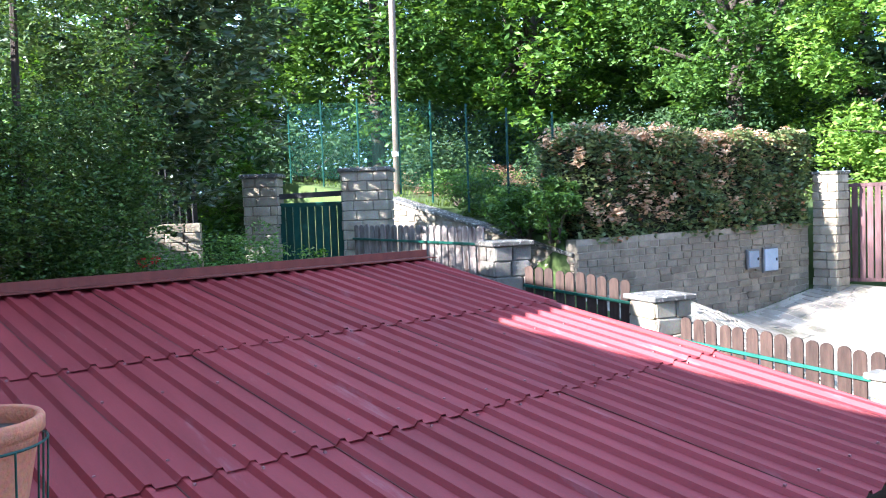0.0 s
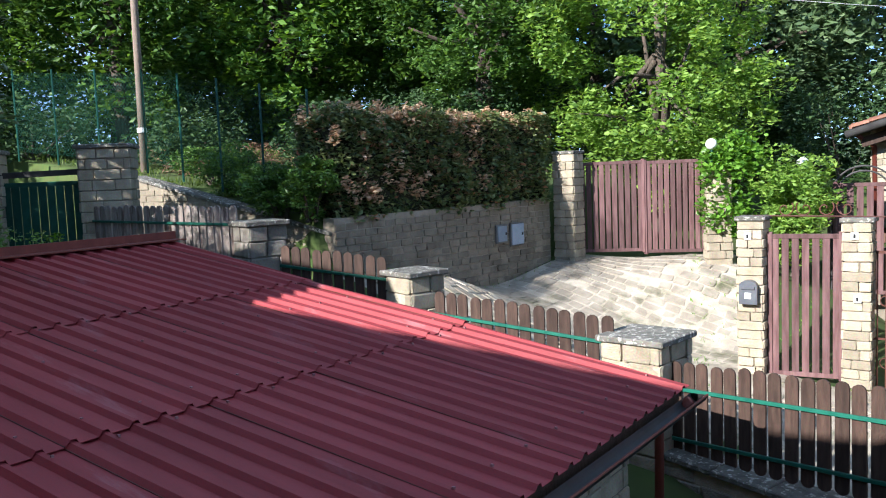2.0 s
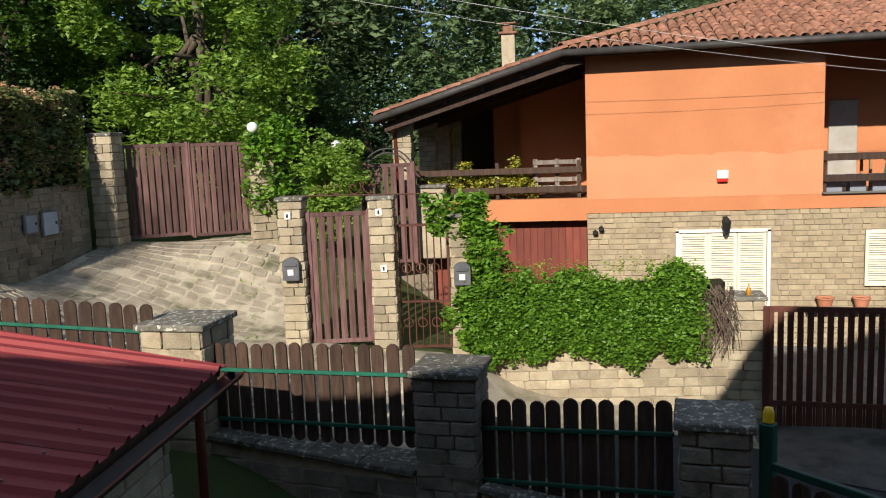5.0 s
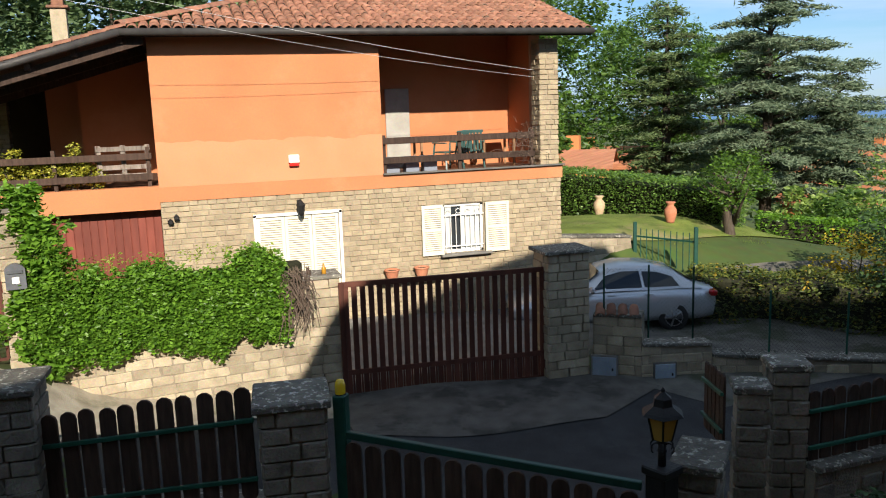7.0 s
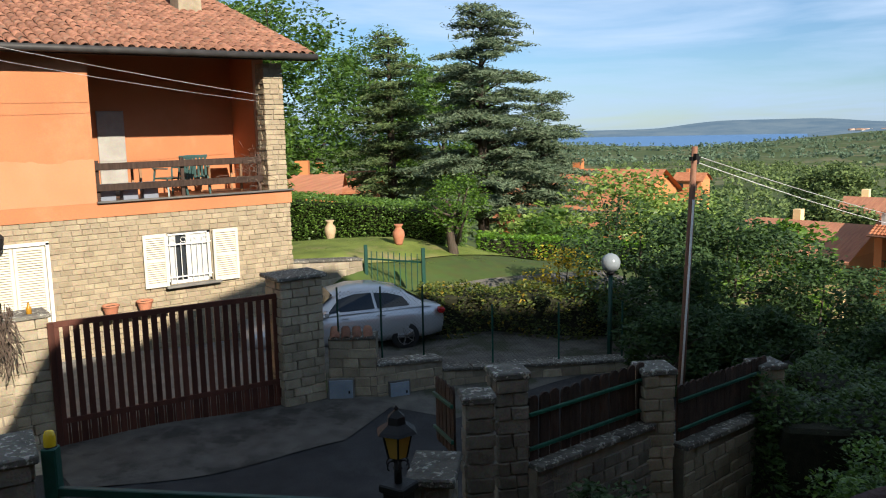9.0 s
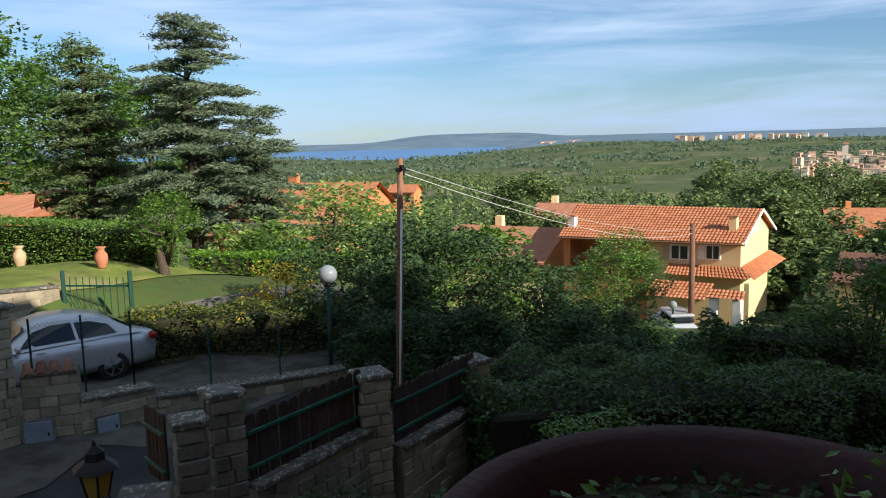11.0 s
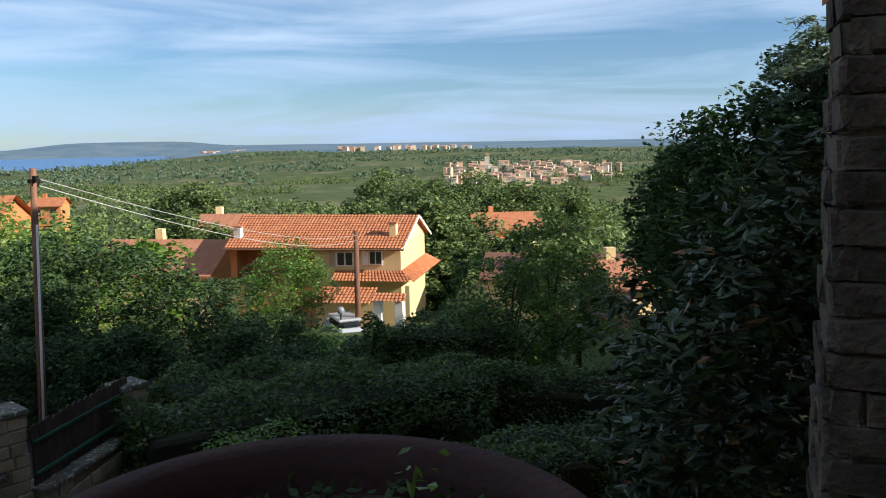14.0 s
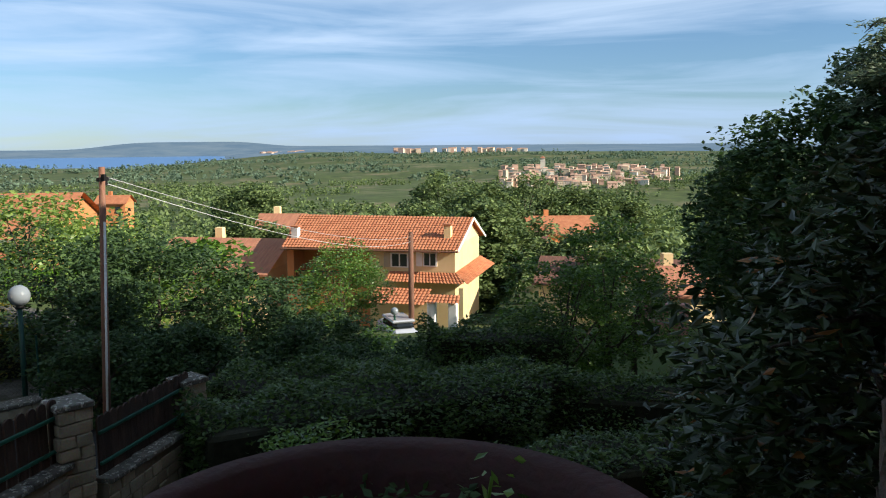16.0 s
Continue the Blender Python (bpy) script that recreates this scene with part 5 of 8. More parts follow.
def clumped(rs, centres, radii, per):
    """Leaf places gathered round clump centres, denser on their outside."""
    k = len(centres)
    u = rs.normal(size=(k, per, 3))
    u /= np.linalg.norm(u, axis=2)[:, :, None]
    r = rs.uniform(0.35, 1, (k, per, 1)) ** 0.5
    return (centres[:, None] + u * r * np.asarray(radii).reshape(k, 1, -1)).reshape(-1, 3)


def leaves_ob(name, pos, size, mat, parent, seed=1, **kw):
    rs = np.random.RandomState(seed)
    size = np.full(len(pos), size) if np.isscalar(size) else size
    v, q = leaf_quads(pos, size, rs, **kw)
    o = ORG.get(parent, Vector((0, 0, 0)))
    ob = new(name, raw_mesh(name, v - np.array(o), q, mat, False))
    if parent:
        ob.parent = parent
    ORG[ob] = o
    return ob


def crown_places(rs, c, r, clumps, per, cr, shell=0.55):
    """Clumps over an uneven crown: c centre, r radii."""
    u = rs.normal(size=(clumps, 3))
    u /= np.linalg.norm(u, axis=1)[:, None]
    rad = rs.uniform(shell, 1.0, (clumps, 1)) ** 0.6 * rs.uniform(0.85, 1.15, (clumps, 1))
    cen = np.array(c) + u * rad * np.array(r)
    rr = cr * rs.uniform(0.6, 1.35, (clumps, 1)) * np.array((1.0, 1.0, 0.7))
    return clumped(rs, cen, rr, per), cen


def broad_tree(x, y, z, h, r, label, mat=LEAF_OAK, leaf=0.14, clumps=60, per=150, cr=None, trunk=0.18, base=0.4, seed=1, category="tree", group="", bark=BARK, name="tree"):
    """A tree of trunk, limbs and a crown of leaf clumps; base: where the crown starts, as a part of the height."""
    rs = np.random.RandomState(seed)
    e = thing(name, (x, y, z), label, category, group)
    cz = z + h * (base + 1) / 2
    pos, cen = crown_places(rs, (x, y, cz), (r, r, h * (1 - base) / 2), clumps, per, cr or r * 0.33)
    leaves_ob("crown", pos, leaf, mat, e, seed)
    g = Geo()
    top = Vector((x + rs.uniform(-0.3, 0.3), y + rs.uniform(-0.3, 0.3), z + h * 0.8))
    mid = Vector((x + rs.uniform(-0.2, 0.2), y + rs.uniform(-0.2, 0.2), z + h * 0.4))
    g.tube([(x, y, z - 0.3), (x, y, z + 0.15), mid, top], [trunk * 1.5, trunk, trunk * 0.75, trunk * 0.2], 8)
    for k in range(min(10, clumps)):
        c = Vector(cen[k * (clumps // 10 or 1) % clumps])
        t = rs.uniform(0.3, 0.75)
        s = Vector((x, y, z)).lerp(top, t)
        m = s.lerp(c, 0.5) + Vector((0, 0, 0.1 * h * rs.uniform(-0.3, 0.6)))
        g.tube([s, m, c], [trunk * 0.4, trunk * 0.25, trunk * 0.08], 6)
    part("trunk", g, bark, e, "", True)
    return e


def hedge(name, p, q, z0a, z0b, h, w, label, mat, leaf=0.08, density=900, seed=1, bulge=0.12, category="hedge", core=True, group="", round_top=0.0):
    """A clipped hedge along p-q: a solid near-black core for its inner shade and a shell of leaves."""
    rs = np.random.RandomState(seed)
    P, Q = np.array((*p, z0a), float), np.array((*q, z0b), float)
    L = np.linalg.norm((Q - P)[:2])
    d = (Q - P) / L
    nrm = np.array((-d[1], d[0], 0))
    e = thing(name, tuple((P + Q) / 2), label, category, group)
    n = int(density * (L * w + 2 * L * h + 2 * w * h))
    s, face = rs.uniform(0, L, n), rs.rand(n)
    tot = L * w + 2 * L * h + 2 * w * h
    a, b = L * w / tot, (L * w + 2 * L * h) / tot
    v = np.where(face < a, rs.uniform(-0.5, 0.5, n) * w, np.where(face < b, np.sign(rs.rand(n) - 0.5) * w / 2, rs.uniform(-0.5, 0.5, n) * w))
    z = np.where(face < a, h, rs.uniform(0, h, n))
    s = np.where(face >= b, np.where(rs.rand(n) < 0.5, 0.0, L), s)
    lump = np.array([noise.noise(Vector((sx * 1.1 + seed, vx * 1.3, zx * 1.1))) for sx, vx, zx in zip(s, v, z)])
    k = 1 + bulge * lump * 2 - rs.rand(n) ** 3 * 0.35
    v, zc = v * k, z * (1 + bulge * lump * 0.6) - rs.rand(n) ** 3 * 0.12
    if round_top:
        zc -= round_top * (np.abs(v) / (w / 2)) ** 2 * (zc / h)
    pos = P + d * s[:, None] + nrm * v[:, None] + np.array((0, 0, 1)) * zc[:, None] + rs.normal(size=(n, 3)) * 0.03
    leaves_ob("leaves", pos, leaf, mat, e, seed)
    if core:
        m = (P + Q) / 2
        part("twig_core", Geo().beam(Vector(P) + Vector((0, 0, h * 0.44)), Vector(Q) + Vector((0, 0, h * 0.44)), w * 0.72, h * 0.84, 0.05), FOLIAGE_SHADE, e)
    return e


LEAF_HEDGE = leaf_material("leaf_evergreen_hedge", (0.018, 0.045, 0.012, 1), (0.085, 0.15, 0.034, 1), 0.5, 0.25)
# Near-black fill for blocks inside foliage: inner shade put into colour.
FOLIAGE_SHADE = material("twigs", (0.012, 0.014, 0.006, 1), (0.03, 0.03, 0.014, 1), 14, 0.95, 0.6, 60)


def shrub(x, y, z, r, h, label, mat, leaf=0.1, clumps=20, per=120, seed=1, name="shrub", group="", cr=None):
    rs = np.random.RandomState(seed)
    e = thing(name, (x, y, z), label, "shrub", group)
    pos, cen = crown_places(rs, (x, y, z + h * 0.5), (r, r, h * 0.5), clumps, per, cr or r * 0.4, 0.2)
    pos = pos[pos[:, 2] > z - 0.05]
    leaves_ob("leaves", pos, leaf, mat, e, seed)
    g = Geo()
    for k in range(6):
        c = Vector(cen[k % clumps])
        g.tube([(x + rs.uniform(-0.1, 0.1), y + rs.uniform(-0.1, 0.1), z - 0.1), Vector((x, y, z)).lerp(c, 0.5), c], [0.03, 0.022, 0.008], 5)
    part("stem", g, BARK, e)
    return e

# ---------------------------------------------------------------- planting
def gz_at(x, y):
    return float(ground_height(x, y))


# by the outbuilding
rs = np.random.RandomState(3)
e = thing("laurel", (-10.6, 2.2, -1.6), "tall bushy evergreen laurel with fresh yellow-green tips", "shrub")
pos, cen = crown_places(rs, (-10.6, 2.15, 2.4), (1.3, 1.3, 4.2), 190, 300, 0.46, 0.5)
pos = np.concatenate([pos, crown_places(rs, (-10.2, 2.2, 0.35), (1.25, 1.3, 1.25), 80, 330, 0.4, 0.4)[0]])
leaves_ob("leaves", pos, 0.062, LEAF_BAY, e, 3)
leaves_ob("fresh_tips", clumped(rs, cen[:26] + (0.1, 0.3, 0.2), np.full((26, 1), 0.2), 50), 0.07, LEAF_VINE, e, 4)
part("stem", Geo().tube([(-10.6, 2.1, -2), (-10.6, 2.1, 1.5), (-10.5, 2.2, 5.8)], [0.08, 0.05, 0.02], 6).tube([(-10.6, 2.1, -1.2), (-10.2, 2.5, 0.8)], [0.04, 0.015], 6), BARK, e)
e = thing("magnolia", (-12.6, 4.0, -1.5), "magnolia tree with large glossy leaves, sunlight put into their tone", "tree")
pos, cen = crown_places(rs, (-12.4, 4.0, 3.2), (1.95, 1.95, 3.5), 260, 70, 0.42, 0.35)
leaves_ob("crown", pos, 0.19, LEAF_MAGNOLIA_SUN, e, 5, aspect=0.42)
g = Geo().tube([(-12.7, 3.9, -2.0), (-12.65, 3.9, 1.5), (-12.6, 4, 5.6)], [0.14, 0.1, 0.03], 8)
for c in cen[:12]:
    g.tube([(-12.65, 3.9, 0.6), tuple((np.array((-12.6, 3.9, 1.0)) + c) / 2), tuple(c)], [0.05, 0.03, 0.01], 6)
part("trunk", g, BARK, e, "", True)
shrub(-10.9, 3.9, -1.6, 1.0, 1.45, "low leafy shrub by the roof edge", LEAF_LAUREL, 0.06, 30, 200, 6, group="low shrubs")
shrub(-11.1, 4.9, -1.5, 0.95, 1.4, "low leafy shrub by the roof edge", LEAF_LAUREL, 0.06, 30, 200, 7, group="low shrubs")
shrub(-11.9, 6.6, -1.2, 0.35, 0.75, "wild green weed at the gate foot", LEAF_VINE, 0.06, 14, 60, 8, "weed")
e = thing("geranium", (-9.75, 3.3, -0.75), "small geranium with bright red flowers", "flower")
leaves_ob("petals", clumped(np.random.RandomState(2), np.array([(-9.72, 3.2, -0.38), (-9.75, 3.35, -0.36)]), np.full((2, 1), 0.06), 30), 0.04, PETAL, e, 2)
part("stem", Geo().tube([(-9.72, 3.2, -0.75), (-9.72, 3.2, -0.38)], 0.006, 5).tube([(-9.75, 3.35, -0.75), (-9.75, 3.35, -0.36)], 0.006, 5), LEAF, e)

# the hedge on the retaining wall
e = hedge("photinia_hedge", (-9.75, 9.75), (-9.5, 15.3), -0.5, -0.45, 1.7, 1.15, "clipped photinia hedge with coppery new shoots", LEAF_PHOTINIA, 0.12, 800, 12, 0.3)
rs = np.random.RandomState(21)
n = 260
cen = np.stack([rs.uniform(-10.1, -9.1, n), rs.uniform(9.6, 15.3, n), np.full(n, 1.2)], -1)
cen[:, 2] += rs.uniform(-0.15, 0.12, n)
low = rs.rand(n) < 0.5
cen[low, 0], cen[low, 2] = rs.uniform(-9.25, -9.05, low.sum()), rs.uniform(-0.2, 1.1, low.sum())
leaves_ob("coppery_growth", clumped(rs, cen, np.full((n, 1), 0.11), 26), 0.095, LEAF_NEWRED, e, 22)
# trailing growth over the stepped wall
rs = np.random.RandomState(31)
for k, (x, y, r, h) in enumerate(((-10.3, 9.4, 0.5, 0.7), (-11.2, 10.0, 0.6, 0.8), (-12.4, 10.3, 0.7, 0.8), (-13.6, 10.6, 0.7, 0.9), (-9.5, 9.35, 0.45, 1.0), (-10.8, 11.3, 0.6, 1.0))):
    shrub(x, y, gz_at(x, y + 0.2) if y > 9.7 else -0.4, r, h, "loose green shrub on the bank", LEAF, 0.08, 22, 150, 40 + k, group="bank shrubs")

# woods behind the drive
WOODS = [(-25, 8, 9, 3.2, 0), (-22, 13.5, 10, 3.4, 1), (-27, 16, 12, 4, 0), (-19.5, 17.5, 9, 3.2, 0), (-23, 22, 12, 4, 1), (-17, 23, 11, 3.6, 0), (-14.5, 27.5, 12, 3.8, 2), (-20, 29, 13, 4.2, 2),
         (-10, 29, 11, 3.6, 2), (-6, 34, 12, 4, 2), (-13, 36, 14, 4.5, 2), (-1, 38, 12, 4, 2), (-29, 24, 14, 4.6, 2), (-32, 12, 13, 4.4, 2), (-31, 3, 12, 4.2, 2), (-23, 2.5, 9, 3, 0), (4, 41, 13, 4.2, 2), (10, 40, 12, 4, 1)]
# Deep trees left of x = -16: shade put into the leaf colour.
for k, (x, y, h, r, kind) in enumerate(WOODS):
    broad_tree(x, y, gz_at(x, y), h, r, ("tall broadleaf tree with sunlit spring leaves", "dense green broadleaf tree at the wood edge", "dark tree deep in the wood")[kind],
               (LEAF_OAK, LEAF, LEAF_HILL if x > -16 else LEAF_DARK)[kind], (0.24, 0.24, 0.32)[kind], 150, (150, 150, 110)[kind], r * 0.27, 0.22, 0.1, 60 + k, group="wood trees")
broad_tree(-13.4, 19.2, gz_at(-13.4, 19.2), 8.2, 3.0, "dense tree behind the hedge", LEAF, 0.17, 150, 170, 0.6, 0.28, 0.18, 90, group="wood trees")
broad_tree(-9.2, 20.8, gz_at(-9.2, 20.8), 8.0, 3.0, "oak with bright young leaves above the drive", LEAF_BRIGHT, 0.17, 190, 150, 0.6, 0.2, 0.12, 91, group="wood trees")
rs = np.random.RandomState(77)
n = 420
a = np.radians(rs.uniform(78, 190, n))
r = rs.uniform(36, 56, n)
x, y = r * np.cos(a), r * np.sin(a)
cen = np.stack([x, y, ground_height(x, y) + rs.uniform(0.5, 15, n)], -1)
tagged(leaves_ob("far_woods", clumped(rs, cen, np.full((n, 1), 1.9) * np.array((1, 1, 0.8)), 260), 0.42, LEAF_HILL, None, 78), "deep dark wood closing the view behind the drive", "woods", "", "stuff")
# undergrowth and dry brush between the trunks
# Undergrowth takes the dark leaf: shade under the trees put into its colour.
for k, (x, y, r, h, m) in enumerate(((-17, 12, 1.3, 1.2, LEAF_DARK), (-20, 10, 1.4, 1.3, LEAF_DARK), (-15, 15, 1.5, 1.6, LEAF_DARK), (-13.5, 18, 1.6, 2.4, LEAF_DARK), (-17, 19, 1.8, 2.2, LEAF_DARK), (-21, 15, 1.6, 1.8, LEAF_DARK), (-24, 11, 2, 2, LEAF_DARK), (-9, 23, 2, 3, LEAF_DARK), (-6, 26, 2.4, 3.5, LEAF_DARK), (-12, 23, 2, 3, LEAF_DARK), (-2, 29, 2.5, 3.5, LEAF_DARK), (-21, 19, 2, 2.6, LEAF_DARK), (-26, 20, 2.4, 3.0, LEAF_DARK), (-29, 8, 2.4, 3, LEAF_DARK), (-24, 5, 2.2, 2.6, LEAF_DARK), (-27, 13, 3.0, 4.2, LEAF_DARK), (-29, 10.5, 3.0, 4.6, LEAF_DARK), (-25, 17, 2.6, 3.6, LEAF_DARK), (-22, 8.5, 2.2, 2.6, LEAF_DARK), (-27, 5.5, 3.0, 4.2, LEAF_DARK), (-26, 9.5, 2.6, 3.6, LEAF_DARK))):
    shrub(x, y, gz_at(x, y), r, h, "undergrowth shrub among the trees, leaves darkened for shade", m, 0.13, 26, 150, 120 + k, group="undergrowth")
rs = np.random.RandomState(71)
brush = np.stack([rs.uniform(-21, -15, 90), rs.uniform(11, 17, 90)], -1)
bz = ground_height(brush[:, 0], brush[:, 1])
tagged(leaves_ob("dry_brush", clumped(rs, np.column_stack([brush, bz + 0.15]), np.full((90, 1), 0.45) * np.array((1, 1, 0.4)), 40), 0.2, leaf_material("dry_twigs", (0.15, 0.08, 0.05, 1), (0.32, 0.2, 0.12, 1), 0.8, 0.1), None, 72, aspect=0.12), "heaps of dry cut branches on the bank", "brush", "", "stuff")

# tufts of grass on the bank, the drive and the lawn
rs = np.random.RandomState(81)


def tufts(name, n, box_, label, mat=GRASS, size=0.12, keep=None):
    x, y = rs.uniform(box_[0], box_[2], n), rs.uniform(box_[1], box_[3], n)
    k = np.array([noise.noise(Vector((a * 0.8, b * 0.8, 3.0))) for a, b in zip(x, y)]) > -0.05
    if keep:
        k &= keep(x, y)
    x, y = x[k], y[k]
    pos = np.stack([x, y, ground_height(x, y) + size * 0.4], -1)
    return tagged(leaves_ob(name, pos, size, mat, None, 82, flat=0.4, aspect=0.14, up=np.array((0, 0, 1.4))), label, "grass", "", "stuff")


tufts("bank_grass", 14000, (-24, 9.8, -10.2, 24), "rough sunlit grass on the bank", size=0.2)
tufts("drive_weeds", 2600, (-9, 9.5, -2.5, 17), "weeds in the joints of the driveway", LEAF_VINE, 0.1, lambda x, y: ((x > -6.6 + (17 - y) * 0.35) & (y > 11.5)) | (x < -8.75))
tufts("lawn_grass", 22000, (9.6, 18.8, 22, 27), "short lawn grass", size=0.07)
tufts("garden_grass", 9000, (14, -3, 30, 8), "shaded garden grass", size=0.14)

# ivy on the gate pillar, shrub and palm by the arched gate
pillar(-5.95, 16.6, -2.0, 0.05, 0.45, 32, "gate pillar hidden under bright ivy", cap=False)
rs = np.random.RandomState(91)
e = thing("ivy", (-5.95, 16.6, -1.8), "bright green ivy covering a gate pillar", "ivy")
cen = np.stack([rs.uniform(-6.15, -5.2, 60), rs.uniform(16.3, 16.9, 60), rs.uniform(-1.2, 0.55, 60)], -1)
leaves_ob("leaves", clumped(rs, cen, np.full((60, 1), 0.26), 60), 0.11, LEAF_VINE, e, 92, aspect=0.8)
shrub(-4.6, 16.75, -1.9, 0.72, 2.3, "round leafy shrub in sunlight", LEAF_BRIGHT, 0.11, 60, 130, 93)
lamp_mat = plain("opal_glass", (0.75, 0.75, 0.72, 1), 0.25)
for x, y, z in ((-6.0, 16.45, 0.52), (-4.6, 17.4, 0.1)):
    gl = thing("globe_light", (x, y, z - 0.5), "white globe garden light on a short post", "lamp", "globe lights")
    part("globe", Geo().lathe((x, y, z), [(0.11 * math.sin(a), -0.11 * math.cos(a)) for a in np.linspace(0.05, math.pi - 0.05, 10)], 14), lamp_mat, gl, "", True)
    part("post", Geo().tube([(x, y, z - 1.6), (x, y, z - 0.1)], 0.025, 6), DARKGREEN, gl)
e = thing("palm", (-4.7, 20.0, -2.0), "small palm with arching feathered fronds", "palm")
part("trunk", Geo().tube([(-4.7, 20, -2.4), (-4.7, 20, -0.6)], [0.16, 0.13], 8), BARK, e)
for k in range(16):
    a, lift = k * 2.4, 0.5 + 0.5 * (k % 4) / 3
    dirv = Vector((math.cos(a), math.sin(a), 0))
    spine = [Vector((-4.7, 20, -0.6)) + dirv * (1.5 * s) + Vector((0, 0, 1.5 * lift * s - 1.3 * s * s)) for s in np.linspace(0, 1, 12)]
    g = Geo()
    for i_, p in enumerate(spine[1:], 1):
        side_ = dirv.cross(Vector((0, 0, 1)))
        for s in (-1, 1):
            for o in (0, 0.06):
                b0 = p + dirv * o
                t0 = b0 + side_ * s * 0.34 * (1 - 0.5 * i_ / 12) + dirv * 0.16 + Vector((0, 0, -0.08))
                g.add([b0 + dirv * 0.015, t0, b0 - dirv * 0.015], [(0, 1, 2)])
    part("frond", g, LEAF, e)

# creeper over the garden wall
rs = np.random.RandomState(101)
e = thing("creeper", (0.6, 14.1, -3.2), "thick five-leaved creeper hanging over a garden wall", "creeper")
n = 900
s = rs.uniform(-0.05, 0.89, n)
top = -2.05 + 0.12 * np.sin(s * 19) + 0.1 * np.sin(s * 7 + 1)
bot = -3.2 - 0.22 * np.abs(np.sin(s * 9.5)) - 0.3 * np.exp(-((s - 0.62) / 0.05) ** 2) - 0.15 * np.exp(-((s - 0.93) / 0.04) ** 2)
z = bot + (top - bot) * rs.rand(n)
depth = 0.26 * np.sin(np.clip((z - bot) / (top - bot), 0.05, 0.98) * math.pi) ** 0.5
cen = np.stack([-1.25 + 3.95 * s, 13.88 + 0.45 * s - depth * rs.uniform(0.7, 1.1, n), z], -1)
leaves_ob("leaves", clumped(rs, cen, np.full((n, 1), 0.14), 44), 0.078, LEAF_VINE, e, 102, aspect=0.6)
n2 = 70
sx = rs.uniform(0.0, 0.88, n2)
tip = np.stack([-1.25 + 3.95 * sx, 13.85 + 0.45 * sx, -1.98 + 0.1 * rs.rand(n2)], -1)
leaves_ob("fresh_tips", clumped(rs, tip, np.tile((0.05, 0.05, 0.13), (n2, 1)), 9), 0.055, LEAF_YOUNG, e, 105, aspect=0.5)
n = 260
z = rs.uniform(-3.5, -0.75, n)
cen = np.stack([-1.32 + 0.16 * np.sin(z * 3) + rs.normal(size=n) * 0.14, 13.7 + rs.normal(size=n) * 0.08, z], -1)
m = rs.rand(n) < 0.3
cen[m] = np.stack([rs.uniform(-2.1, -1.1, m.sum()), 13.75 + rs.normal(size=m.sum()) * 0.12, rs.uniform(-1.35, -0.75, m.sum())], -1)
leaves_ob("climbing_growth", clumped(rs, cen, np.full((n, 1), 0.12), 20), 0.115, LEAF_VINE, e, 103, aspect=0.6)
# Solid near-black block behind the creeper leaves, standing for their inner shade.
part("dark_twigs", Geo().beam((-1.2, 14.05, -2.68), (2.6, 14.45, -2.68), 0.2, 0.9, 0.05), FOLIAGE_SHADE, e)
rs = np.random.RandomState(104)
g = Geo()
for k in range(170):
    p = Vector((2.42 + rs.uniform(-0.28, 0.22), 14.1 + rs.uniform(-0.15, 0.1), rs.uniform(-2.9, -2.2)))
    q = p + Vector((rs.uniform(-0.15, 0.2), rs.uniform(-0.1, 0.1), rs.uniform(-0.6, -0.1)))
    g.tube([p, (p + q) / 2 + Vector((0.05, -0.04, 0)), q], 0.006, 4)
part("bare_twigs", g, material("dry_stems", (0.1, 0.075, 0.055, 1), (0.19, 0.14, 0.11, 1), 12, 0.9), e)

# lawn side: clipped hedges, cedars, trees
hedge("clipped_hedge", (13.1, 30.3), (15.5, 20.2), -3.7, -3.8, 1.65, 1.2, "long clipped green hedge beside the lawn", LEAF_LAUREL, 0.09, 600, 130, 0.07)
hedge("clipped_hedge", (17.5, 21.5), (24, 17), -4.5, -5.2, 1.2, 1.0, "bright clipped hedge by the lane", LEAF_VINE, 0.12, 300, 131, 0.07)
broad_tree(14.9, 19.4, -3.8, 2.6, 0.9, "small gnarled garden tree with sparse leaves", LEAF_OAK, 0.1, 40, 70, 0.3, 0.16, 0.4, 132)
for k, (x, y, h, r, m) in enumerate(((20, 41, 13, 5, LEAF), (14, 36, 10, 3.6, LEAF), (21, 50, 14, 5, LEAF), (36, 56, 13, 5, LEAF), (17, 47, 15, 5.5, LEAF), (14.2, 33, 6.5, 2.2, LEAF), (34, 45, 10, 4, LEAF))):
    broad_tree(x, y, gz_at(x, y) if gz_at(x, y) > -6 else -6, h, r, "tall leafy tree behind the lawn", m, 0.28, 130, 150, r * 0.25, 0.25, 0.15, 140 + k, group="garden trees")


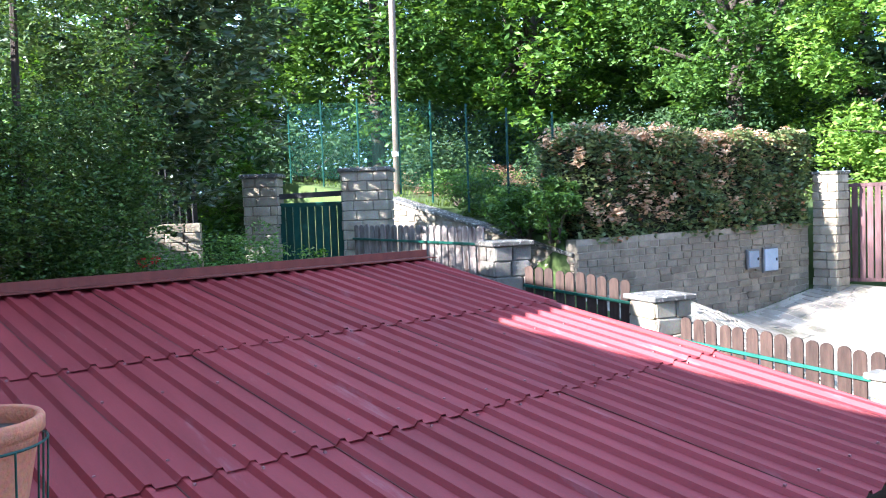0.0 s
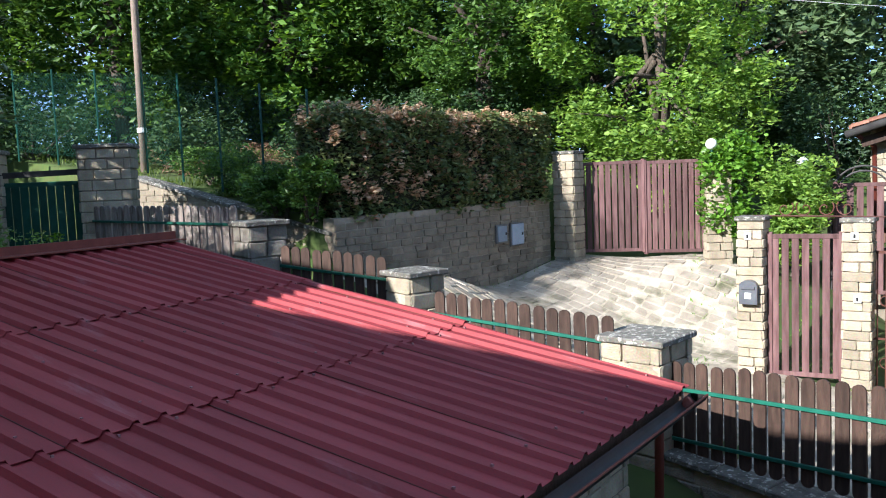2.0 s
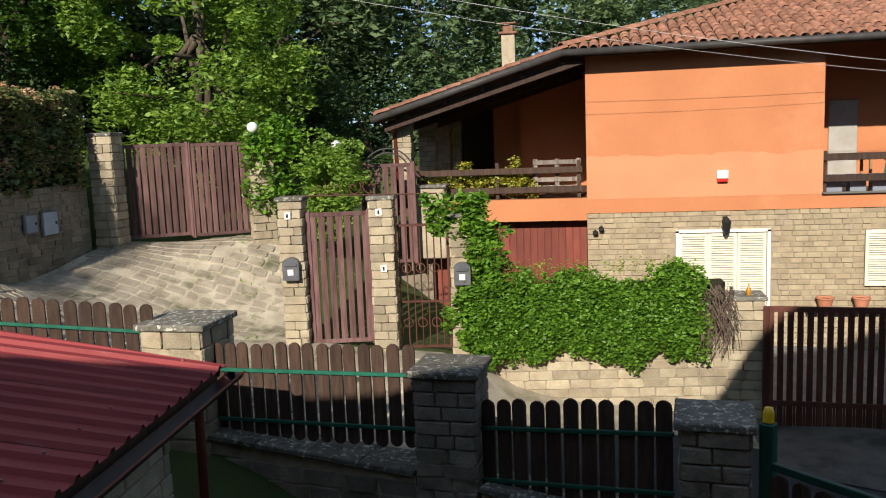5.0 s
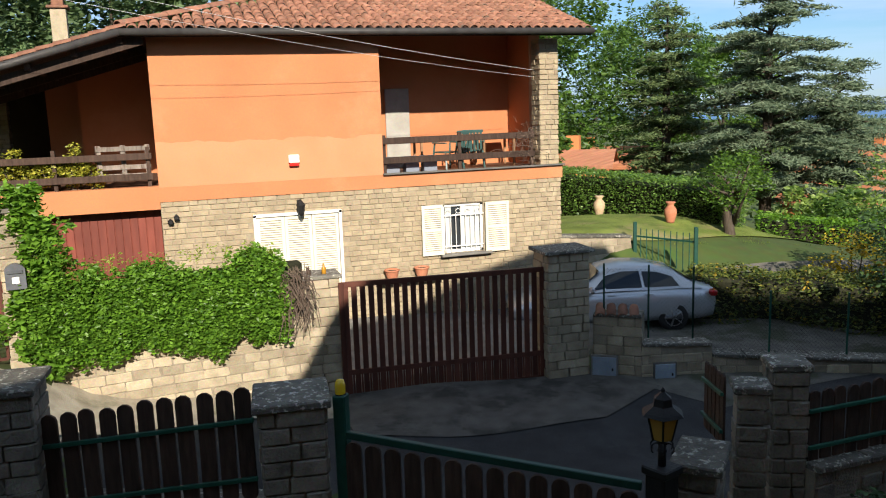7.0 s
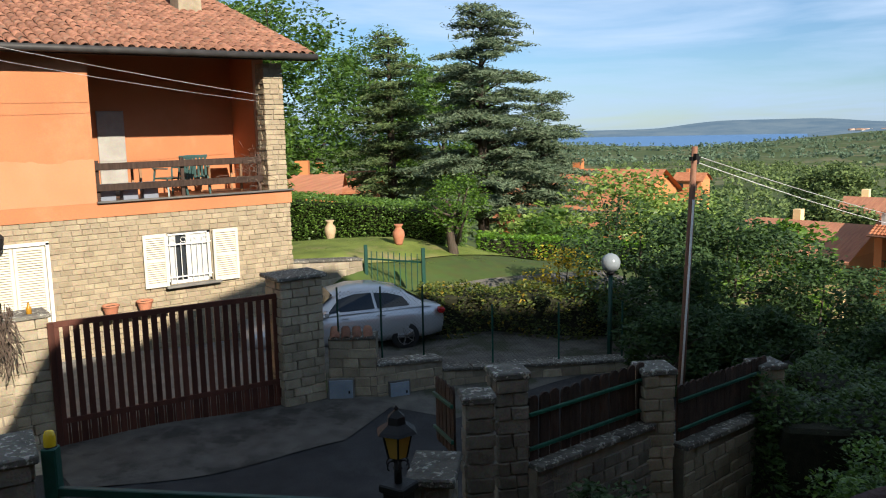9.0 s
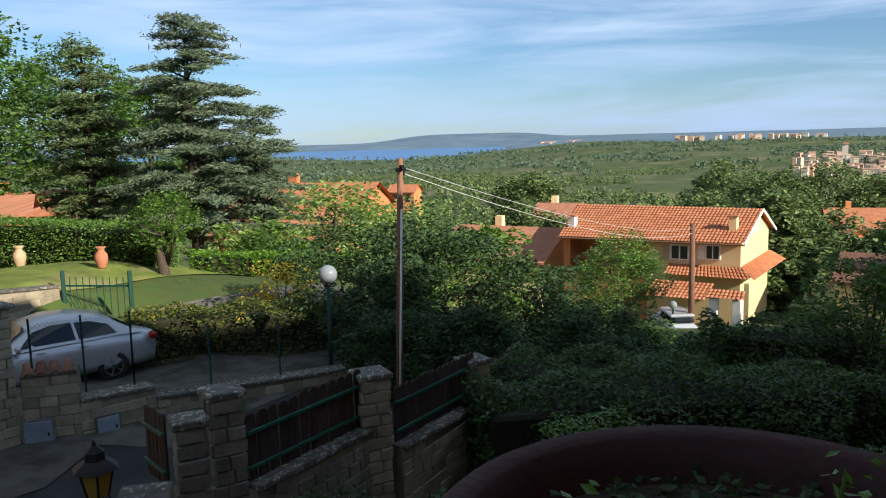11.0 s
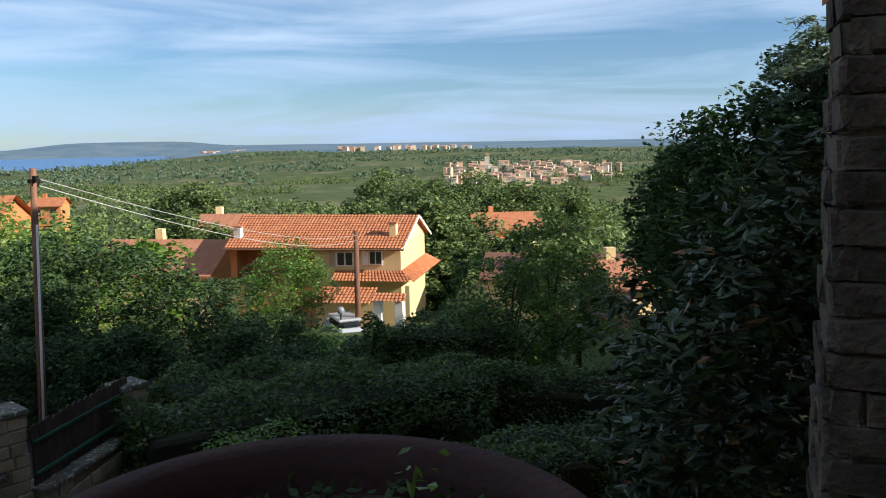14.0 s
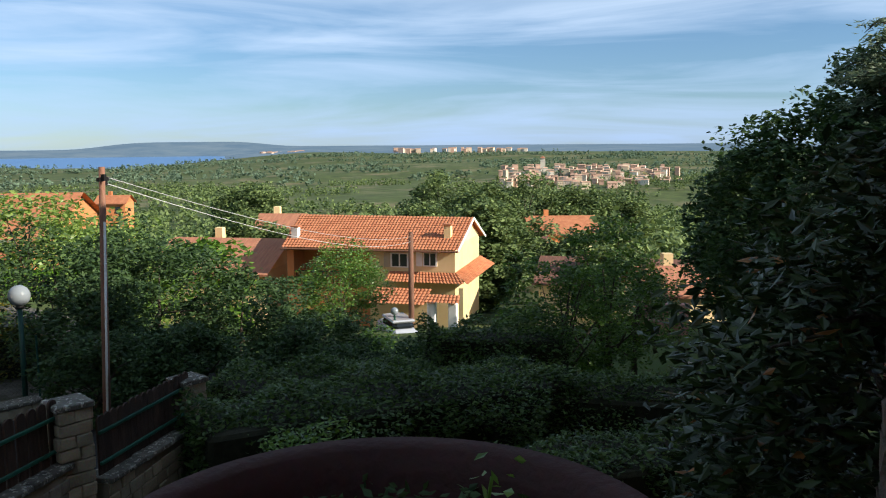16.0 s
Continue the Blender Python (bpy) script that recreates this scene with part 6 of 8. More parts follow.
def cedar(x, y, z, h, r, seed, label, mat=LEAF_CEDAR, droop=0.25, layers=12, lead=0.0, lean=(0.0, 0.0)):
    """A cedar: trunk, long level boughs in separate uneven tiers, each bough a row of flat drooping sprays."""
    rs = np.random.RandomState(seed)
    e = thing("cedar", (x, y, z), label, "conifer", "cedars")
    g = Geo().tube([(x, y, z - 0.3), (x, y, z + h * 0.5), (x + lead, y, z + h)], [0.3, 0.2, 0.03], 9)
    pts = []
    for k in range(layers):
        f = (k + 0.5) / layers
        z0 = z + h * (0.12 + 0.88 * f ** 0.92)
        rr = r * (0.26 + 0.74 * (1 - f) ** 0.8) * rs.uniform(0.75, 1.15)
        for j in range(8 if f < 0.7 else 6):
            a = 2 * math.pi * (j + rs.uniform(-0.45, 0.45)) / 8 + k * 1.3
            L = rr * rs.uniform(0.55, 1.02) + max(0.0, lean[0] * math.cos(a) + lean[1] * math.sin(a)) * (1 - f)
            zz = z0 + rs.normal() * 0.16
            st = Vector((x, y, zz))
            rise = L * rs.uniform(0.02, 0.26)
            axis = [st, st + Vector((L * 0.5 * math.cos(a), L * 0.5 * math.sin(a), rise)), st + Vector((L * math.cos(a), L * math.sin(a), rise - droop * 0.9))]
            g.tube(axis, [0.07 * (1 - f) + 0.02, 0.04, 0.01], 5)
            for q in range(max(3, int(L * 4.6))):
                t = 0.18 + 0.82 * (q + rs.rand()) / max(3, int(L * 4.6))
                c = axis[0].lerp(axis[1], t * 2) if t < 0.5 else axis[1].lerp(axis[2], t * 2 - 1)
                w = rs.normal() * 0.26 * (0.4 + 0.25 * L) * (1.15 - t)
                n = 30
                p = np.array(c) + rs.normal(size=(n, 3)) * (0.24, 0.24, 0.035)
                p[:, 0] -= math.sin(a) * w
                p[:, 1] += math.cos(a) * w
                p[:, 2] += 0.1 - droop * abs(w) * 0.6 - rs.rand(n) ** 2 * droop * 0.6
                pts.append(p)
    pts = np.concatenate(pts)
    part("trunk", g, BARK, e, "", True)
    leaves_ob("needles", pts, 0.3, mat, e, seed, flat=0.4, aspect=0.22)
    return e


cedar(25.3, 30.6, -6.0, 11.4, 5.1, 151, "large blue-green cedar with layered boughs", layers=15, lean=(1.2, -1.0))
cedar(24.5, 37, -6.0, 10.8, 3.3, 152, "slim dark cedar behind the lawn", leaf_material("cedar_dark_needles", (0.05, 0.09, 0.035, 1), (0.14, 0.19, 0.07, 1), 0.6, 0.15))
cedar(28.5, 30.0, -6.0, 7.5, 3.9, 153, "spreading cedar at the slope", layers=9)

# slope below the parking yard
hedge("mixed_hedge", (11.9, 16.9), (15.6, 13.9), -5.0, -5.2, 1.45, 1.6, "loose hedge with yellowing shoots behind the parking yard", leaf_material("leaf_bronze", (0.03, 0.06, 0.013, 1), (0.14, 0.16, 0.03, 1), 0.5, 0.25, (0.42, 0.27, 0.03, 1)), 0.1, 420, 160, 0.3, round_top=0.25)
shrub(16.3, 16.5, -5.2, 0.9, 2.3, "broom bush in yellow bloom", LEAF_YELLOW, 0.1, 30, 90, 161)
# Slope laurels mostly take the dark leaf, the slope's shade put into colour.
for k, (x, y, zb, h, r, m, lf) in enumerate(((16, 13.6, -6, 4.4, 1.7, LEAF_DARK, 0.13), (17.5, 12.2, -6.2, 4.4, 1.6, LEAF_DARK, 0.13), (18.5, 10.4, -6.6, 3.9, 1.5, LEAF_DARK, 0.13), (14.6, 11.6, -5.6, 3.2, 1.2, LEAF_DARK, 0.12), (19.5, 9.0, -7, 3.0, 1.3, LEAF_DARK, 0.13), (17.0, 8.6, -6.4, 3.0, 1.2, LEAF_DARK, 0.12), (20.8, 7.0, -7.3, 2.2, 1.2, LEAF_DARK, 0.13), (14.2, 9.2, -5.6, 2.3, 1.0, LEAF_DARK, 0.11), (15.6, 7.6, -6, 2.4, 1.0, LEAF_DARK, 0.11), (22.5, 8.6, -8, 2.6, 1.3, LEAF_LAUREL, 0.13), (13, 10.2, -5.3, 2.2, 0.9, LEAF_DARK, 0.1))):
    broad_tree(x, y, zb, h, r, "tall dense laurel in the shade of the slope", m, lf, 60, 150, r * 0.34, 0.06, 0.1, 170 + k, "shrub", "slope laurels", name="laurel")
for k, (x, y, zb, h, r, m) in enumerate(((25.2, 22.5, -8, 6.5, 2.6, LEAF_FIG), (23.5, 18.5, -8, 5.4, 2.0, LEAF_FIG), (28, 20.5, -9, 6.2, 2.4, LEAF_FIG), (29.5, 24.5, -9, 6, 2.4, LEAF_FIG), (22.2, 23.5, -7.5, 4.6, 1.8, LEAF_FIG), (24.5, 15.2, -8.2, 5.4, 1.7, LEAF_OAK), (20.5, 21.2, -6.5, 3.4, 1.3, LEAF))):
    broad_tree(x, y, zb, h, r, "sunlit fig tree with broad pale leaves", m, 0.24, 60, 70, r * 0.33, 0.1, 0.25, 190 + k, group="fig trees", name="fig_tree")
e = broad_tree(31.9, 13.2, -9.4, 5.3, 1.75, "round clipped tree on many thin stems", LEAF_LAUREL, 0.12, 90, 170, 0.55, 0.07, 0.3, 200)
part("stem", Geo().tube([(31.8, 13.1, -9.4), (31.2, 12.9, -6)], [0.05, 0.03], 5).tube([(32, 13.3, -9.4), (32.6, 13.6, -6)], [0.05, 0.03], 5).tube([(31.9, 13.2, -9.4), (31.6, 13.9, -6)], [0.05, 0.03], 5), BARK, e)
# the garden hedges under the terrace
hedge("garden_hedge", (9.4, 6.4), (14.8, 2.7), -4.6, -5.2, 1.5, 1.9, "broad dark evergreen hedge under the terrace", LEAF_HEDGE, 0.085, 800, 210, 0.42, round_top=0.3)
hedge("garden_hedge", (14.5, 3.0), (15.2, -1.4), -5.2, -5.4, 1.3, 1.6, "broad dark evergreen hedge under the terrace", LEAF_HEDGE, 0.085, 700, 218, 0.4, round_top=0.3)
hedge("garden_hedge", (12.0, 7.4), (17.5, 4.4), -5.2, -6.2, 1.75, 1.4, "tall dark evergreen hedge crossing the garden", LEAF_HEDGE, 0.09, 620, 211, 0.4, round_top=0.3)
hedge("garden_hedge", (17.0, 5.4), (18.9, 3.0), -6.3, -6.7, 2.8, 1.3, "tall leafy hedge before the lower lawn", LEAF_HEDGE, 0.1, 500, 217, 0.4, round_top=0.3)
hedge("garden_hedge", (8.3, 4.6), (13.5, -1.6), -4.6, -5.2, 1.25, 1.7, "broad dark evergreen hedge under the terrace", LEAF_HEDGE, 0.085, 700, 212, 0.4, round_top=0.3)
shrub(8.9, 4.4, -4.4, 0.8, 1.3, "dark round bush at the fence end", LEAF_LAUREL, 0.07, 30, 220, 213, group="terrace bushes")
shrub(7.6, 3.6, -4.3, 0.9, 0.95, "dark round bush below the terrace", LEAF_DARK, 0.07, 30, 220, 214, group="terrace bushes")
shrub(5.75, 5.5, -4.1, 0.5, 1.25, "small dark bush before the fence wall", LEAF_DARK, 0.06, 26, 150, 215, group="terrace bushes")
shrub(6.9, 4.9, -4.0, 0.45, 0.7, "small dark bush before the fence wall", LEAF_DARK, 0.06, 20, 120, 216, group="terrace bushes")
for k, (x, y, h, r) in enumerate(((20.0, 3.0, 4.6, 1.35), (21.2, 2.0, 4.9, 1.3), (24.5, 1.4, 3.8, 1.3))):
    broad_tree(x, y, -6.9, h, r, "small garden fruit tree with a forked trunk", LEAF, 0.11, 60, 120, 0.42, 0.09, 0.22, 220 + k, group="fruit trees", name="fruit_tree")
# Trees at x 14.5, 19 and 24 are unseen, added to shade the garden.
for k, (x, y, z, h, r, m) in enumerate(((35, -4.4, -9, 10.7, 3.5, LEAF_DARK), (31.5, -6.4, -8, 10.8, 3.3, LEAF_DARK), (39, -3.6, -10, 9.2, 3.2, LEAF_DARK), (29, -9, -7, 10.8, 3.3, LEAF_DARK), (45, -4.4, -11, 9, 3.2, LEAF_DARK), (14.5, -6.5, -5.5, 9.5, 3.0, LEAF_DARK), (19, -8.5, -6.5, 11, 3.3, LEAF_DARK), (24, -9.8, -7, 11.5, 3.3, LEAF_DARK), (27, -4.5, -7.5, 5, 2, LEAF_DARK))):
    broad_tree(x, y, z, h, r, "tall dark tree standing in shade, three added unseen to shade the garden", m, 0.3, 130, 130, r * 0.27, 0.25, 0.12, 230 + k, group="shaded trees")
cedar(30.2, -6.0, -7, 10.6, 3.4, 236, "dark conifer with drooping boughs", LEAF_CEDAR, 0.4)
# near magnolia at the terrace
rs = np.random.RandomState(240)
e = thing("magnolia", (5.4, -0.4, -4.2), "magnolia close to the terrace with long glossy leaves, some browned", "tree")
n = 240
cen = np.stack([rs.uniform(4.5, 6.3, n), np.zeros(n), rs.uniform(-2.5, 0.12, n)], -1)
lim = 0.8 - 0.85 * np.clip((cen[:, 2] + 0.95) / 1.0, 0, 1) - 0.2 * np.clip((-1.3 - cen[:, 2]) / 1.0, 0, 1)
cen[:, 1] = lim - rs.rand(n) ** 0.8 * 1.9
leaves_ob("leaves", clumped(rs, cen, np.full((n, 1), 0.24), 64), 0.115, LEAF_MAGNOLIA, e, 241, aspect=0.38)
leaves_ob("browned_leaves", clumped(rs, cen[:60], np.full((60, 1), 0.24), 3), 0.115, leaf_material("leaf_brown", (0.18, 0.08, 0.03, 1), (0.35, 0.18, 0.07, 1), 0.35, 0.15), e, 242, aspect=0.36)
g = Geo().tube([(5.5, -0.5, -4.2), (5.5, -0.5, -1), (5.4, -0.4, 0.8)], [0.12, 0.09, 0.03], 8)
for c in cen[:30]:
    g.tube([(5.5, -0.5, min(c[2] - 0.3, 0.3)), tuple((np.array((5.5, -0.5, c[2])) + c) / 2), tuple(c)], [0.03, 0.02, 0.008], 5)
part("trunk", g, BARK, e, "", True)

# ---------------------------------------------------------------- things by the lane
# drive gate with its flashing light
dg = thing("picket_gate", (2.6, 6.3, -3.3), "dark picket drive gate with a green top rail in shade", "gate")
P, Q = Vector((1.74, 6.86, -2.26)), Vector((3.5, 5.55, -2.42))
part("post", Geo().box((1.72, 6.9, -3.1), (0.1, 0.1, 2.3), -35, 0.01), DARKGREEN, dg, "dark green steel gate post")
part("rail", Geo().beam(P, Q, 0.05, 0.06, 0.006), DARKGREEN, dg)
part("rail", Geo().beam(P + Vector((0, 0, -1.1)), Q + Vector((0, 0, -1.1)), 0.05, 0.06, 0.006), DARKGREEN, dg)
me = picket_mesh(0.125, 1.25, 0.025, DARKWOOD)
for k in range(14):
    c = P + (Q - P) * ((k + 0.5) / 14)
    piece("picket", me, Matrix.Translation((c.x - 0.03, c.y - 0.04, c.z - 1.28)) @ Matrix.Rotation(math.atan2(Q.y - P.y, Q.x - P.x), 4, "Z"), dg)
fl = thing("warning_light", (1.72, 6.9, -1.95), "small yellow flashing light on a green post", "lamp")
part("lens", Geo().lathe((1.72, 6.9, -1.95), [(0.04, 0), (0.042, 0.07), (0.03, 0.11), (0.0, 0.12)], 12), plain("amber_lens", (0.75, 0.5, 0.02, 1), 0.2), fl, "", True)
part("foot", Geo().lathe((1.72, 6.9, -1.97), [(0.045, 0), (0.045, 0.025), (0.0, 0.03)], 12), BLACKMETAL, fl)

# lantern on its pedestal
ln = thing("garden_lantern", (3.57, 5.42, -2.9), "black iron garden lantern with amber panes", "lamp")
X, Y = 3.57, 5.42
part("pedestal", Geo().box((X, Y, -2.75), (0.16, 0.16, 0.95), 20, 0.01).box((X, Y, -2.26), (0.2, 0.2, 0.06), 20, 0.01), BLACKMETAL, ln)
part("stem", Geo().tube([(X, Y, -2.26), (X, Y, -2.05)], 0.028, 8), BLACKMETAL, ln, "", True)
part("roof", Geo().lathe((X, Y, -1.87), [(0.15, 0.0), (0.13, 0.02), (0.07, 0.06), (0.062, 0.11), (0.03, 0.135), (0.012, 0.15), (0.016, 0.165), (0.0, 0.185)], 6), BLACKMETAL, ln)
AMBER = plain("amber_glass", (0.42, 0.25, 0.05, 1), 0.35)
for k in range(6):
    a, b = math.pi / 3 * k, math.pi / 3 * (k + 1)
    p = [Vector((X + r_ * math.cos(t_), Y + r_ * math.sin(t_), z_)) for r_, t_, z_ in ((0.07, a, -2.04), (0.07, b, -2.04), (0.11, b, -1.87), (0.11, a, -1.87))]
    part("pane", Geo().add([tuple(q) for q in p], [(0, 1, 2, 3)]), AMBER, ln, "amber glass pane")
    part("bar", Geo().tube([p[0], p[3]], 0.008, 5), BLACKMETAL, ln)
    sx, sy = math.cos(a), math.sin(a)
    part("scroll", Geo().tube([(X + sx * (0.05 + 0.035 * math.cos(t_)), Y + sy * (0.05 + 0.035 * math.cos(t_)), -2.1 + 0.035 * math.sin(t_)) for t_ in np.linspace(-1, 4.2, 9)], 0.006, 4), BLACKMETAL, ln)

# potted plants at the terrace
def clay_pot(x, y, z, r, h, label, mat, name="flower_pot", n=40):
    e = thing(name, (x, y, z), label, "pot")
    part("body", Geo().lathe((x, y, z), [(0.0, 0.0), (r * 0.6, 0.0), (r * 0.72, h * 0.3), (r * 0.9, h * 0.8), (r * 0.92, h * 0.84), (r, h * 0.86), (r * 1.01, h * 0.97), (r * 0.97, h), (r * 0.88, h * 0.985), (r * 0.84, h * 0.9), (r * 0.8, h * 0.78)], n), mat, e, "", True)
    part("earth", Geo().lathe((x, y, z), [(r * 0.83, h * 0.84), (r * 0.5, h * 0.87), (0.0, h * 0.88)], n), SOIL, e, "", True)
    return e


POT0X, POT0Y = -2.32, 0.88
PX, PY = 1.665, 1.115
pot = clay_pot(PX, PY, -0.82, 0.37, 0.47, "large dark terracotta pot with low green plants", OLDTERRA, n=64)
rs = np.random.RandomState(301)
n = 240
a, r = rs.uniform(0, 2 * math.pi, n), 0.29 * np.sqrt(rs.rand(n))
cen = np.stack([PX + r * np.cos(a), PY + r * np.sin(a), np.full(n, -0.405)], -1)
leaves_ob("low_planting", clumped(rs, cen, np.full((n, 1), 0.022), 6), 0.022, LEAF_DARK, pot, 302)
g = Geo()
for k in range(7):
    p = Vector(cen[k])
    q = p + Vector((rs.uniform(-0.04, 0.04), rs.uniform(-0.04, 0.04), 0.09))
    g.tube([p, q], 0.0025, 4)
    leaves_ob("sprig", np.array(q) + rs.normal(size=(10, 3)) * 0.014, 0.024, LEAF_LAUREL, pot, 310 + k)
part("stalks", g, LEAF, pot)
pot0 = clay_pot(POT0X, POT0Y, -0.66, 0.17, 0.31, "terracotta pot of dry soil in a green wire stand", TERRACOTTA)
st = thing("wire_stand", (POT0X, POT0Y, -1.5), "green wire plant stand holding a pot", "plant stand")
for k in range(14):
    a = k * 2 * math.pi / 14
    part("wire", Geo().tube([(POT0X + 0.14 * math.cos(a), POT0Y + 0.14 * math.sin(a), -1.0), (POT0X + 0.175 * math.cos(a), POT0Y + 0.175 * math.sin(a), -0.42)], 0.003, 4), DARKGREEN, st)
for rr, z in ((0.115, -1.0), (0.175, -0.75), (0.175, -0.42)):
    part("ring", Geo().tube([(POT0X + rr * math.cos(a), POT0Y + rr * math.sin(a), z) for a in np.linspace(0, 2 * math.pi, 24)], 0.004, 4, False), DARKGREEN, st)
for k in range(3):
    a = k * 2.09
    part("leg", Geo().tube([(POT0X + 0.14 * math.cos(a), POT0Y + 0.14 * math.sin(a), -1.0), (POT0X + 0.2 * math.cos(a), POT0Y + 0.2 * math.sin(a), -1.5)], 0.005, 4), DARKGREEN, st)
# pots on the villa's shelf
for x in (5.1, 5.78):
    clay_pot(x, FY - 0.14, -3.505, 0.17, 0.24, "bulging terracotta pot on the stone shelf", TERRACOTTA, n=20)
for x, m_, h in ((2.72, DARKWOOD, 0.16), (2.98, plain("amber_bottle", (0.4, 0.2, 0.02, 1), 0.2), 0.2)):
    b = thing("bottle", (x, 14.5, -2.53), "small bottle forgotten on the stone pillar cap", "bottle")
    part("body", Geo().lathe((x, 14.5, -2.535), [(0, 0), (0.04, 0), (0.04, h * 0.6), (0.016, h * 0.8), (0.016, h), (0, h)], 10), m_, b, "", True)

# ---------------------------------------------------------------- loggia and porch furniture
CHAIRGREEN = plain("green_plastic", (0.045, 0.1, 0.095, 1), 0.4)


def garden_chair(x, y, z, rz, label):
    e = thing("garden_chair", (x, y, z), label, "chair", "garden chairs")
    m = Matrix.Translation((x, y, z)) @ Matrix.Rotation(radians(rz), 4, "Z")
    part("seat", Geo().box((0, 0, 0.4), (0.48, 0.46, 0.035), 0, 0.01, m), CHAIRGREEN, e)
    for k in range(6):
        part("back_slat", Geo().box((-0.19 + 0.076 * k, 0.27, 0.7), (0.05, 0.025, 0.6), 0, 0.006, m @ Matrix.Rotation(radians(-14), 4, "X") @ Matrix.Translation((0, 0.14, 0.0))), CHAIRGREEN, e)
    part("back_top", Geo().box((0, 0.27, 1.0), (0.48, 0.03, 0.07), 0, 0.01, m @ Matrix.Rotation(radians(-14), 4, "X") @ Matrix.Translation((0, 0.14, 0.0))), CHAIRGREEN, e)
    for sx in (-1, 1):
        part("armrest", Geo().box((sx * 0.26, 0.02, 0.62), (0.05, 0.5, 0.03), 0, 0.008, m), CHAIRGREEN, e)
        for sy in (-1, 1):
            part("leg", Geo().beam(tuple(m @ Vector((sx * 0.23, sy * 0.2, 0.6 if sy < 0 else 0.4))), tuple(m @ Vector((sx * 0.27, sy * 0.27, 0.0))), 0.035, 0.035), CHAIRGREEN, e)
    return e


garden_chair(6.95, 19.5, -1.26, 200, "dark green plastic reclining garden chair")
garden_chair(7.65, 19.7, -1.26, 160, "dark green plastic garden chair at the table")
TEAK = material("teak", (0.22, 0.12, 0.06, 1), (0.32, 0.18, 0.09, 1), 6, 0.6, 0.2, 50)


def garden_table(x, y, z, w, d, h, label):
    e = thing("garden_table", (x, y, z), label, "table", "garden tables")
    for k in range(6):
        part("board", Geo().box((x, y - d / 2 + d * (k + 0.5) / 6, z + h), (w, d / 6 - 0.012, 0.03), 0, 0.005), TEAK, e)
    for sx in (-1, 1):
        for sy in (-1, 1):
            part("leg", Geo().box((x + sx * (w / 2 - 0.06), y + sy * (d / 2 - 0.06), z + h / 2 - 0.01), (0.05, 0.05, h - 0.03)), TEAK, e)
    return e


garden_table(5.75, 19.4, -1.26, 1.0, 0.7, 0.72, "slatted teak table in the loggia")
garden_table(8.3, 19.9, -1.26, 0.9, 0.7, 0.74, "slatted teak table beside folding chairs")
PLANTER = plain("grey_plastic", (0.17, 0.2, 0.25, 1), 0.5)
for k, x in enumerate((5.35, 5.8, 6.22)):
    e = thing("planter", (x, FY + 0.45, -1.26), "grey plastic planter box behind the railing", "planter", "grey planters")
    part("body", Geo().prism([(x - 0.15, FY + 0.32), (x + 0.15, FY + 0.32), (x + 0.15, FY + 0.58), (x - 0.15, FY + 0.58)], -1.26, -0.9), PLANTER, e)
    part("rim", Geo().box((x, FY + 0.45, -0.89), (0.35, 0.31, 0.04), 0, 0.006), PLANTER, e)
rs = np.random.RandomState(320)
e = thing("bare_creeper", (8.5, FY + 0.1, -0.9), "tangle of bare dry twigs on the railing", "creeper")
g = Geo()
for k in range(110):
    p = Vector((8.45 + rs.normal() * 0.22, FY + 0.05 + rs.normal() * 0.06, -0.72 + rs.normal() * 0.2))
    d = Vector(rs.normal(size=3)) * 0.16
    g.tube([p, p + d * 0.6 + Vector((0, 0, 0.03)), p + d], 0.004, 3)
part("twig_tangle", g, bpy.data.materials["dry_stems"], e)
for k in range(9):
    x = -2.9 + 0.36 * k
    if x > -0.8 and k > 6:
        continue
    shrub(x, FY + 0.3, -1.15, 0.22, 0.5 + 0.16 * (k % 3), "potted succulent with yellow-green leaves on the porch", leaf_material("leaf_lime", (0.13, 0.17, 0.02, 1), (0.5, 0.47, 0.07, 1), 0.4, 0.3) if k == 0 else bpy.data.materials["leaf_lime"], 0.075, 18, 45, 330 + k, "porch_plant", "porch plants", cr=0.13)
for k in range(2):
    e = thing("wooden_pallet", (-0.1, FY + 0.3, -1.15), "pale wooden pallet leaning at the railing", "pallet", "pallets") if k == 0 else e
    for z in (-0.42, -0.58) if k == 0 else (-0.78, -0.95):
        part("board", Geo().box((-0.15, FY + 0.16, z), (1.0, 0.02, 0.09)), GREYWOOD, e)
for x in (-0.6, -0.15, 0.3):
    part("block", Geo().box((x, FY + 0.2, -0.68), (0.09, 0.06, 0.66)), GREYWOOD, e)
pa = thing("planter_pier", (-3.0, 17.9, -2.4), "stone pier with a potted plant by the porch", "pier")
part("pier", Geo().box((-2.85, FY - 0.1, -1.6), (0.75, 0.5, 1.5), 0, 0.02), STONE, pa)
part("slab", Geo().box((-2.85, FY - 0.1, -0.83), (0.85, 0.6, 0.06), 0, 0.012), CAPSTONE, pa)
# arch over the garden gate
ar = thing("iron_arch", (-2.7, 17.5, -0.6), "grey iron arch over the garden gate", "arch")
for rr in (0.52, 0.43):
    part("hoop", Geo().tube([(-3.56 + rr * math.cos(a), 17.5 + 0.1 * math.cos(a), -0.52 + rr * math.sin(a)) for a in np.linspace(0, math.pi, 20)], 0.018, 6), GUTTER, ar)
for s in (-1, 1):
    part("upright", Geo().tube([(-3.56 + s * 0.52, 17.5 + s * 0.1, -2.3), (-3.56 + s * 0.52, 17.5 + s * 0.1, -0.52)], 0.02, 6), GUTTER, ar)

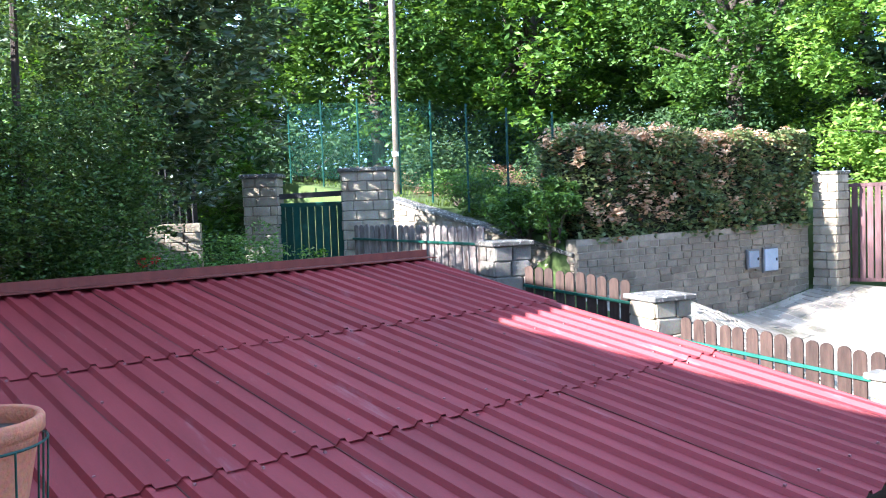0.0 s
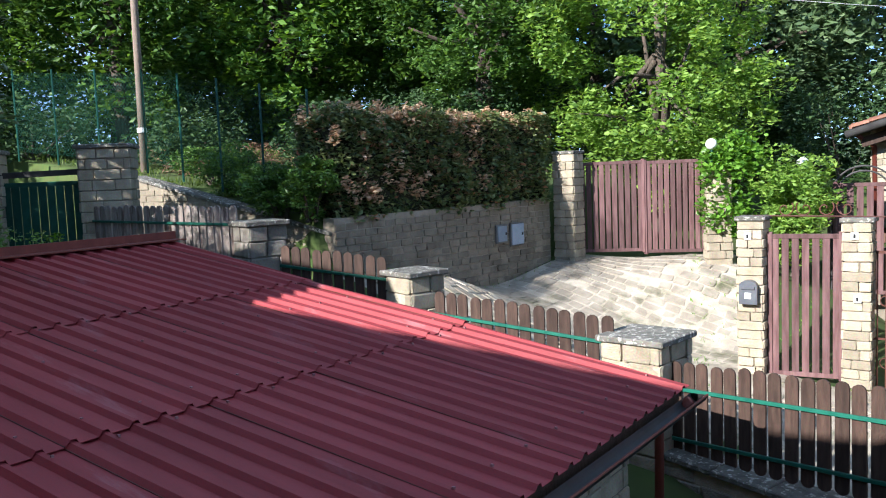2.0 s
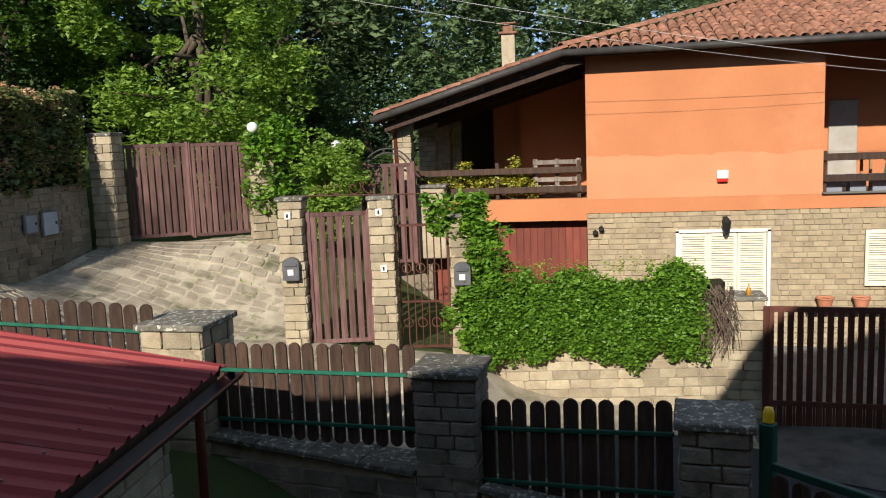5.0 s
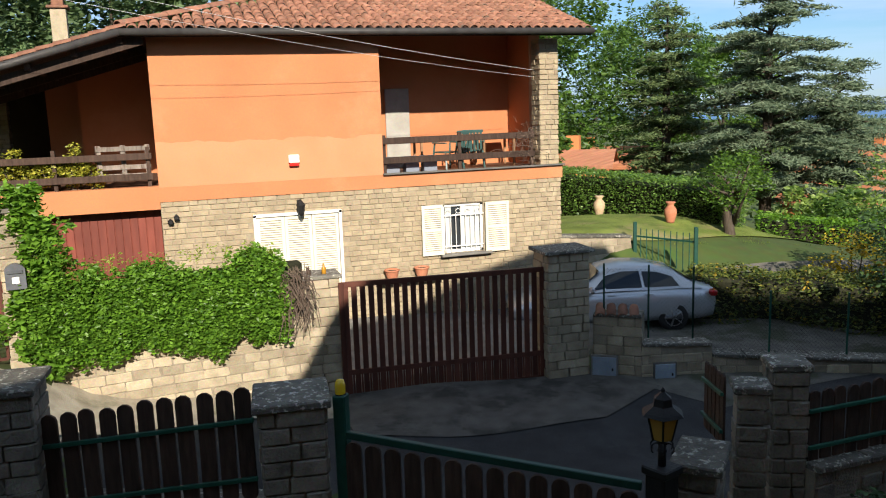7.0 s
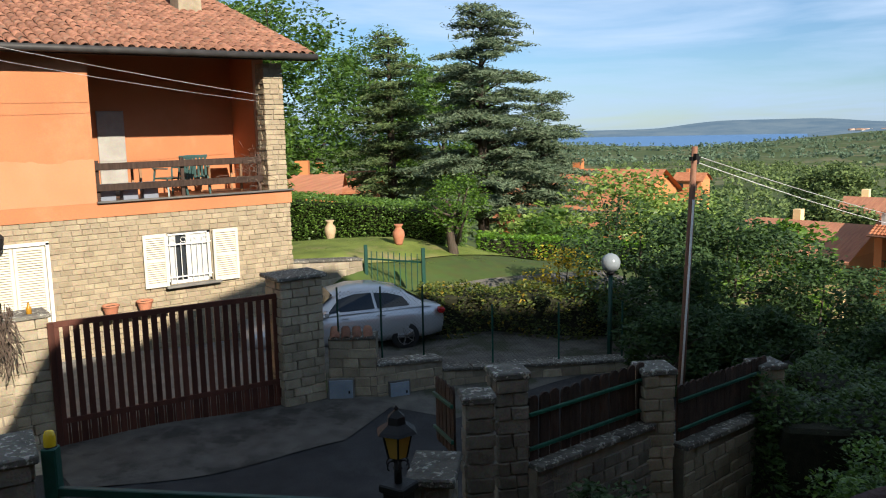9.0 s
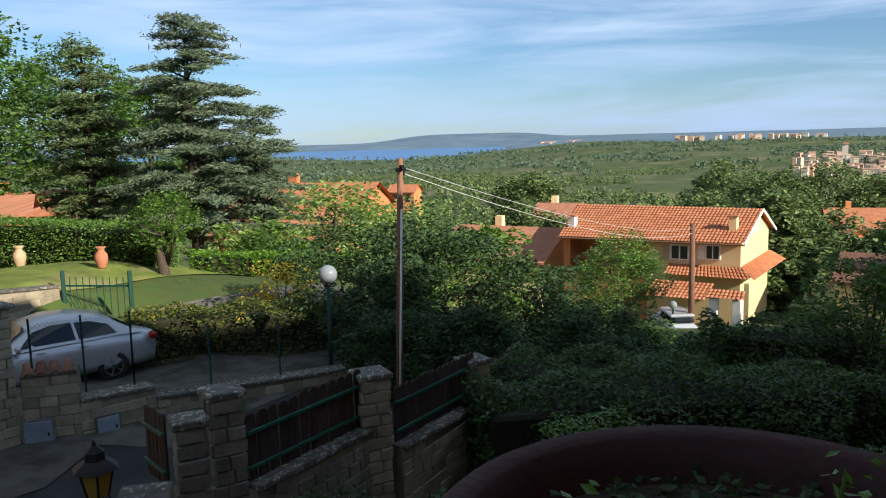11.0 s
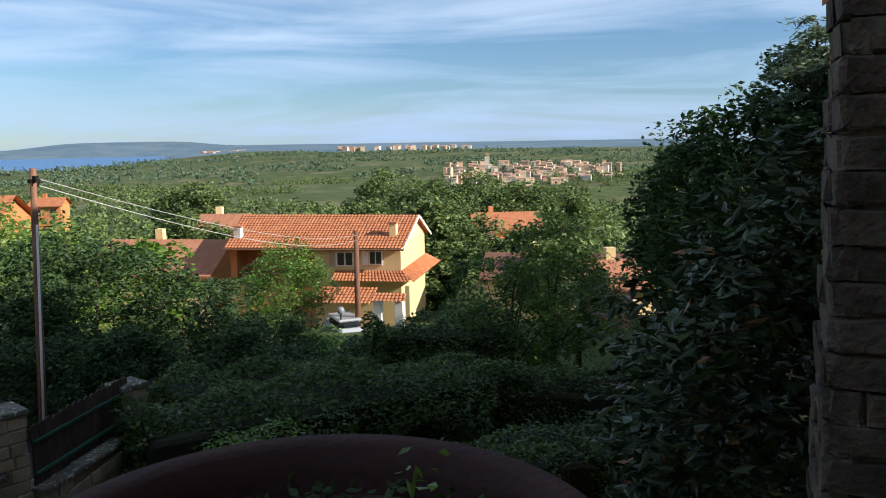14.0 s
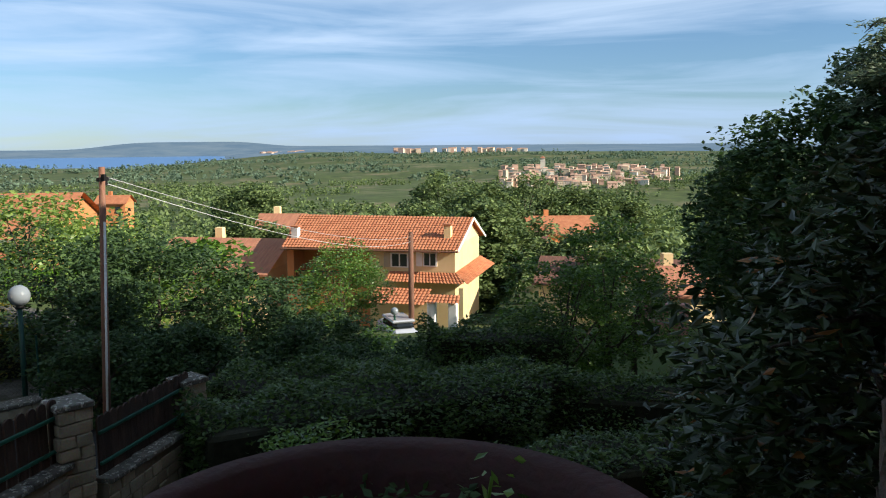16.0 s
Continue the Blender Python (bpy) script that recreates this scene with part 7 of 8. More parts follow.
# ---------------------------------------------------------------- parking yard
def wire_mesh(p, q, z0a, z0b, h, label, posts, step=0.075, mat=None):
    """Diamond wire between posts."""
    mat = mat or GUTTER
    e = thing("wire_fence", ((p[0] + q[0]) / 2, (p[1] + q[1]) / 2, z0a), label, "fence", "wire fences")
    P, Q = Vector((*p, z0a)), Vector((*q, z0b))
    d = Q - P
    L = d.length
    g = Geo()
    up = Vector((0, 0, 1))
    k = -h
    while k < L:
        for s in (0, 1):
            a, b = max(k, 0), min(k + h, L)
            if b > a:
                za, zb = (a - k, b - k) if s == 0 else (h - (a - k), h - (b - k))
                u, v = P + d * (a / L) + up * za, P + d * (b / L) + up * zb
                w = (v - u).cross(Vector((d.y, -d.x, 0))).normalized() * 0.0015
                g.add([u - w, v - w, v + w, u + w], [(0, 1, 2, 3)])
        k += step
    part("wire_mesh", g, mat, e, "diamond wire mesh")
    for j in range(posts):
        c = P + d * (j / (posts - 1))
        part("post", Geo().tube([c - up * 0.2, c + up * (h + 0.08)], 0.02, 6), DARKGREEN, e)
    return e


wire_mesh((7.9, 13.85), (9.4, 13.3), -3.9, -4.0, 1.15, "green wire fence on the meter wall", 3)
wire_mesh((9.4, 13.3), (14.4, 11.2), -4.3, -4.55, 1.05, "green wire fence round the parking yard", 5)
wire_mesh((-14.4, 9.6), (-9.9, 9.75), 0.6, -0.2, 1.7, "tall green wire fence on the bank", 5, 0.09, DARKGREEN)
wire_mesh((-18.5, 9.0), (-14.4, 9.6), 1.0, 0.6, 1.7, "tall green wire fence on the bank", 4, 0.09, DARKGREEN)
PANEL = material("grey_meter_door", (0.22, 0.27, 0.32, 1), (0.3, 0.35, 0.4, 1), 5, 0.5, 0.05, 50)
for x, y, z, s, rz in ((7.78, 13.62, -4.55, 0.42, -35), (8.7, 13.1, -4.62, 0.36, -14), (-8.95, 13.6, -1.02, 0.28, 88), (-8.94, 14.1, -1.06, 0.38, 88)):
    e = thing("meter_box", (x, y, z - s / 2), "pale grey metal meter door set in a tuff wall", "meter box", "meter boxes")
    m = Matrix.Translation((x, y, z)) @ Matrix.Rotation(radians(rz), 4, "Z")
    part("door", Geo().box((0, 0, 0), (s, 0.05, s * 1.05), 0, 0.006, m), PANEL, e)
    part("frame", Geo().box((0, 0.012, 0), (s + 0.06, 0.04, s * 1.05 + 0.06), 0, 0.006, m), CONCRETE, e)
    part("lock", Geo().box((s * 0.35, -0.03, 0), (0.03, 0.02, 0.05), 0, 0.004, m), BLACKMETAL, e)
e = thing("tiled_coping", (7.95, 13.75, -3.6), "small coping of clay tiles on the meter wall", "coping")
for k in range(4):
    m = Matrix.Translation((7.75 + 0.16 * k, 13.72 - 0.12 * k, -3.6)) @ Matrix.Rotation(radians(-30), 4, "Z") @ Matrix.Rotation(radians(20), 4, "X")
    piece("tile", tme, m, e)

# silver saloon car
CARPAINT = plain("silver_paint", (0.55, 0.57, 0.6, 1), 0.25, 0.45)
CARGLASS = plain("car_glass", (0.012, 0.015, 0.018, 1), 0.05)
TYRE = plain("tyre", (0.012, 0.012, 0.012, 1), 0.85)
RIM = plain("alloy", (0.5, 0.5, 0.52, 1), 0.3, 0.9)
car = thing("car", (10.3, 16.2, -4.76), "silver four-door saloon car parked in the yard", "car")
CM = Matrix.Translation((10.72, 15.82, -4.76)) @ Matrix.Rotation(radians(162), 4, "Z") @ Matrix.Diagonal((1, -1, 1, 1))
# stations along the car: x from the rear axle, height of sill, belt and top, half widths
body_prof = [(-0.98, 0.42, 0.72, 0.62), (-0.9, 0.3, 0.9, 0.74), (-0.55, 0.26, 0.98, 0.84), (0.0, 0.26, 0.98, 0.87), (0.9, 0.24, 0.95, 0.88), (1.7, 0.24, 0.93, 0.88), (2.2, 0.25, 0.9, 0.86), (2.9, 0.26, 0.8, 0.83), (3.4, 0.3, 0.68, 0.72), (3.52, 0.4, 0.58, 0.6)]
g = Geo()
ring = 10
vs = []
for x, lo, hi, hw in body_prof:
    sec = [(-hw * 0.92, lo), (-hw, lo + 0.15), (-hw * 1.01, (lo + hi) / 2 + 0.05), (-hw * 0.96, hi - 0.06), (-hw * 0.85, hi), (hw * 0.85, hi), (hw * 0.96, hi - 0.06), (hw * 1.01, (lo + hi) / 2 + 0.05), (hw, lo + 0.15), (hw * 0.92, lo)]
    vs += [tuple(CM @ Vector((x, y_ + 0.87, z_))) for y_, z_ in sec]
n = len(body_prof)
f = [(i_ * ring + j_, i_ * ring + (j_ + 1) % ring, (i_ + 1) * ring + (j_ + 1) % ring, (i_ + 1) * ring + j_) for i_ in range(n - 1) for j_ in range(ring)]
f += [tuple(range(ring))[::-1], tuple(range((n - 1) * ring, n * ring))]
g.add(vs, f)
body = part("body", g, CARPAINT, car, "silver metallic bodywork", True)
cab = [(-0.62, 0.97, 0.68, 0.97), (-0.1, 0.97, 0.66, 1.27), (0.45, 0.95, 0.6, 1.4), (1.05, 0.95, 0.6, 1.42), (1.5, 0.94, 0.64, 1.32), (2.15, 0.9, 0.74, 0.92)]
vs, f = [], []
for x, zb, hw, zt_ in cab:
    vs += [tuple(CM @ Vector((x, y_ + 0.87, z_))) for y_, z_ in ((-0.84, zb - 0.02), (-hw, zt_ - 0.05), (-hw * 0.8, zt_), (hw * 0.8, zt_), (hw, zt_ - 0.05), (0.84, zb - 0.02))]
for i_ in range(len(cab) - 1):
    for j_ in range(5):
        f.append((i_ * 6 + j_, i_ * 6 + j_ + 1, i_ * 6 + 7 + j_, i_ * 6 + 6 + j_))
part("cabin", Geo().add(vs, f), CARPAINT, car, "", True)


def car_quad(name, pts, mat, label=""):
    return part(name, Geo().add([tuple(CM @ Vector(p)) for p in pts], [tuple(range(len(pts)))]), mat, car, label)


for sgn, y0 in ((-1, 0.87), (1, 0.87)):
    def sidept(x, z_, out=0.012):
        hb = np.interp(x, [c[0] for c in cab], [c[2] for c in cab])
        zt_ = np.interp(x, [c[0] for c in cab], [c[3] for c in cab]) - 0.05
        zb = np.interp(x, [c[0] for c in cab], [c[1] for c in cab]) - 0.02
        k = min(max((z_ - zb) / max(zt_ - zb, 0.05), 0), 1)
        return (x, y0 + sgn * (0.84 + (hb - 0.84) * k + out), z_)
    car_quad("side_window", [sidept(-0.12, 1.0), sidept(0.62, 0.99), sidept(0.66, 1.31), sidept(0.35, 1.29), sidept(0.02, 1.19)], CARGLASS, "dark side window")
    car_quad("side_window", [sidept(0.68, 0.99), sidept(1.72, 0.97), sidept(1.45, 1.24), sidept(1.1, 1.32), sidept(0.72, 1.32)], CARGLASS, "dark side window")
car_quad("windscreen", [(2.06, 0.17, 0.98), (2.06, 1.57, 0.98), (1.56, 1.44, 1.325), (1.56, 0.3, 1.325)], CARGLASS, "dark windscreen")
car_quad("rear_window", [(-0.57, 0.22, 1.03), (-0.12, 0.3, 1.285), (-0.12, 1.44, 1.285), (-0.57, 1.52, 1.03)], CARGLASS, "dark rear window")
for x in (0.0, 2.715):
    for y_ in (0.1, 1.64):
        m = CM @ Matrix.Translation((x, y_, 0.315)) @ Matrix.Rotation(radians(90), 4, "X")
        w = part("wheel", Geo().add([tuple(m @ Vector((r_ * math.cos(t_), r_ * math.sin(t_), z_))) for r_, z_ in ((0.2, -0.1), (0.3, -0.1), (0.315, -0.07), (0.315, 0.07), (0.3, 0.1), (0.2, 0.1)) for t_ in np.linspace(0, 2 * math.pi, 24, endpoint=False)], [(i_ * 24 + j_, i_ * 24 + (j_ + 1) % 24, (i_ + 1) * 24 + (j_ + 1) % 24, (i_ + 1) * 24 + j_) for i_ in range(5) for j_ in range(24)]), TYRE, car, "black tyre", True)
        rg = Geo().add([tuple(m @ Vector((0.2 * math.cos(t_), 0.2 * math.sin(t_), 0.0))) for t_ in np.linspace(0, 2 * math.pi, 20, endpoint=False)], [tuple(range(20))])
        part("hub", rg, TYRE, w)
        out = 0.095 if y_ < 1 else -0.095
        for k in range(5):
            a = k * 2 * math.pi / 5
            part("spoke", Geo().beam(tuple(m @ Vector((0.03 * math.cos(a), 0.03 * math.sin(a), out))), tuple(m @ Vector((0.205 * math.cos(a), 0.205 * math.sin(a), out))), 0.05, 0.02), RIM, w)
        part("rim", Geo().add([tuple(m @ Vector((r_ * math.cos(t_), r_ * math.sin(t_), out))) for r_ in (0.19, 0.175) for t_ in np.linspace(0, 2 * math.pi, 24, endpoint=False)], [(j_, (j_ + 1) % 24, 24 + (j_ + 1) % 24, 24 + j_) for j_ in range(24)]), RIM, w)
part("mirror", Geo().box((1.78, -0.08, 1.0), (0.1, 0.2, 0.12), 0, 0.03, CM), CARPAINT, car)
for y_ in (0.12, 1.62):
    part("tail_light", Geo().box((-0.86, y_, 0.82), (0.16, 0.22, 0.13), 0, 0.03, CM), plain("tail_red", (0.35, 0.01, 0.012, 1), 0.15), car, "red tail light")
part("bumper_strip", Geo().box((-0.95, 0.87, 0.5), (0.06, 1.4, 0.05), 0, 0.015, CM), BLACKMETAL, car)
for x in (0.55, 1.35):
    part("door_handle", Geo().box((x, -0.02, 0.85), (0.18, 0.03, 0.03), 0, 0.01, CM), CARPAINT, car)

# garden gate by the lawn, urns
gg = thing("garden_gate", (11.9, 17.8, -4.4), "dark green iron gate to the lawn", "gate")
for x, y in ((11.45, 18.6), (12.15, 17.1)):
    part("post", Geo().box((x, y, -3.6), (0.09, 0.09, 1.7), -25, 0.01), DARKGREEN, gg)
for z in (-4.2, -3.1):
    part("rail", Geo().beam((11.45, 18.6, z), (12.15, 17.1, z), 0.03, 0.04), DARKGREEN, gg)
for k in range(1, 10):
    s = k / 10
    part("bar", Geo().tube([(11.45 + 0.7 * s, 18.6 - 1.5 * s, -4.3), (11.45 + 0.7 * s, 18.6 - 1.5 * s, -2.9)], 0.013, 5), DARKGREEN, gg)


def urn(x, y, z, h, label, mat):
    e = thing("urn", (x, y, z), label, "urn", "garden urns")
    part("body", Geo().lathe((x, y, z), [(0, 0), (h * 0.17, 0), (h * 0.2, h * 0.08), (h * 0.3, h * 0.45), (h * 0.28, h * 0.65), (h * 0.16, h * 0.8), (h * 0.15, h * 0.88), (h * 0.24, h * 0.97), (h * 0.22, h), (h * 0.12, h * 0.9)], 20), mat, e, "", True)
    return e


urn(13.47, 24.0, gz_at(13.47, 24) + 0.05, 0.62, "pale clay urn before the clipped hedge", material("pale_clay", (0.5, 0.36, 0.22, 1), (0.6, 0.46, 0.3, 1), 5, 0.9))
urn(13.6, 20.3, gz_at(13.6, 20.3) + 0.03, 0.58, "terracotta urn on the lawn", TERRACOTTA)

# street lamp, poles and wires
sl = thing("street_lamp", (13.3, 12.1, -5.0), "green lamp post with a clear globe", "street lamp")
part("post", Geo().tube([(13.3, 12.2, -5.3), (13.45, 12.3, -2.9)], [0.055, 0.045], 10), DARKGREEN, sl, "", True)
# Globe colour lowered to grey, putting the shade on it into the glass.
part("globe", Geo().lathe((13.46, 12.31, -2.7), [(0.2 * math.sin(a), -0.2 * math.cos(a)) for a in np.linspace(0.15, math.pi - 0.02, 14)], 20), plain("shaded_globe", (0.22, 0.25, 0.27, 1), 0.15), sl, "globe greyed for shade", True)
part("collar", Geo().lathe((13.45, 12.3, -2.95), [(0.05, 0), (0.09, 0.03), (0.06, 0.07)], 12), BLACKMETAL, sl, "", True)


def pole(x, y, z0, z1, r, lean, label, mat=PALEBARK, group="utility poles"):
    e = thing("utility_pole", (x, y, z0), label, "pole", group)
    part("shaft", Geo().tube([(x, y, z0 - 0.3), (x + lean[0], y + lean[1], z1)], [r * 1.2, r * 0.85], 12), mat, e, "", True)
    return e


BROWNPOLE = material("tarred_pole", (0.14, 0.07, 0.045, 1), (0.22, 0.115, 0.075, 1), 7, 0.85, 0.5, 40, stretch=(3, 3, 0.3))
pb = pole(11.58, 9.17, -5.0, -0.26, 0.055, (0.34, 0.03), "brown wooden utility pole with a pale cable duct", BROWNPOLE)
part("cable_duct", Geo().tube([(11.51, 9.11, -5.1), (11.78, 9.1, -1.1)], 0.018, 8), WHITE, pb, "pale cable duct", True)
part("insulator", Geo().box((11.9, 9.18, -0.45), (0.3, 0.05, 0.06), 10).box((11.82, 9.1, -0.42), (0.06, 0.06, 0.1)).box((12.0, 9.22, -0.5), (0.06, 0.06, 0.1)), BLACKMETAL, pb)
pole(47.8, 15.2, -12.6, -5.35, 0.17, (0.1, 0), "wooden utility pole before the cream house", BROWNPOLE)
pa_ = pole(-16.2, 10.6, -0.3, 9.0, 0.075, (-0.2, 0.2), "grey utility pole at the wood edge", PALEBARK)
part("band", Geo().lathe((-16.22, 10.62, 1.35), [(0.1, -0.05), (0.1, 0.05)], 12), WHITE, pa_)


def wire(p, q, sag, r, label="thin pale overhead cable between poles"):
    p, q = Vector(p), Vector(q)
    e = thing("overhead_cable", tuple(p), label, "cable", "overhead cables")
    part("cable", Geo().tube([p.lerp(q, s) + Vector((0, 0, -4 * sag * s * (1 - s))) for s in np.linspace(0, 1, 16)], r, 5), GUTTER if r > 0.012 else bpy.data.materials["pale_cable"], e)


material("pale_cable", (0.4, 0.4, 0.4, 1), (0.5, 0.5, 0.5, 1), 5, 0.6)
wire((11.92, 9.2, -0.4), (47.9, 15.2, -5.6), 0.5, 0.007)
wire((11.92, 9.2, -0.5), (47.9, 15.2, -5.9), 0.6, 0.007)

# swing and play things in the lower garden
sw = thing("swing_frame", (20, 5.2, -7), "rusty swing frame on the shaded grass", "swing")
part("bar", Geo().tube([(20.2, 6.1, -5.35), (19.4, 4.6, -5.3)], 0.04, 6), BROWNPOLE, sw)
for (x, y), s in (((20.2, 6.1), 1), ((19.4, 4.6), -1)):
    for k in (-1, 1):
        part("leg", Geo().tube([(x, y, -5.33), (x + 0.5 * k, y + 0.25 * s, -7.1)], 0.035, 6), BROWNPOLE, sw)
for k in range(2):
    part("rope", Geo().tube([(19.9 - 0.3 * k, 5.5 - 0.5 * k, -5.35), (19.9 - 0.3 * k, 5.5 - 0.5 * k, -6.6)], 0.012, 4), BLACKMETAL, sw)
wire((8.55, FY - 0.12, 0.93), (-16.3, 10.8, 6.1), 0.62, 0.004)
wire((8.55, FY - 0.12, 0.78), (-16.3, 10.8, 5.8), 0.68, 0.0035)

# ---------------------------------------------------------------- the cream house below
GY = gz_at
hb = thing("cream_house", (58, 20, -12.8), "cream and orange two-storey house with a bright clay roof", "house")
HX, HY0, HY1, HZ = 54.4, 14.1, 26.4, -12.8


def tile_slope(name, p00, p10, p01, p11, mat, parent, pitch=0.24, rows=14, label=""):
    """A tiled slope as ribs running from the eave p00-p10 to the ridge p01-p11, stepped row by row."""
    p00, p10, p01, p11 = (Vector(p) for p in (p00, p10, p01, p11))
    n = max(2, int((p10 - p00).length / pitch))
    nrm = (p10 - p00).cross(p01 - p00).normalized()
    if nrm.z < 0:
        nrm = -nrm
    v, f = [], []
    cols = n * 4
    for r in range(rows):
        for e_ in (0, 1):
            t_ = (r + e_) / rows
            for c in range(cols + 1):
                s_ = c / cols
                h_ = 0.05 * abs(math.sin(math.pi * s_ * n)) + 0.035 * (1 - e_)
                v.append(tuple(p00.lerp(p10, s_).lerp(p01.lerp(p11, s_), t_) + nrm * h_))
        for c in range(cols):
            b0 = r * 2 * (cols + 1)
            f.append((b0 + c, b0 + c + 1, b0 + cols + 2 + c, b0 + cols + 1 + c))
            if r < rows - 1:
                b1 = b0 + cols + 1
                f.append((b1 + c, b1 + c + 1, b1 + cols + 2 + c, b1 + cols + 1 + c))
    return part(name, Geo().add(v, f), mat, parent, label)


part("wall", Geo().prism([(HX, HY0), (62, HY0), (62, 20.2), (HX, 20.2)], HZ, -7.0), YELLOWWALL, hb, "cream rendered wall")
part("gable", Geo().add([(HX, HY0, -7.0), (62, HY0, -7.0), (58.6, HY0, -5.55), (HX, HY0 + 0.3, -7.0), (62, HY0 + 0.3, -7.0), (58.6, HY0 + 0.3, -5.55)], [(0, 1, 2), (5, 4, 3), (0, 2, 5, 3), (1, 4, 5, 2)]), YELLOWWALL, hb)
part("orange_wing", Geo().prism([(HX + 1.8, 20.2), (62, 20.2), (62, HY1), (HX + 1.8, HY1)], HZ, -7.0).prism([(HX, HY1 - 0.5), (HX + 1.8, HY1 - 0.5), (HX + 1.8, HY1), (HX, HY1)], HZ, -7.3).prism([(HX, 20.2), (HX + 1.8, 20.2), (HX + 1.8, HY1 - 0.5), (HX, HY1 - 0.5)], HZ, -9.9), DEEPORANGE, hb, "deep orange wing with a loggia")
part("loggia_rail", Geo().beam((HX + 0.05, 20.3, -9.0), (HX + 0.05, HY1 - 0.5, -9.0), 0.05, 0.08), BLACKMETAL, hb)
for k in range(20):
    y_ = 20.4 + 0.28 * k
    part("baluster", Geo().box((HX + 0.05, y_, -9.45), (0.03, 0.04, 0.85)), BLACKMETAL, hb)
hr = tile_slope("roof", (HX - 0.6, HY0 - 0.35, -7.2), (HX - 0.6, HY1 + 0.2, -7.3), (58.7, HY0 - 0.35, -5.42), (58.7, HY1 + 0.85, -5.42), TILE_NEW, hb, label="bright orange clay tile roof")
part("back_slope", Geo().add([(58.7, HY0 - 0.35, -5.42), (58.7, HY1 + 0.85, -5.42), (62.8, HY1 + 0.85, -7.2), (62.8, HY0 - 0.35, -7.2)], [(0, 1, 2, 3)]), TILE_NEW, hr)
part("verge", Geo().beam((HX - 0.6, HY0 - 0.36, -7.25), (58.7, HY0 - 0.36, -5.47), 0.06, 0.18).beam((58.7, HY0 - 0.36, -5.47), (62.8, HY0 - 0.36, -7.25), 0.06, 0.18), WHITE, hr)
part("gutter", Geo().tube([(HX - 0.65, HY0 - 0.35, -7.27), (HX - 0.65, HY1 + 0.2, -7.37)], 0.07, 6), BROWNPOLE, hr)
for x, y_, z_, mt in ((HX + 0.9, HY1 - 0.3, -6.3, WHITE), (HX + 1.3, 14.9, -6.0, YELLOWWALL)):
    c = part("chimney", Geo().box((x, y_, z_ - 0.35), (0.5, 0.5, 1.3), 0, 0.02), mt, hr)
    part("cap", Geo().box((x, y_, z_ + 0.36), (0.65, 0.65, 0.1)), TILE_NEW, c)
for y0, y1, z0, z1 in ((17.34, 18.66, -8.52, -7.52), (15.35, 16.33, -8.4, -7.42)):
    wn_ = part("window", Geo().box((HX - 0.03, (y0 + y1) / 2, (z0 + z1) / 2), (0.08, y1 - y0, z1 - z0)), WHITE, hb, "white framed window")
    for s_ in (-1, 1):
        part("pane", Geo().box((HX - 0.08, (y0 + y1) / 2 + s_ * (y1 - y0) * 0.22, (z0 + z1) / 2), (0.03, (y1 - y0) * 0.36, (z1 - z0) * 0.84)), GLASS, wn_)
    part("shutter", Geo().box((HX - 0.08, y1 + 0.25, (z0 + z1) / 2), (0.05, 0.42, z1 - z0)), plain("tan_shutter", (0.45, 0.36, 0.25, 1), 0.6) if y0 > 17 else WHITE, wn_)
tile_slope("porch_roof", (HX - 1.3, 13.15, -9.35), (HX - 1.3, 18.75, -9.35), (HX, 13.9, -8.82), (HX, 18.75, -8.82), TILE_NEW, hb, rows=4, label="narrow tiled porch roof")
tile_slope("side_roof", (62.4, 12.95, -9.3), (HX - 1.3, 12.95, -9.35), (62.4, HY0, -8.7), (HX, HY0, -8.8), TILE_NEW, hb, rows=5)
tile_slope("carport_roof", (HX - 4.0, 15.2, -10.3), (HX - 4.0, 19.0, -10.3), (HX - 1.2, 15.4, -9.75), (HX - 1.2, 19.3, -9.75), TILE_NEW, hb, rows=6, label="clay tiled carport roof")
tile_slope("gate_roof", (HX - 5.6, 12.5, -9.78), (HX - 5.6, 14.75, -9.78), (HX - 4.8, 12.6, -9.4), (HX - 4.8, 14.65, -9.4), TILE_NEW, hb, rows=3)
for y_ in (12.95, 14.3):
    part("gate_pier", Geo().box((HX - 5.2, y_, -11.2), (0.4, 0.55, 2.8), 0, 0.05), WHITE, hb, "white arched gate pier")
part("porch_post", Geo().box((HX - 1.1, 13.4, -11.1), (0.3, 0.3, 3.0)), YELLOWWALL, hb)

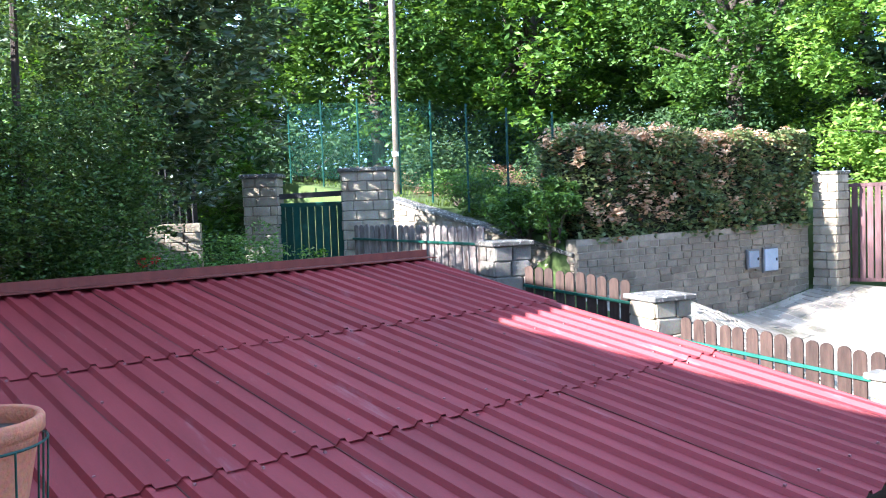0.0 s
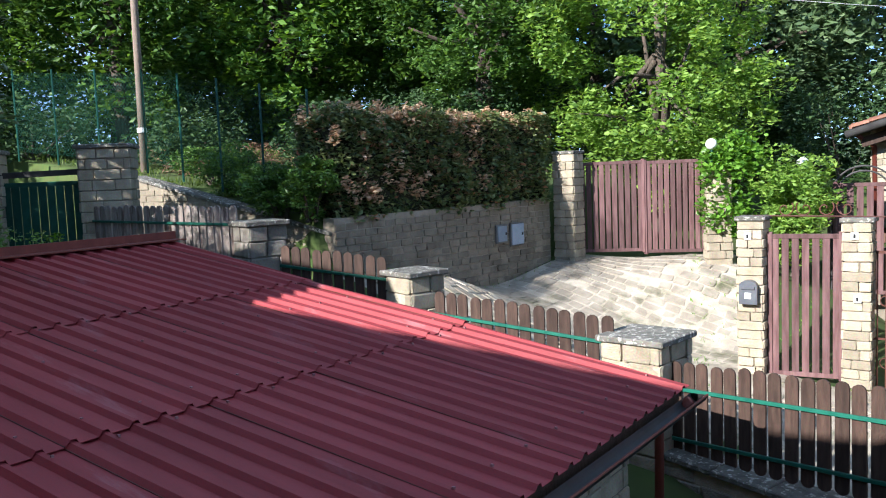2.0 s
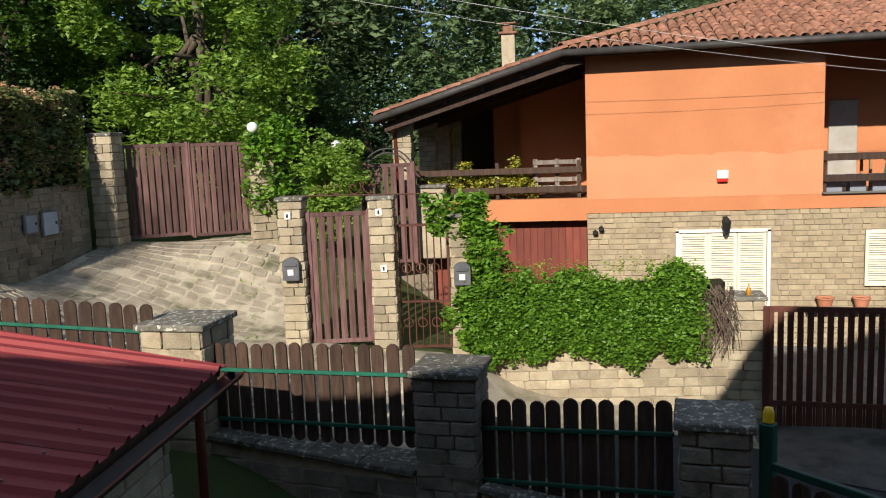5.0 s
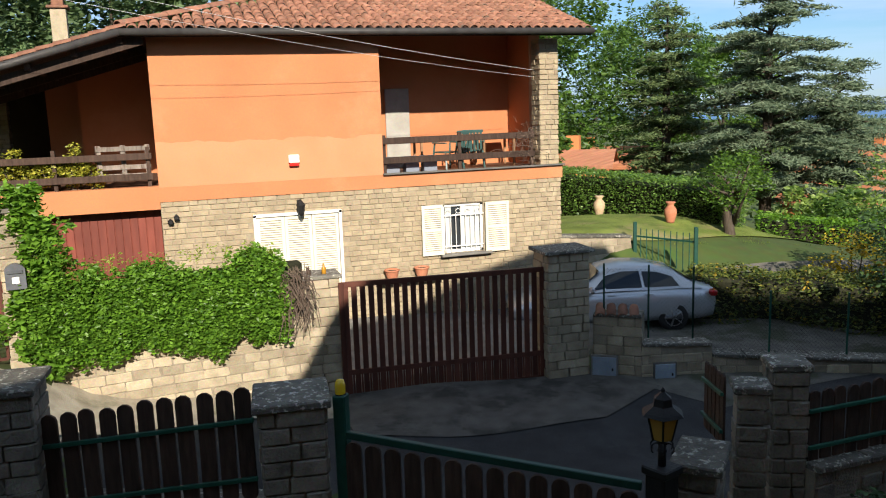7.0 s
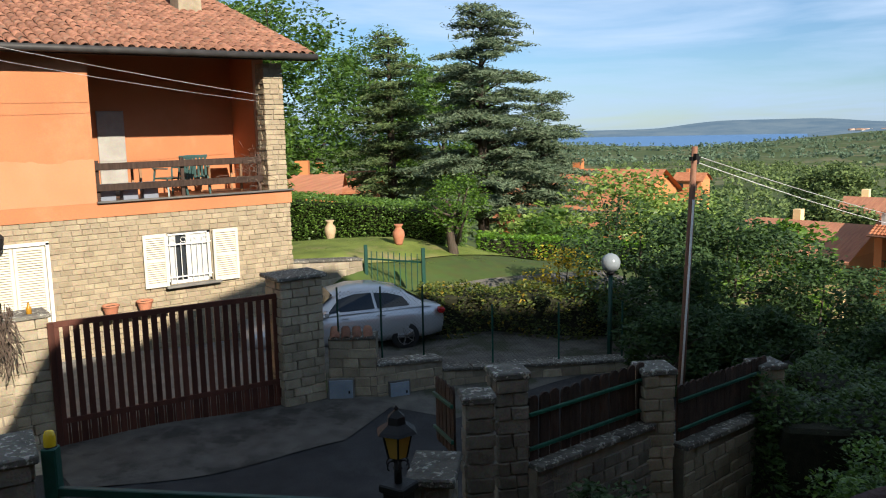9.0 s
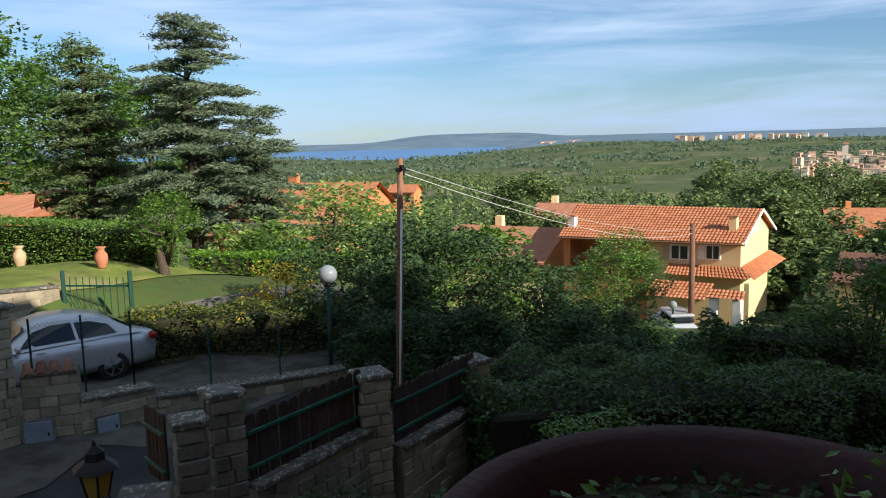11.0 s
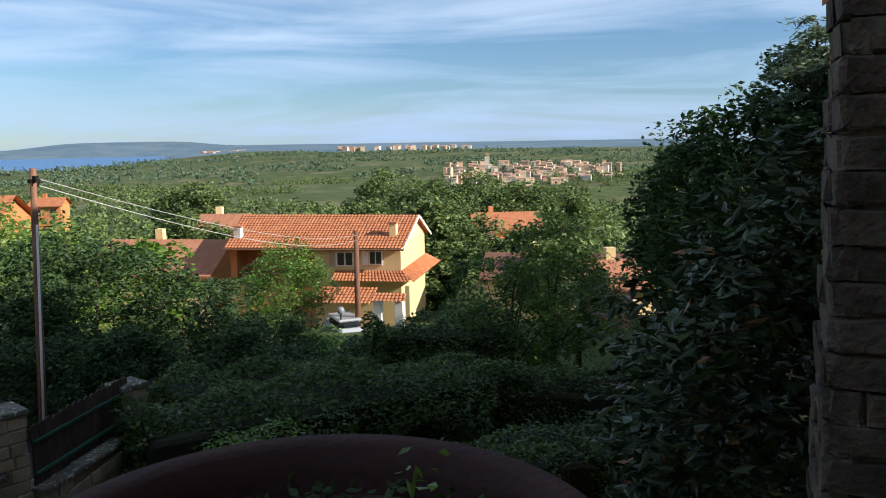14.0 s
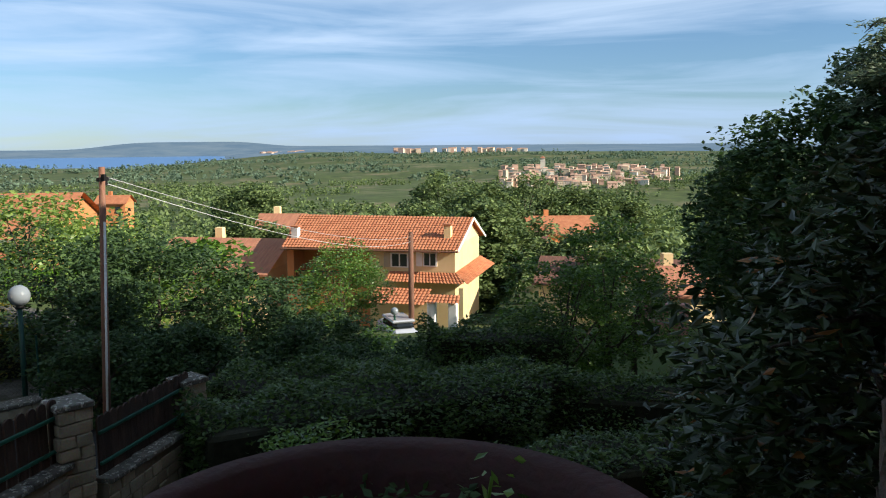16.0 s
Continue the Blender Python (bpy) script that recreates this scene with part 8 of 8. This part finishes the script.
c2 = thing("small_car", (48.3, 16.3, -12.3), "pale grey compact car parked by the cream house", "car")
M2 = Matrix.Translation((48.3, 16.3, -12.3)) @ Matrix.Rotation(radians(35), 4, "Z") @ Matrix.Diagonal((1, 1, 1.15, 1))
part("body", Geo().box((0, 0, 0.65), (3.9, 1.65, 0.9), 0, 0.22, M2), CARPAINT, c2)
part("cabin", Geo().box((-0.3, 0, 1.15), (2.5, 1.4, 0.7), 0, 0.28, M2), CARGLASS, c2)
part("roof", Geo().box((-0.3, 0, 1.45), (2.4, 1.45, 0.16), 0, 0.07, M2), CARPAINT, c2)
for x in (-1.25, 1.25):
    for y_ in (-0.8, 0.8):
        m = M2 @ Matrix.Translation((x, y_, 0.3)) @ Matrix.Rotation(radians(90), 4, "X")
        part("wheel", Geo().add([tuple(m @ Vector((r_ * math.cos(t_), r_ * math.sin(t_), z_))) for r_, z_ in ((0.0, -0.1), (0.3, -0.1), (0.3, 0.1), (0.0, 0.1)) for t_ in np.linspace(0, 2 * math.pi, 16, endpoint=False)], [(i_ * 16 + j_, i_ * 16 + (j_ + 1) % 16, (i_ + 1) * 16 + (j_ + 1) % 16, (i_ + 1) * 16 + j_) for i_ in range(3) for j_ in range(16)]), TYRE, c2)
sl2 = thing("street_lamp", (47, 16, -12.5), "distant green globe lamp by the gate", "street lamp")
part("post", Geo().tube([(47, 16, -12.8), (47, 16, -10.2)], 0.06, 6), DARKGREEN, sl2)
part("globe", Geo().lathe((47, 16, -10.0), [(0.24 * math.sin(a_), -0.24 * math.cos(a_)) for a_ in np.linspace(0.1, 3.1, 10)], 12), bpy.data.materials["shaded_globe"], sl2, "", True)


def cottage(x, y, w, d, z0, ze, zr, wall, tile, label, rz=0.0, windows=2, group="valley houses", name="house"):
    """A small house: walls, gabled tile roof with overhang, chimney and windows toward the camera."""
    e = thing(name, (x, y, z0), label, "house", group)
    m = Matrix.Translation((x, y, 0)) @ Matrix.Rotation(radians(rz), 4, "Z")
    q = lambda a_, b_, c_: tuple(m @ Vector((a_, b_, c_)))
    part("wall", Geo().box((0, 0, (z0 + ze) / 2), (w, d, ze - z0), 0, 0, m), wall, e)
    g_ = Geo()
    for s_ in (-1, 1):
        a0, a1, b1, b0 = q(s_ * (w / 2 + 0.4), -d / 2 - 0.4, ze - 0.12), q(s_ * (w / 2 + 0.4), d / 2 + 0.4, ze - 0.12), q(0, d / 2 + 0.4, zr), q(0, -d / 2 - 0.4, zr)
        g_.add([a0, a1, b1, b0], [(0, 1, 2, 3)])
        lo = Vector((0, 0, -0.15))
        g_.add([a0, a1, tuple(Vector(a1) + lo), tuple(Vector(a0) + lo)], [(0, 1, 2, 3)])
    part("roof", g_, tile, e)
    part("gable", Geo().add([q(-w / 2, -d / 2, ze), q(w / 2, -d / 2, ze), q(0, -d / 2, zr - 0.1)], [(0, 1, 2)]).add([q(-w / 2, d / 2, ze), q(w / 2, d / 2, ze), q(0, d / 2, zr - 0.1)], [(0, 1, 2)]), wall, e)
    part("chimney", Geo().box((w * 0.2, d * 0.2, zr), (0.6, 0.6, 1.2), 0, 0, m), wall, e)
    for k_ in range(windows):
        part("window", Geo().box((-w / 2 - 0.03, -d / 2 + d * (k_ + 0.5) / windows, ze - 1.3), (0.06, 0.9, 1.2), 0, 0, m), GLASS, e)
    return e


# Darker copy of the brown tile: shade over two low roofs put into it.
TILE_SHADE = material("shaded_brown_tile", (0.11, 0.055, 0.042, 1), (0.17, 0.085, 0.06, 1), 2, 0.9, 0.5, 12, vary="island", stretch=(0.3, 3, 1))
TILE_OLD = material("brown_tile", (0.3, 0.13, 0.08, 1), (0.42, 0.19, 0.11, 1), 2, 0.9, 0.5, 12, vary="island", stretch=(0.3, 3, 1))
cottage(58.5, 33, 9, 9, -13.5, -9.2, -7.3, YELLOWWALL, TILE_OLD, "long low house with a brown tile roof", 4)
cottage(42.5, 39.5, 7, 9, -9, -4.4, -2.9, DEEPORANGE, TILE_NEW, "orange house half hidden by fig trees", 20, 3)
cottage(36, 35, 6, 7, -9, -5.2, -4.0, DEEPORANGE, TILE_NEW, "orange house wing behind fig trees", 20, 2)
cottage(126, 93, 4, 5, -30, -10.2, -9.0, DEEPORANGE, TILE_NEW, "tall orange house with twin chimneys", 15, 2)
cottage(30.5, 54, 7, 6, -9, -4.0, -2.9, DEEPORANGE, TILE_NEW, "small orange house beyond the cedars", 50, 1)
cottage(18.3, 34.2, 2.4, 2.2, -6.5, -2.35, -1.85, DEEPORANGE, TILE_OLD, "small orange garden house behind the clipped hedge", 55, 0)
cottage(74, 36, 4, 4, -14, -8, -6.8, YELLOWWALL, TILE_OLD, "cream house with a pointed tile roof", 10, 1)
cottage(105, 13, 7, 8, -18, -11.3, -9.4, DEEPORANGE, TILE_NEW, "orange house below the trees", 15, 3)
cottage(100, 18, 9, 8, -18, -12.4, -10.8, YELLOWWALL, TILE_SHADE, "low house with a brown tile roof darkened for shade", 0, 2)
cottage(52, -1.3, 5, 7, -12.5, -8.6, -7.4, YELLOWWALL, TILE_OLD, "cream house with an old tile roof", 20, 2)
cottage(62, 3.5, 7, 11, -14, -9.8, -8.5, YELLOWWALL, TILE_SHADE, "low house with a brown tile roof darkened for shade", 0, 2)
pp = thing("pink_wall", (31, 1.0, -8), "pinkish wall with posts beside the pool", "wall")
part("wall", Geo().box((30.7, 0.6, -7.2), (0.3, 1.6, 1.8), 0, 0.02), material("pink_render", (0.42, 0.19, 0.16, 1), (0.5, 0.25, 0.2, 1), 3, 0.9), pp)
for y_ in (-0.1, 0.6, 1.3):
    part("post", Geo().box((30.6, y_, -6.9), (0.36, 0.3, 2.5), 0, 0.02), bpy.data.materials["pink_render"], pp)
ph = thing("play_house", (25.5, 4.2, -7.8), "small red play house on the grass", "play house")
part("body", Geo().box((25.5, 4.2, -7.3), (0.8, 0.9, 0.9), 20, 0.02), plain("toy_red", (0.5, 0.08, 0.03, 1), 0.5), ph)
part("roof", Geo().add([(25.0, 3.7, -6.85), (26.0, 3.7, -6.85), (26.0, 4.7, -6.85), (25.0, 4.7, -6.85), (25.5, 3.7, -6.5), (25.5, 4.7, -6.5)], [(0, 1, 4), (3, 5, 2), (0, 4, 5, 3), (1, 2, 5, 4)]), BROWNPOLE, ph)
gp = thing("garden_path_fence", (28, 11, -9.3), "thin green wire fence at the lower garden", "fence")
part("rail", Geo().beam((27, 9, -8.2), (30, 13, -8.6), 0.03, 0.03), DARKGREEN, gp)

# ---------------------------------------------------------------- the wooded valley
def crowns(name, n, az, rr, h, leaf, per, mat, seed, label, lift=0.45, wide=0.5, keep=None):
    """Many far crowns joined: sector az in degrees, distances rr, heights h."""
    rs = np.random.RandomState(seed)
    a = np.radians(rs.uniform(*az, n))
    r = np.sqrt(rs.uniform(rr[0] ** 2, rr[1] ** 2, n))
    x, y = r * np.cos(a), r * np.sin(a)
    k = np.array([noise.noise(Vector((p * 0.005, q * 0.005, seed))) for p, q in zip(x, y)]) > (-0.25 if rr[1] < 500 else 0.0 if rr[0] < 1300 else 0.04)
    if keep is not None:
        k &= keep(x, y, np.degrees(a), r)
    x, y = x[k], y[k]
    hh = rs.uniform(*h, len(x))
    cen = np.stack([x, y, ground_height(x, y) + hh * lift], -1)
    rad = np.stack([hh * wide * 0.75, hh * wide * 0.75, hh * 0.5], -1)
    return tagged(leaves_ob(name, clumped(rs, cen, rad, per), leaf, mat, None, seed, flat=0.6, aspect=0.75), label, "woods", "", "stuff")


FOREST = leaf_material("valley_leaves", (0.03, 0.06, 0.02, 1), (0.19, 0.26, 0.085, 1), 0.7, 0.2)
# Cooler, paler copy of the valley leaves: distance haze put into its colour.
FOREST_FAR = leaf_material("hazed_valley_leaves", (0.085, 0.135, 0.085, 1), (0.13, 0.19, 0.12, 1), 0.95, 0.1)
dry_land = lambda x, y, a, r: (ground_height(x, y) > -74.5)
crowns("valley_trees", 150, (-14, 42), (68, 130), (6, 10), 0.75, 240, FOREST, 401, "leafy trees below the cream house", keep=lambda x, y, a, r: ~((a > 24) & (a < 33) & (r < 80)) & ~((np.abs(a - 8) < 4) & (r < 112)))
crowns("valley_trees", 700, (-14, 55), (130, 420), (7, 11), 1.3, 90, FOREST, 402, "leafy woods on the valley slope")
crowns("valley_woods", 4200, (-12, 58), (420, 1350), (8, 13), 2.8, 22, FOREST, 403, "continuous woods filling the valley", keep=lambda x, y, a, r: ~((a < 11) & (a > -1.5) & (r > 1020)))
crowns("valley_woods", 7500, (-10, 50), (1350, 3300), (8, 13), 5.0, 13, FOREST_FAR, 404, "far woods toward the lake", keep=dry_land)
for k, (a_, r_, h_, w_) in enumerate(((28.1, 78, 8.5, 3.6), (12.5, 80, 10, 4.2), (16, 92, 10, 4.5), (10, 86, 9, 3.8), (20, 98, 9, 4), (24, 100, 8, 3.6), (31, 90, 6, 3), (6.0, 70, 7, 3), (4, 60, 5.5, 2.4), (14.2, 70, 8, 3.2))):
    x, y = r_ * math.cos(radians(a_)), r_ * math.sin(radians(a_))
    broad_tree(x, y, gz_at(x, y), h_, w_, "full green tree in the valley", FOREST, 0.5, 90, 90, w_ * 0.3, 0.25, 0.1, 420 + k, group="valley trees")
for k, (x, y, zt_, h_, w_) in enumerate(((99.8, 53.5, -5.2, 14, 4.6), (107.9, 28.5, -4.6, 15, 6), (104, 22.5, -5.2, 14, 5), (111, 18.5, -4.8, 15, 6), (113, 12, -6.2, 13, 5), (118, 6, -7.5, 13, 5), (69.7, 15.2, -5.4, 10, 2.6))):
    broad_tree(x, y, zt_ - h_, h_, w_, "great dense tree in the valley", FOREST, 0.5, 120, 130, w_ * 0.28, 0.3, 0.1, 440 + k, group="valley trees")
for k in range(14):
    a_, r_ = 1.2 + 0.35 * k, 380 + 12 * (k % 3)
    x, y = r_ * math.cos(radians(a_)), r_ * math.sin(radians(a_))
    e = thing("cypress", (x, y, gz_at(x, y)), "slim dark cypress below the town", "conifer", "cypresses")
    rs = np.random.RandomState(450 + k)
    hgt = rs.uniform(11, 15)
    t_ = rs.rand(260)
    pos = np.stack([x + rs.normal(size=260) * 1.0 * (1 - t_ * 0.8), y + rs.normal(size=260) * 1.0 * (1 - t_ * 0.8), gz_at(x, y) + 14 + t_ * hgt - 6], -1)
    leaves_ob("needles", pos, 1.3, LEAF_DARK, e, 451 + k, flat=1.5, aspect=0.4)
    part("trunk", Geo().tube([(x, y, gz_at(x, y) - 1), (x, y, gz_at(x, y) + 12)], [0.4, 0.2], 5), BARK, e)
shrub(46, 1.5, -11.0, 2.0, 3.4, "silvery olive tree in the valley garden", LEAF_OLIVE, 0.3, 40, 60, 470, "olive_tree")

# towns, church and castle, far off
TOWNWALL = [material("town_wall", (0.55, 0.43, 0.3, 1), (0.66, 0.54, 0.4, 1), 0.1, 0.9, 0.1, 2), material("town_wall_pale", (0.62, 0.55, 0.45, 1), (0.7, 0.63, 0.53, 1), 0.1, 0.9, 0.1, 2), material("town_wall_rose", (0.52, 0.33, 0.24, 1), (0.6, 0.4, 0.3, 1), 0.1, 0.9, 0.1, 2)]


TOWNROOF = material("town_roof", (0.33, 0.2, 0.14, 1), (0.44, 0.29, 0.21, 1), 0.1, 0.9, 0.1, 2)


def town(n, az, rr, z, size, seed, group, label):
    rs = np.random.RandomState(seed)
    for k in range(n):
        a_, r_ = radians(rs.uniform(*az)), rs.uniform(*rr)
        x, y = r_ * math.cos(a_), r_ * math.sin(a_)
        w_, d_, h_ = size * rs.uniform(0.6, 1.2), size * rs.uniform(0.7, 1.6), size * rs.uniform(0.45, 0.85)
        zz = z(r_)
        e = thing("town_house", (x, y, zz), label, "house", group)
        rz = rs.uniform(-25, 25)
        m = Matrix.Translation((x, y, 0)) @ Matrix.Rotation(radians(rz), 4, "Z")
        part("wall", Geo().box((0, 0, zz + h_ / 2 - 6), (w_, d_, h_ + 12), 0, 0, m), TOWNWALL[k % 3], e)
        hw, hd, zt_, rt = w_ / 2 + 0.5, d_ / 2 + 0.5, zz + h_, zz + h_ + size * 0.18
        v = [tuple(m @ Vector(p)) for p in ((-hw, -hd, zt_), (hw, -hd, zt_), (hw, hd, zt_), (-hw, hd, zt_), (0, -hd, rt), (0, hd, rt))]
        part("roof", Geo().add(v, [(0, 4, 5, 3), (1, 2, 5, 4), (0, 1, 4), (2, 3, 5)]), TOWNROOF, e)
        for j in range(3 if size < 12 and r_ < 1330 else 0):
            part("window", Geo().box((-w_ / 2 - 0.05, d_ * (j - 1) * 0.3, zz + h_ * 0.55), (0.12, size * 0.1, size * 0.16), 0, 0, m), DARKINT, e)


town(150, (-1.2, 10.8), (1060, 1620), lambda r: -52 - (1620 - r) * 0.014, 7.6, 501, "hill town houses", "pale stone house in the hill town")
town(34, (8.5, 18), (3300, 3500), lambda r: -44, 15, 502, "far town houses", "house in the hazy far town")
town(14, (22, 26.5), (3750, 3950), lambda r: -64, 22, 503, "castle town houses", "house below the far castle")
crowns("town_trees", 760, (-1.5, 11), (1040, 1660), (6, 10), 2.2, 30, FOREST, 406, "dark trees between the town houses")
ct = thing("bell_tower", (1521, 211, -66), "pale church bell tower over the town", "tower")
part("tower", Geo().box((1521, 211, -52), (9, 9, 30), 8), TOWNWALL[1], ct)
part("belfry", Geo().box((1521, 211, -36.5), (7, 7, 5), 8).box((1521, 211, -39.3), (10, 10, 0.8), 8), TOWNWALL[1], ct)
part("roof", Geo().add([(1516, 206, -34), (1526, 206, -34), (1526, 216, -34), (1516, 216, -34), (1521, 211, -30)], [(0, 1, 4), (1, 2, 4), (2, 3, 4), (3, 0, 4)]), TILE_OLD, ct)
cs_ = thing("castle", (3617, 1788, -80), "grey castle with corner towers on a hill", "castle")
part("keep", Geo().box((3617, 1788, -72), (60, 60, 26), 26), TOWNWALL[2], cs_)
for dx, dy in ((-1, -1), (1, -1), (-1, 1), (1, 1)):
    part("tower", Geo().lathe((3617 + dx * 32, 1788 + dy * 32, -84), [(14, 0), (13, 30), (14.5, 31), (14.5, 35), (0, 35)], 12), TOWNWALL[2], cs_)

# paving stones of the driveway
rs = np.random.RandomState(601)
drive = bpy.data.objects["driveway"]
ORG[drive] = Vector((0, 0, 0))
slabs = [unit_block("paving_stone", PAVING, 80 + i, 0.06) for i in range(5)]
made, extra = 0, Geo()
y = 9.6
while y < 17.2:
    dd = rs.uniform(0.19, 0.27)
    x = -8.9 + rs.uniform(0, 0.2)
    x_end = -1.3 if y < 13.2 else -4.5 - (y - 13.4) * 0.4
    while x < x_end:
        ww = rs.uniform(0.22, 0.42)
        inside = (x > -9 + max(0, (10.0 - y) * 1.2)) and y > 9.2 - 0.16 * (x + 9) and not (y > 16.0 and x < -8.7 + (y - 16) * 1.8)
        if inside and rs.rand() < 0.86:
            z = gz_at(x + ww / 2, y) + 0.006
            sx, sy = (gz_at(x + ww, y) - gz_at(x, y)) / ww, (gz_at(x, y + dd) - gz_at(x, y)) / dd
            m = Matrix.Translation((x + ww / 2, y, z)) @ Matrix.Rotation(math.atan(sy), 4, "X") @ Matrix.Rotation(-math.atan(sx), 4, "Y") @ Matrix.Rotation(rs.normal() * 0.05, 4, "Z") @ Matrix.Diagonal((ww - 0.022, dd - 0.022, 0.045 + rs.rand() * 0.006, 1))
            if made < 290:
                piece("paving_stone", slabs[made % 5], m, drive)
                made += 1
            else:
                v_, f_ = chamfered(0.5, 0.5, 0.5, 0.08)
                extra.add([tuple(m @ Vector(q)) for q in v_], f_)
        x += ww
    y += dd
tagged(part("paving_rest", extra, PAVING, drive), kind="stuff")
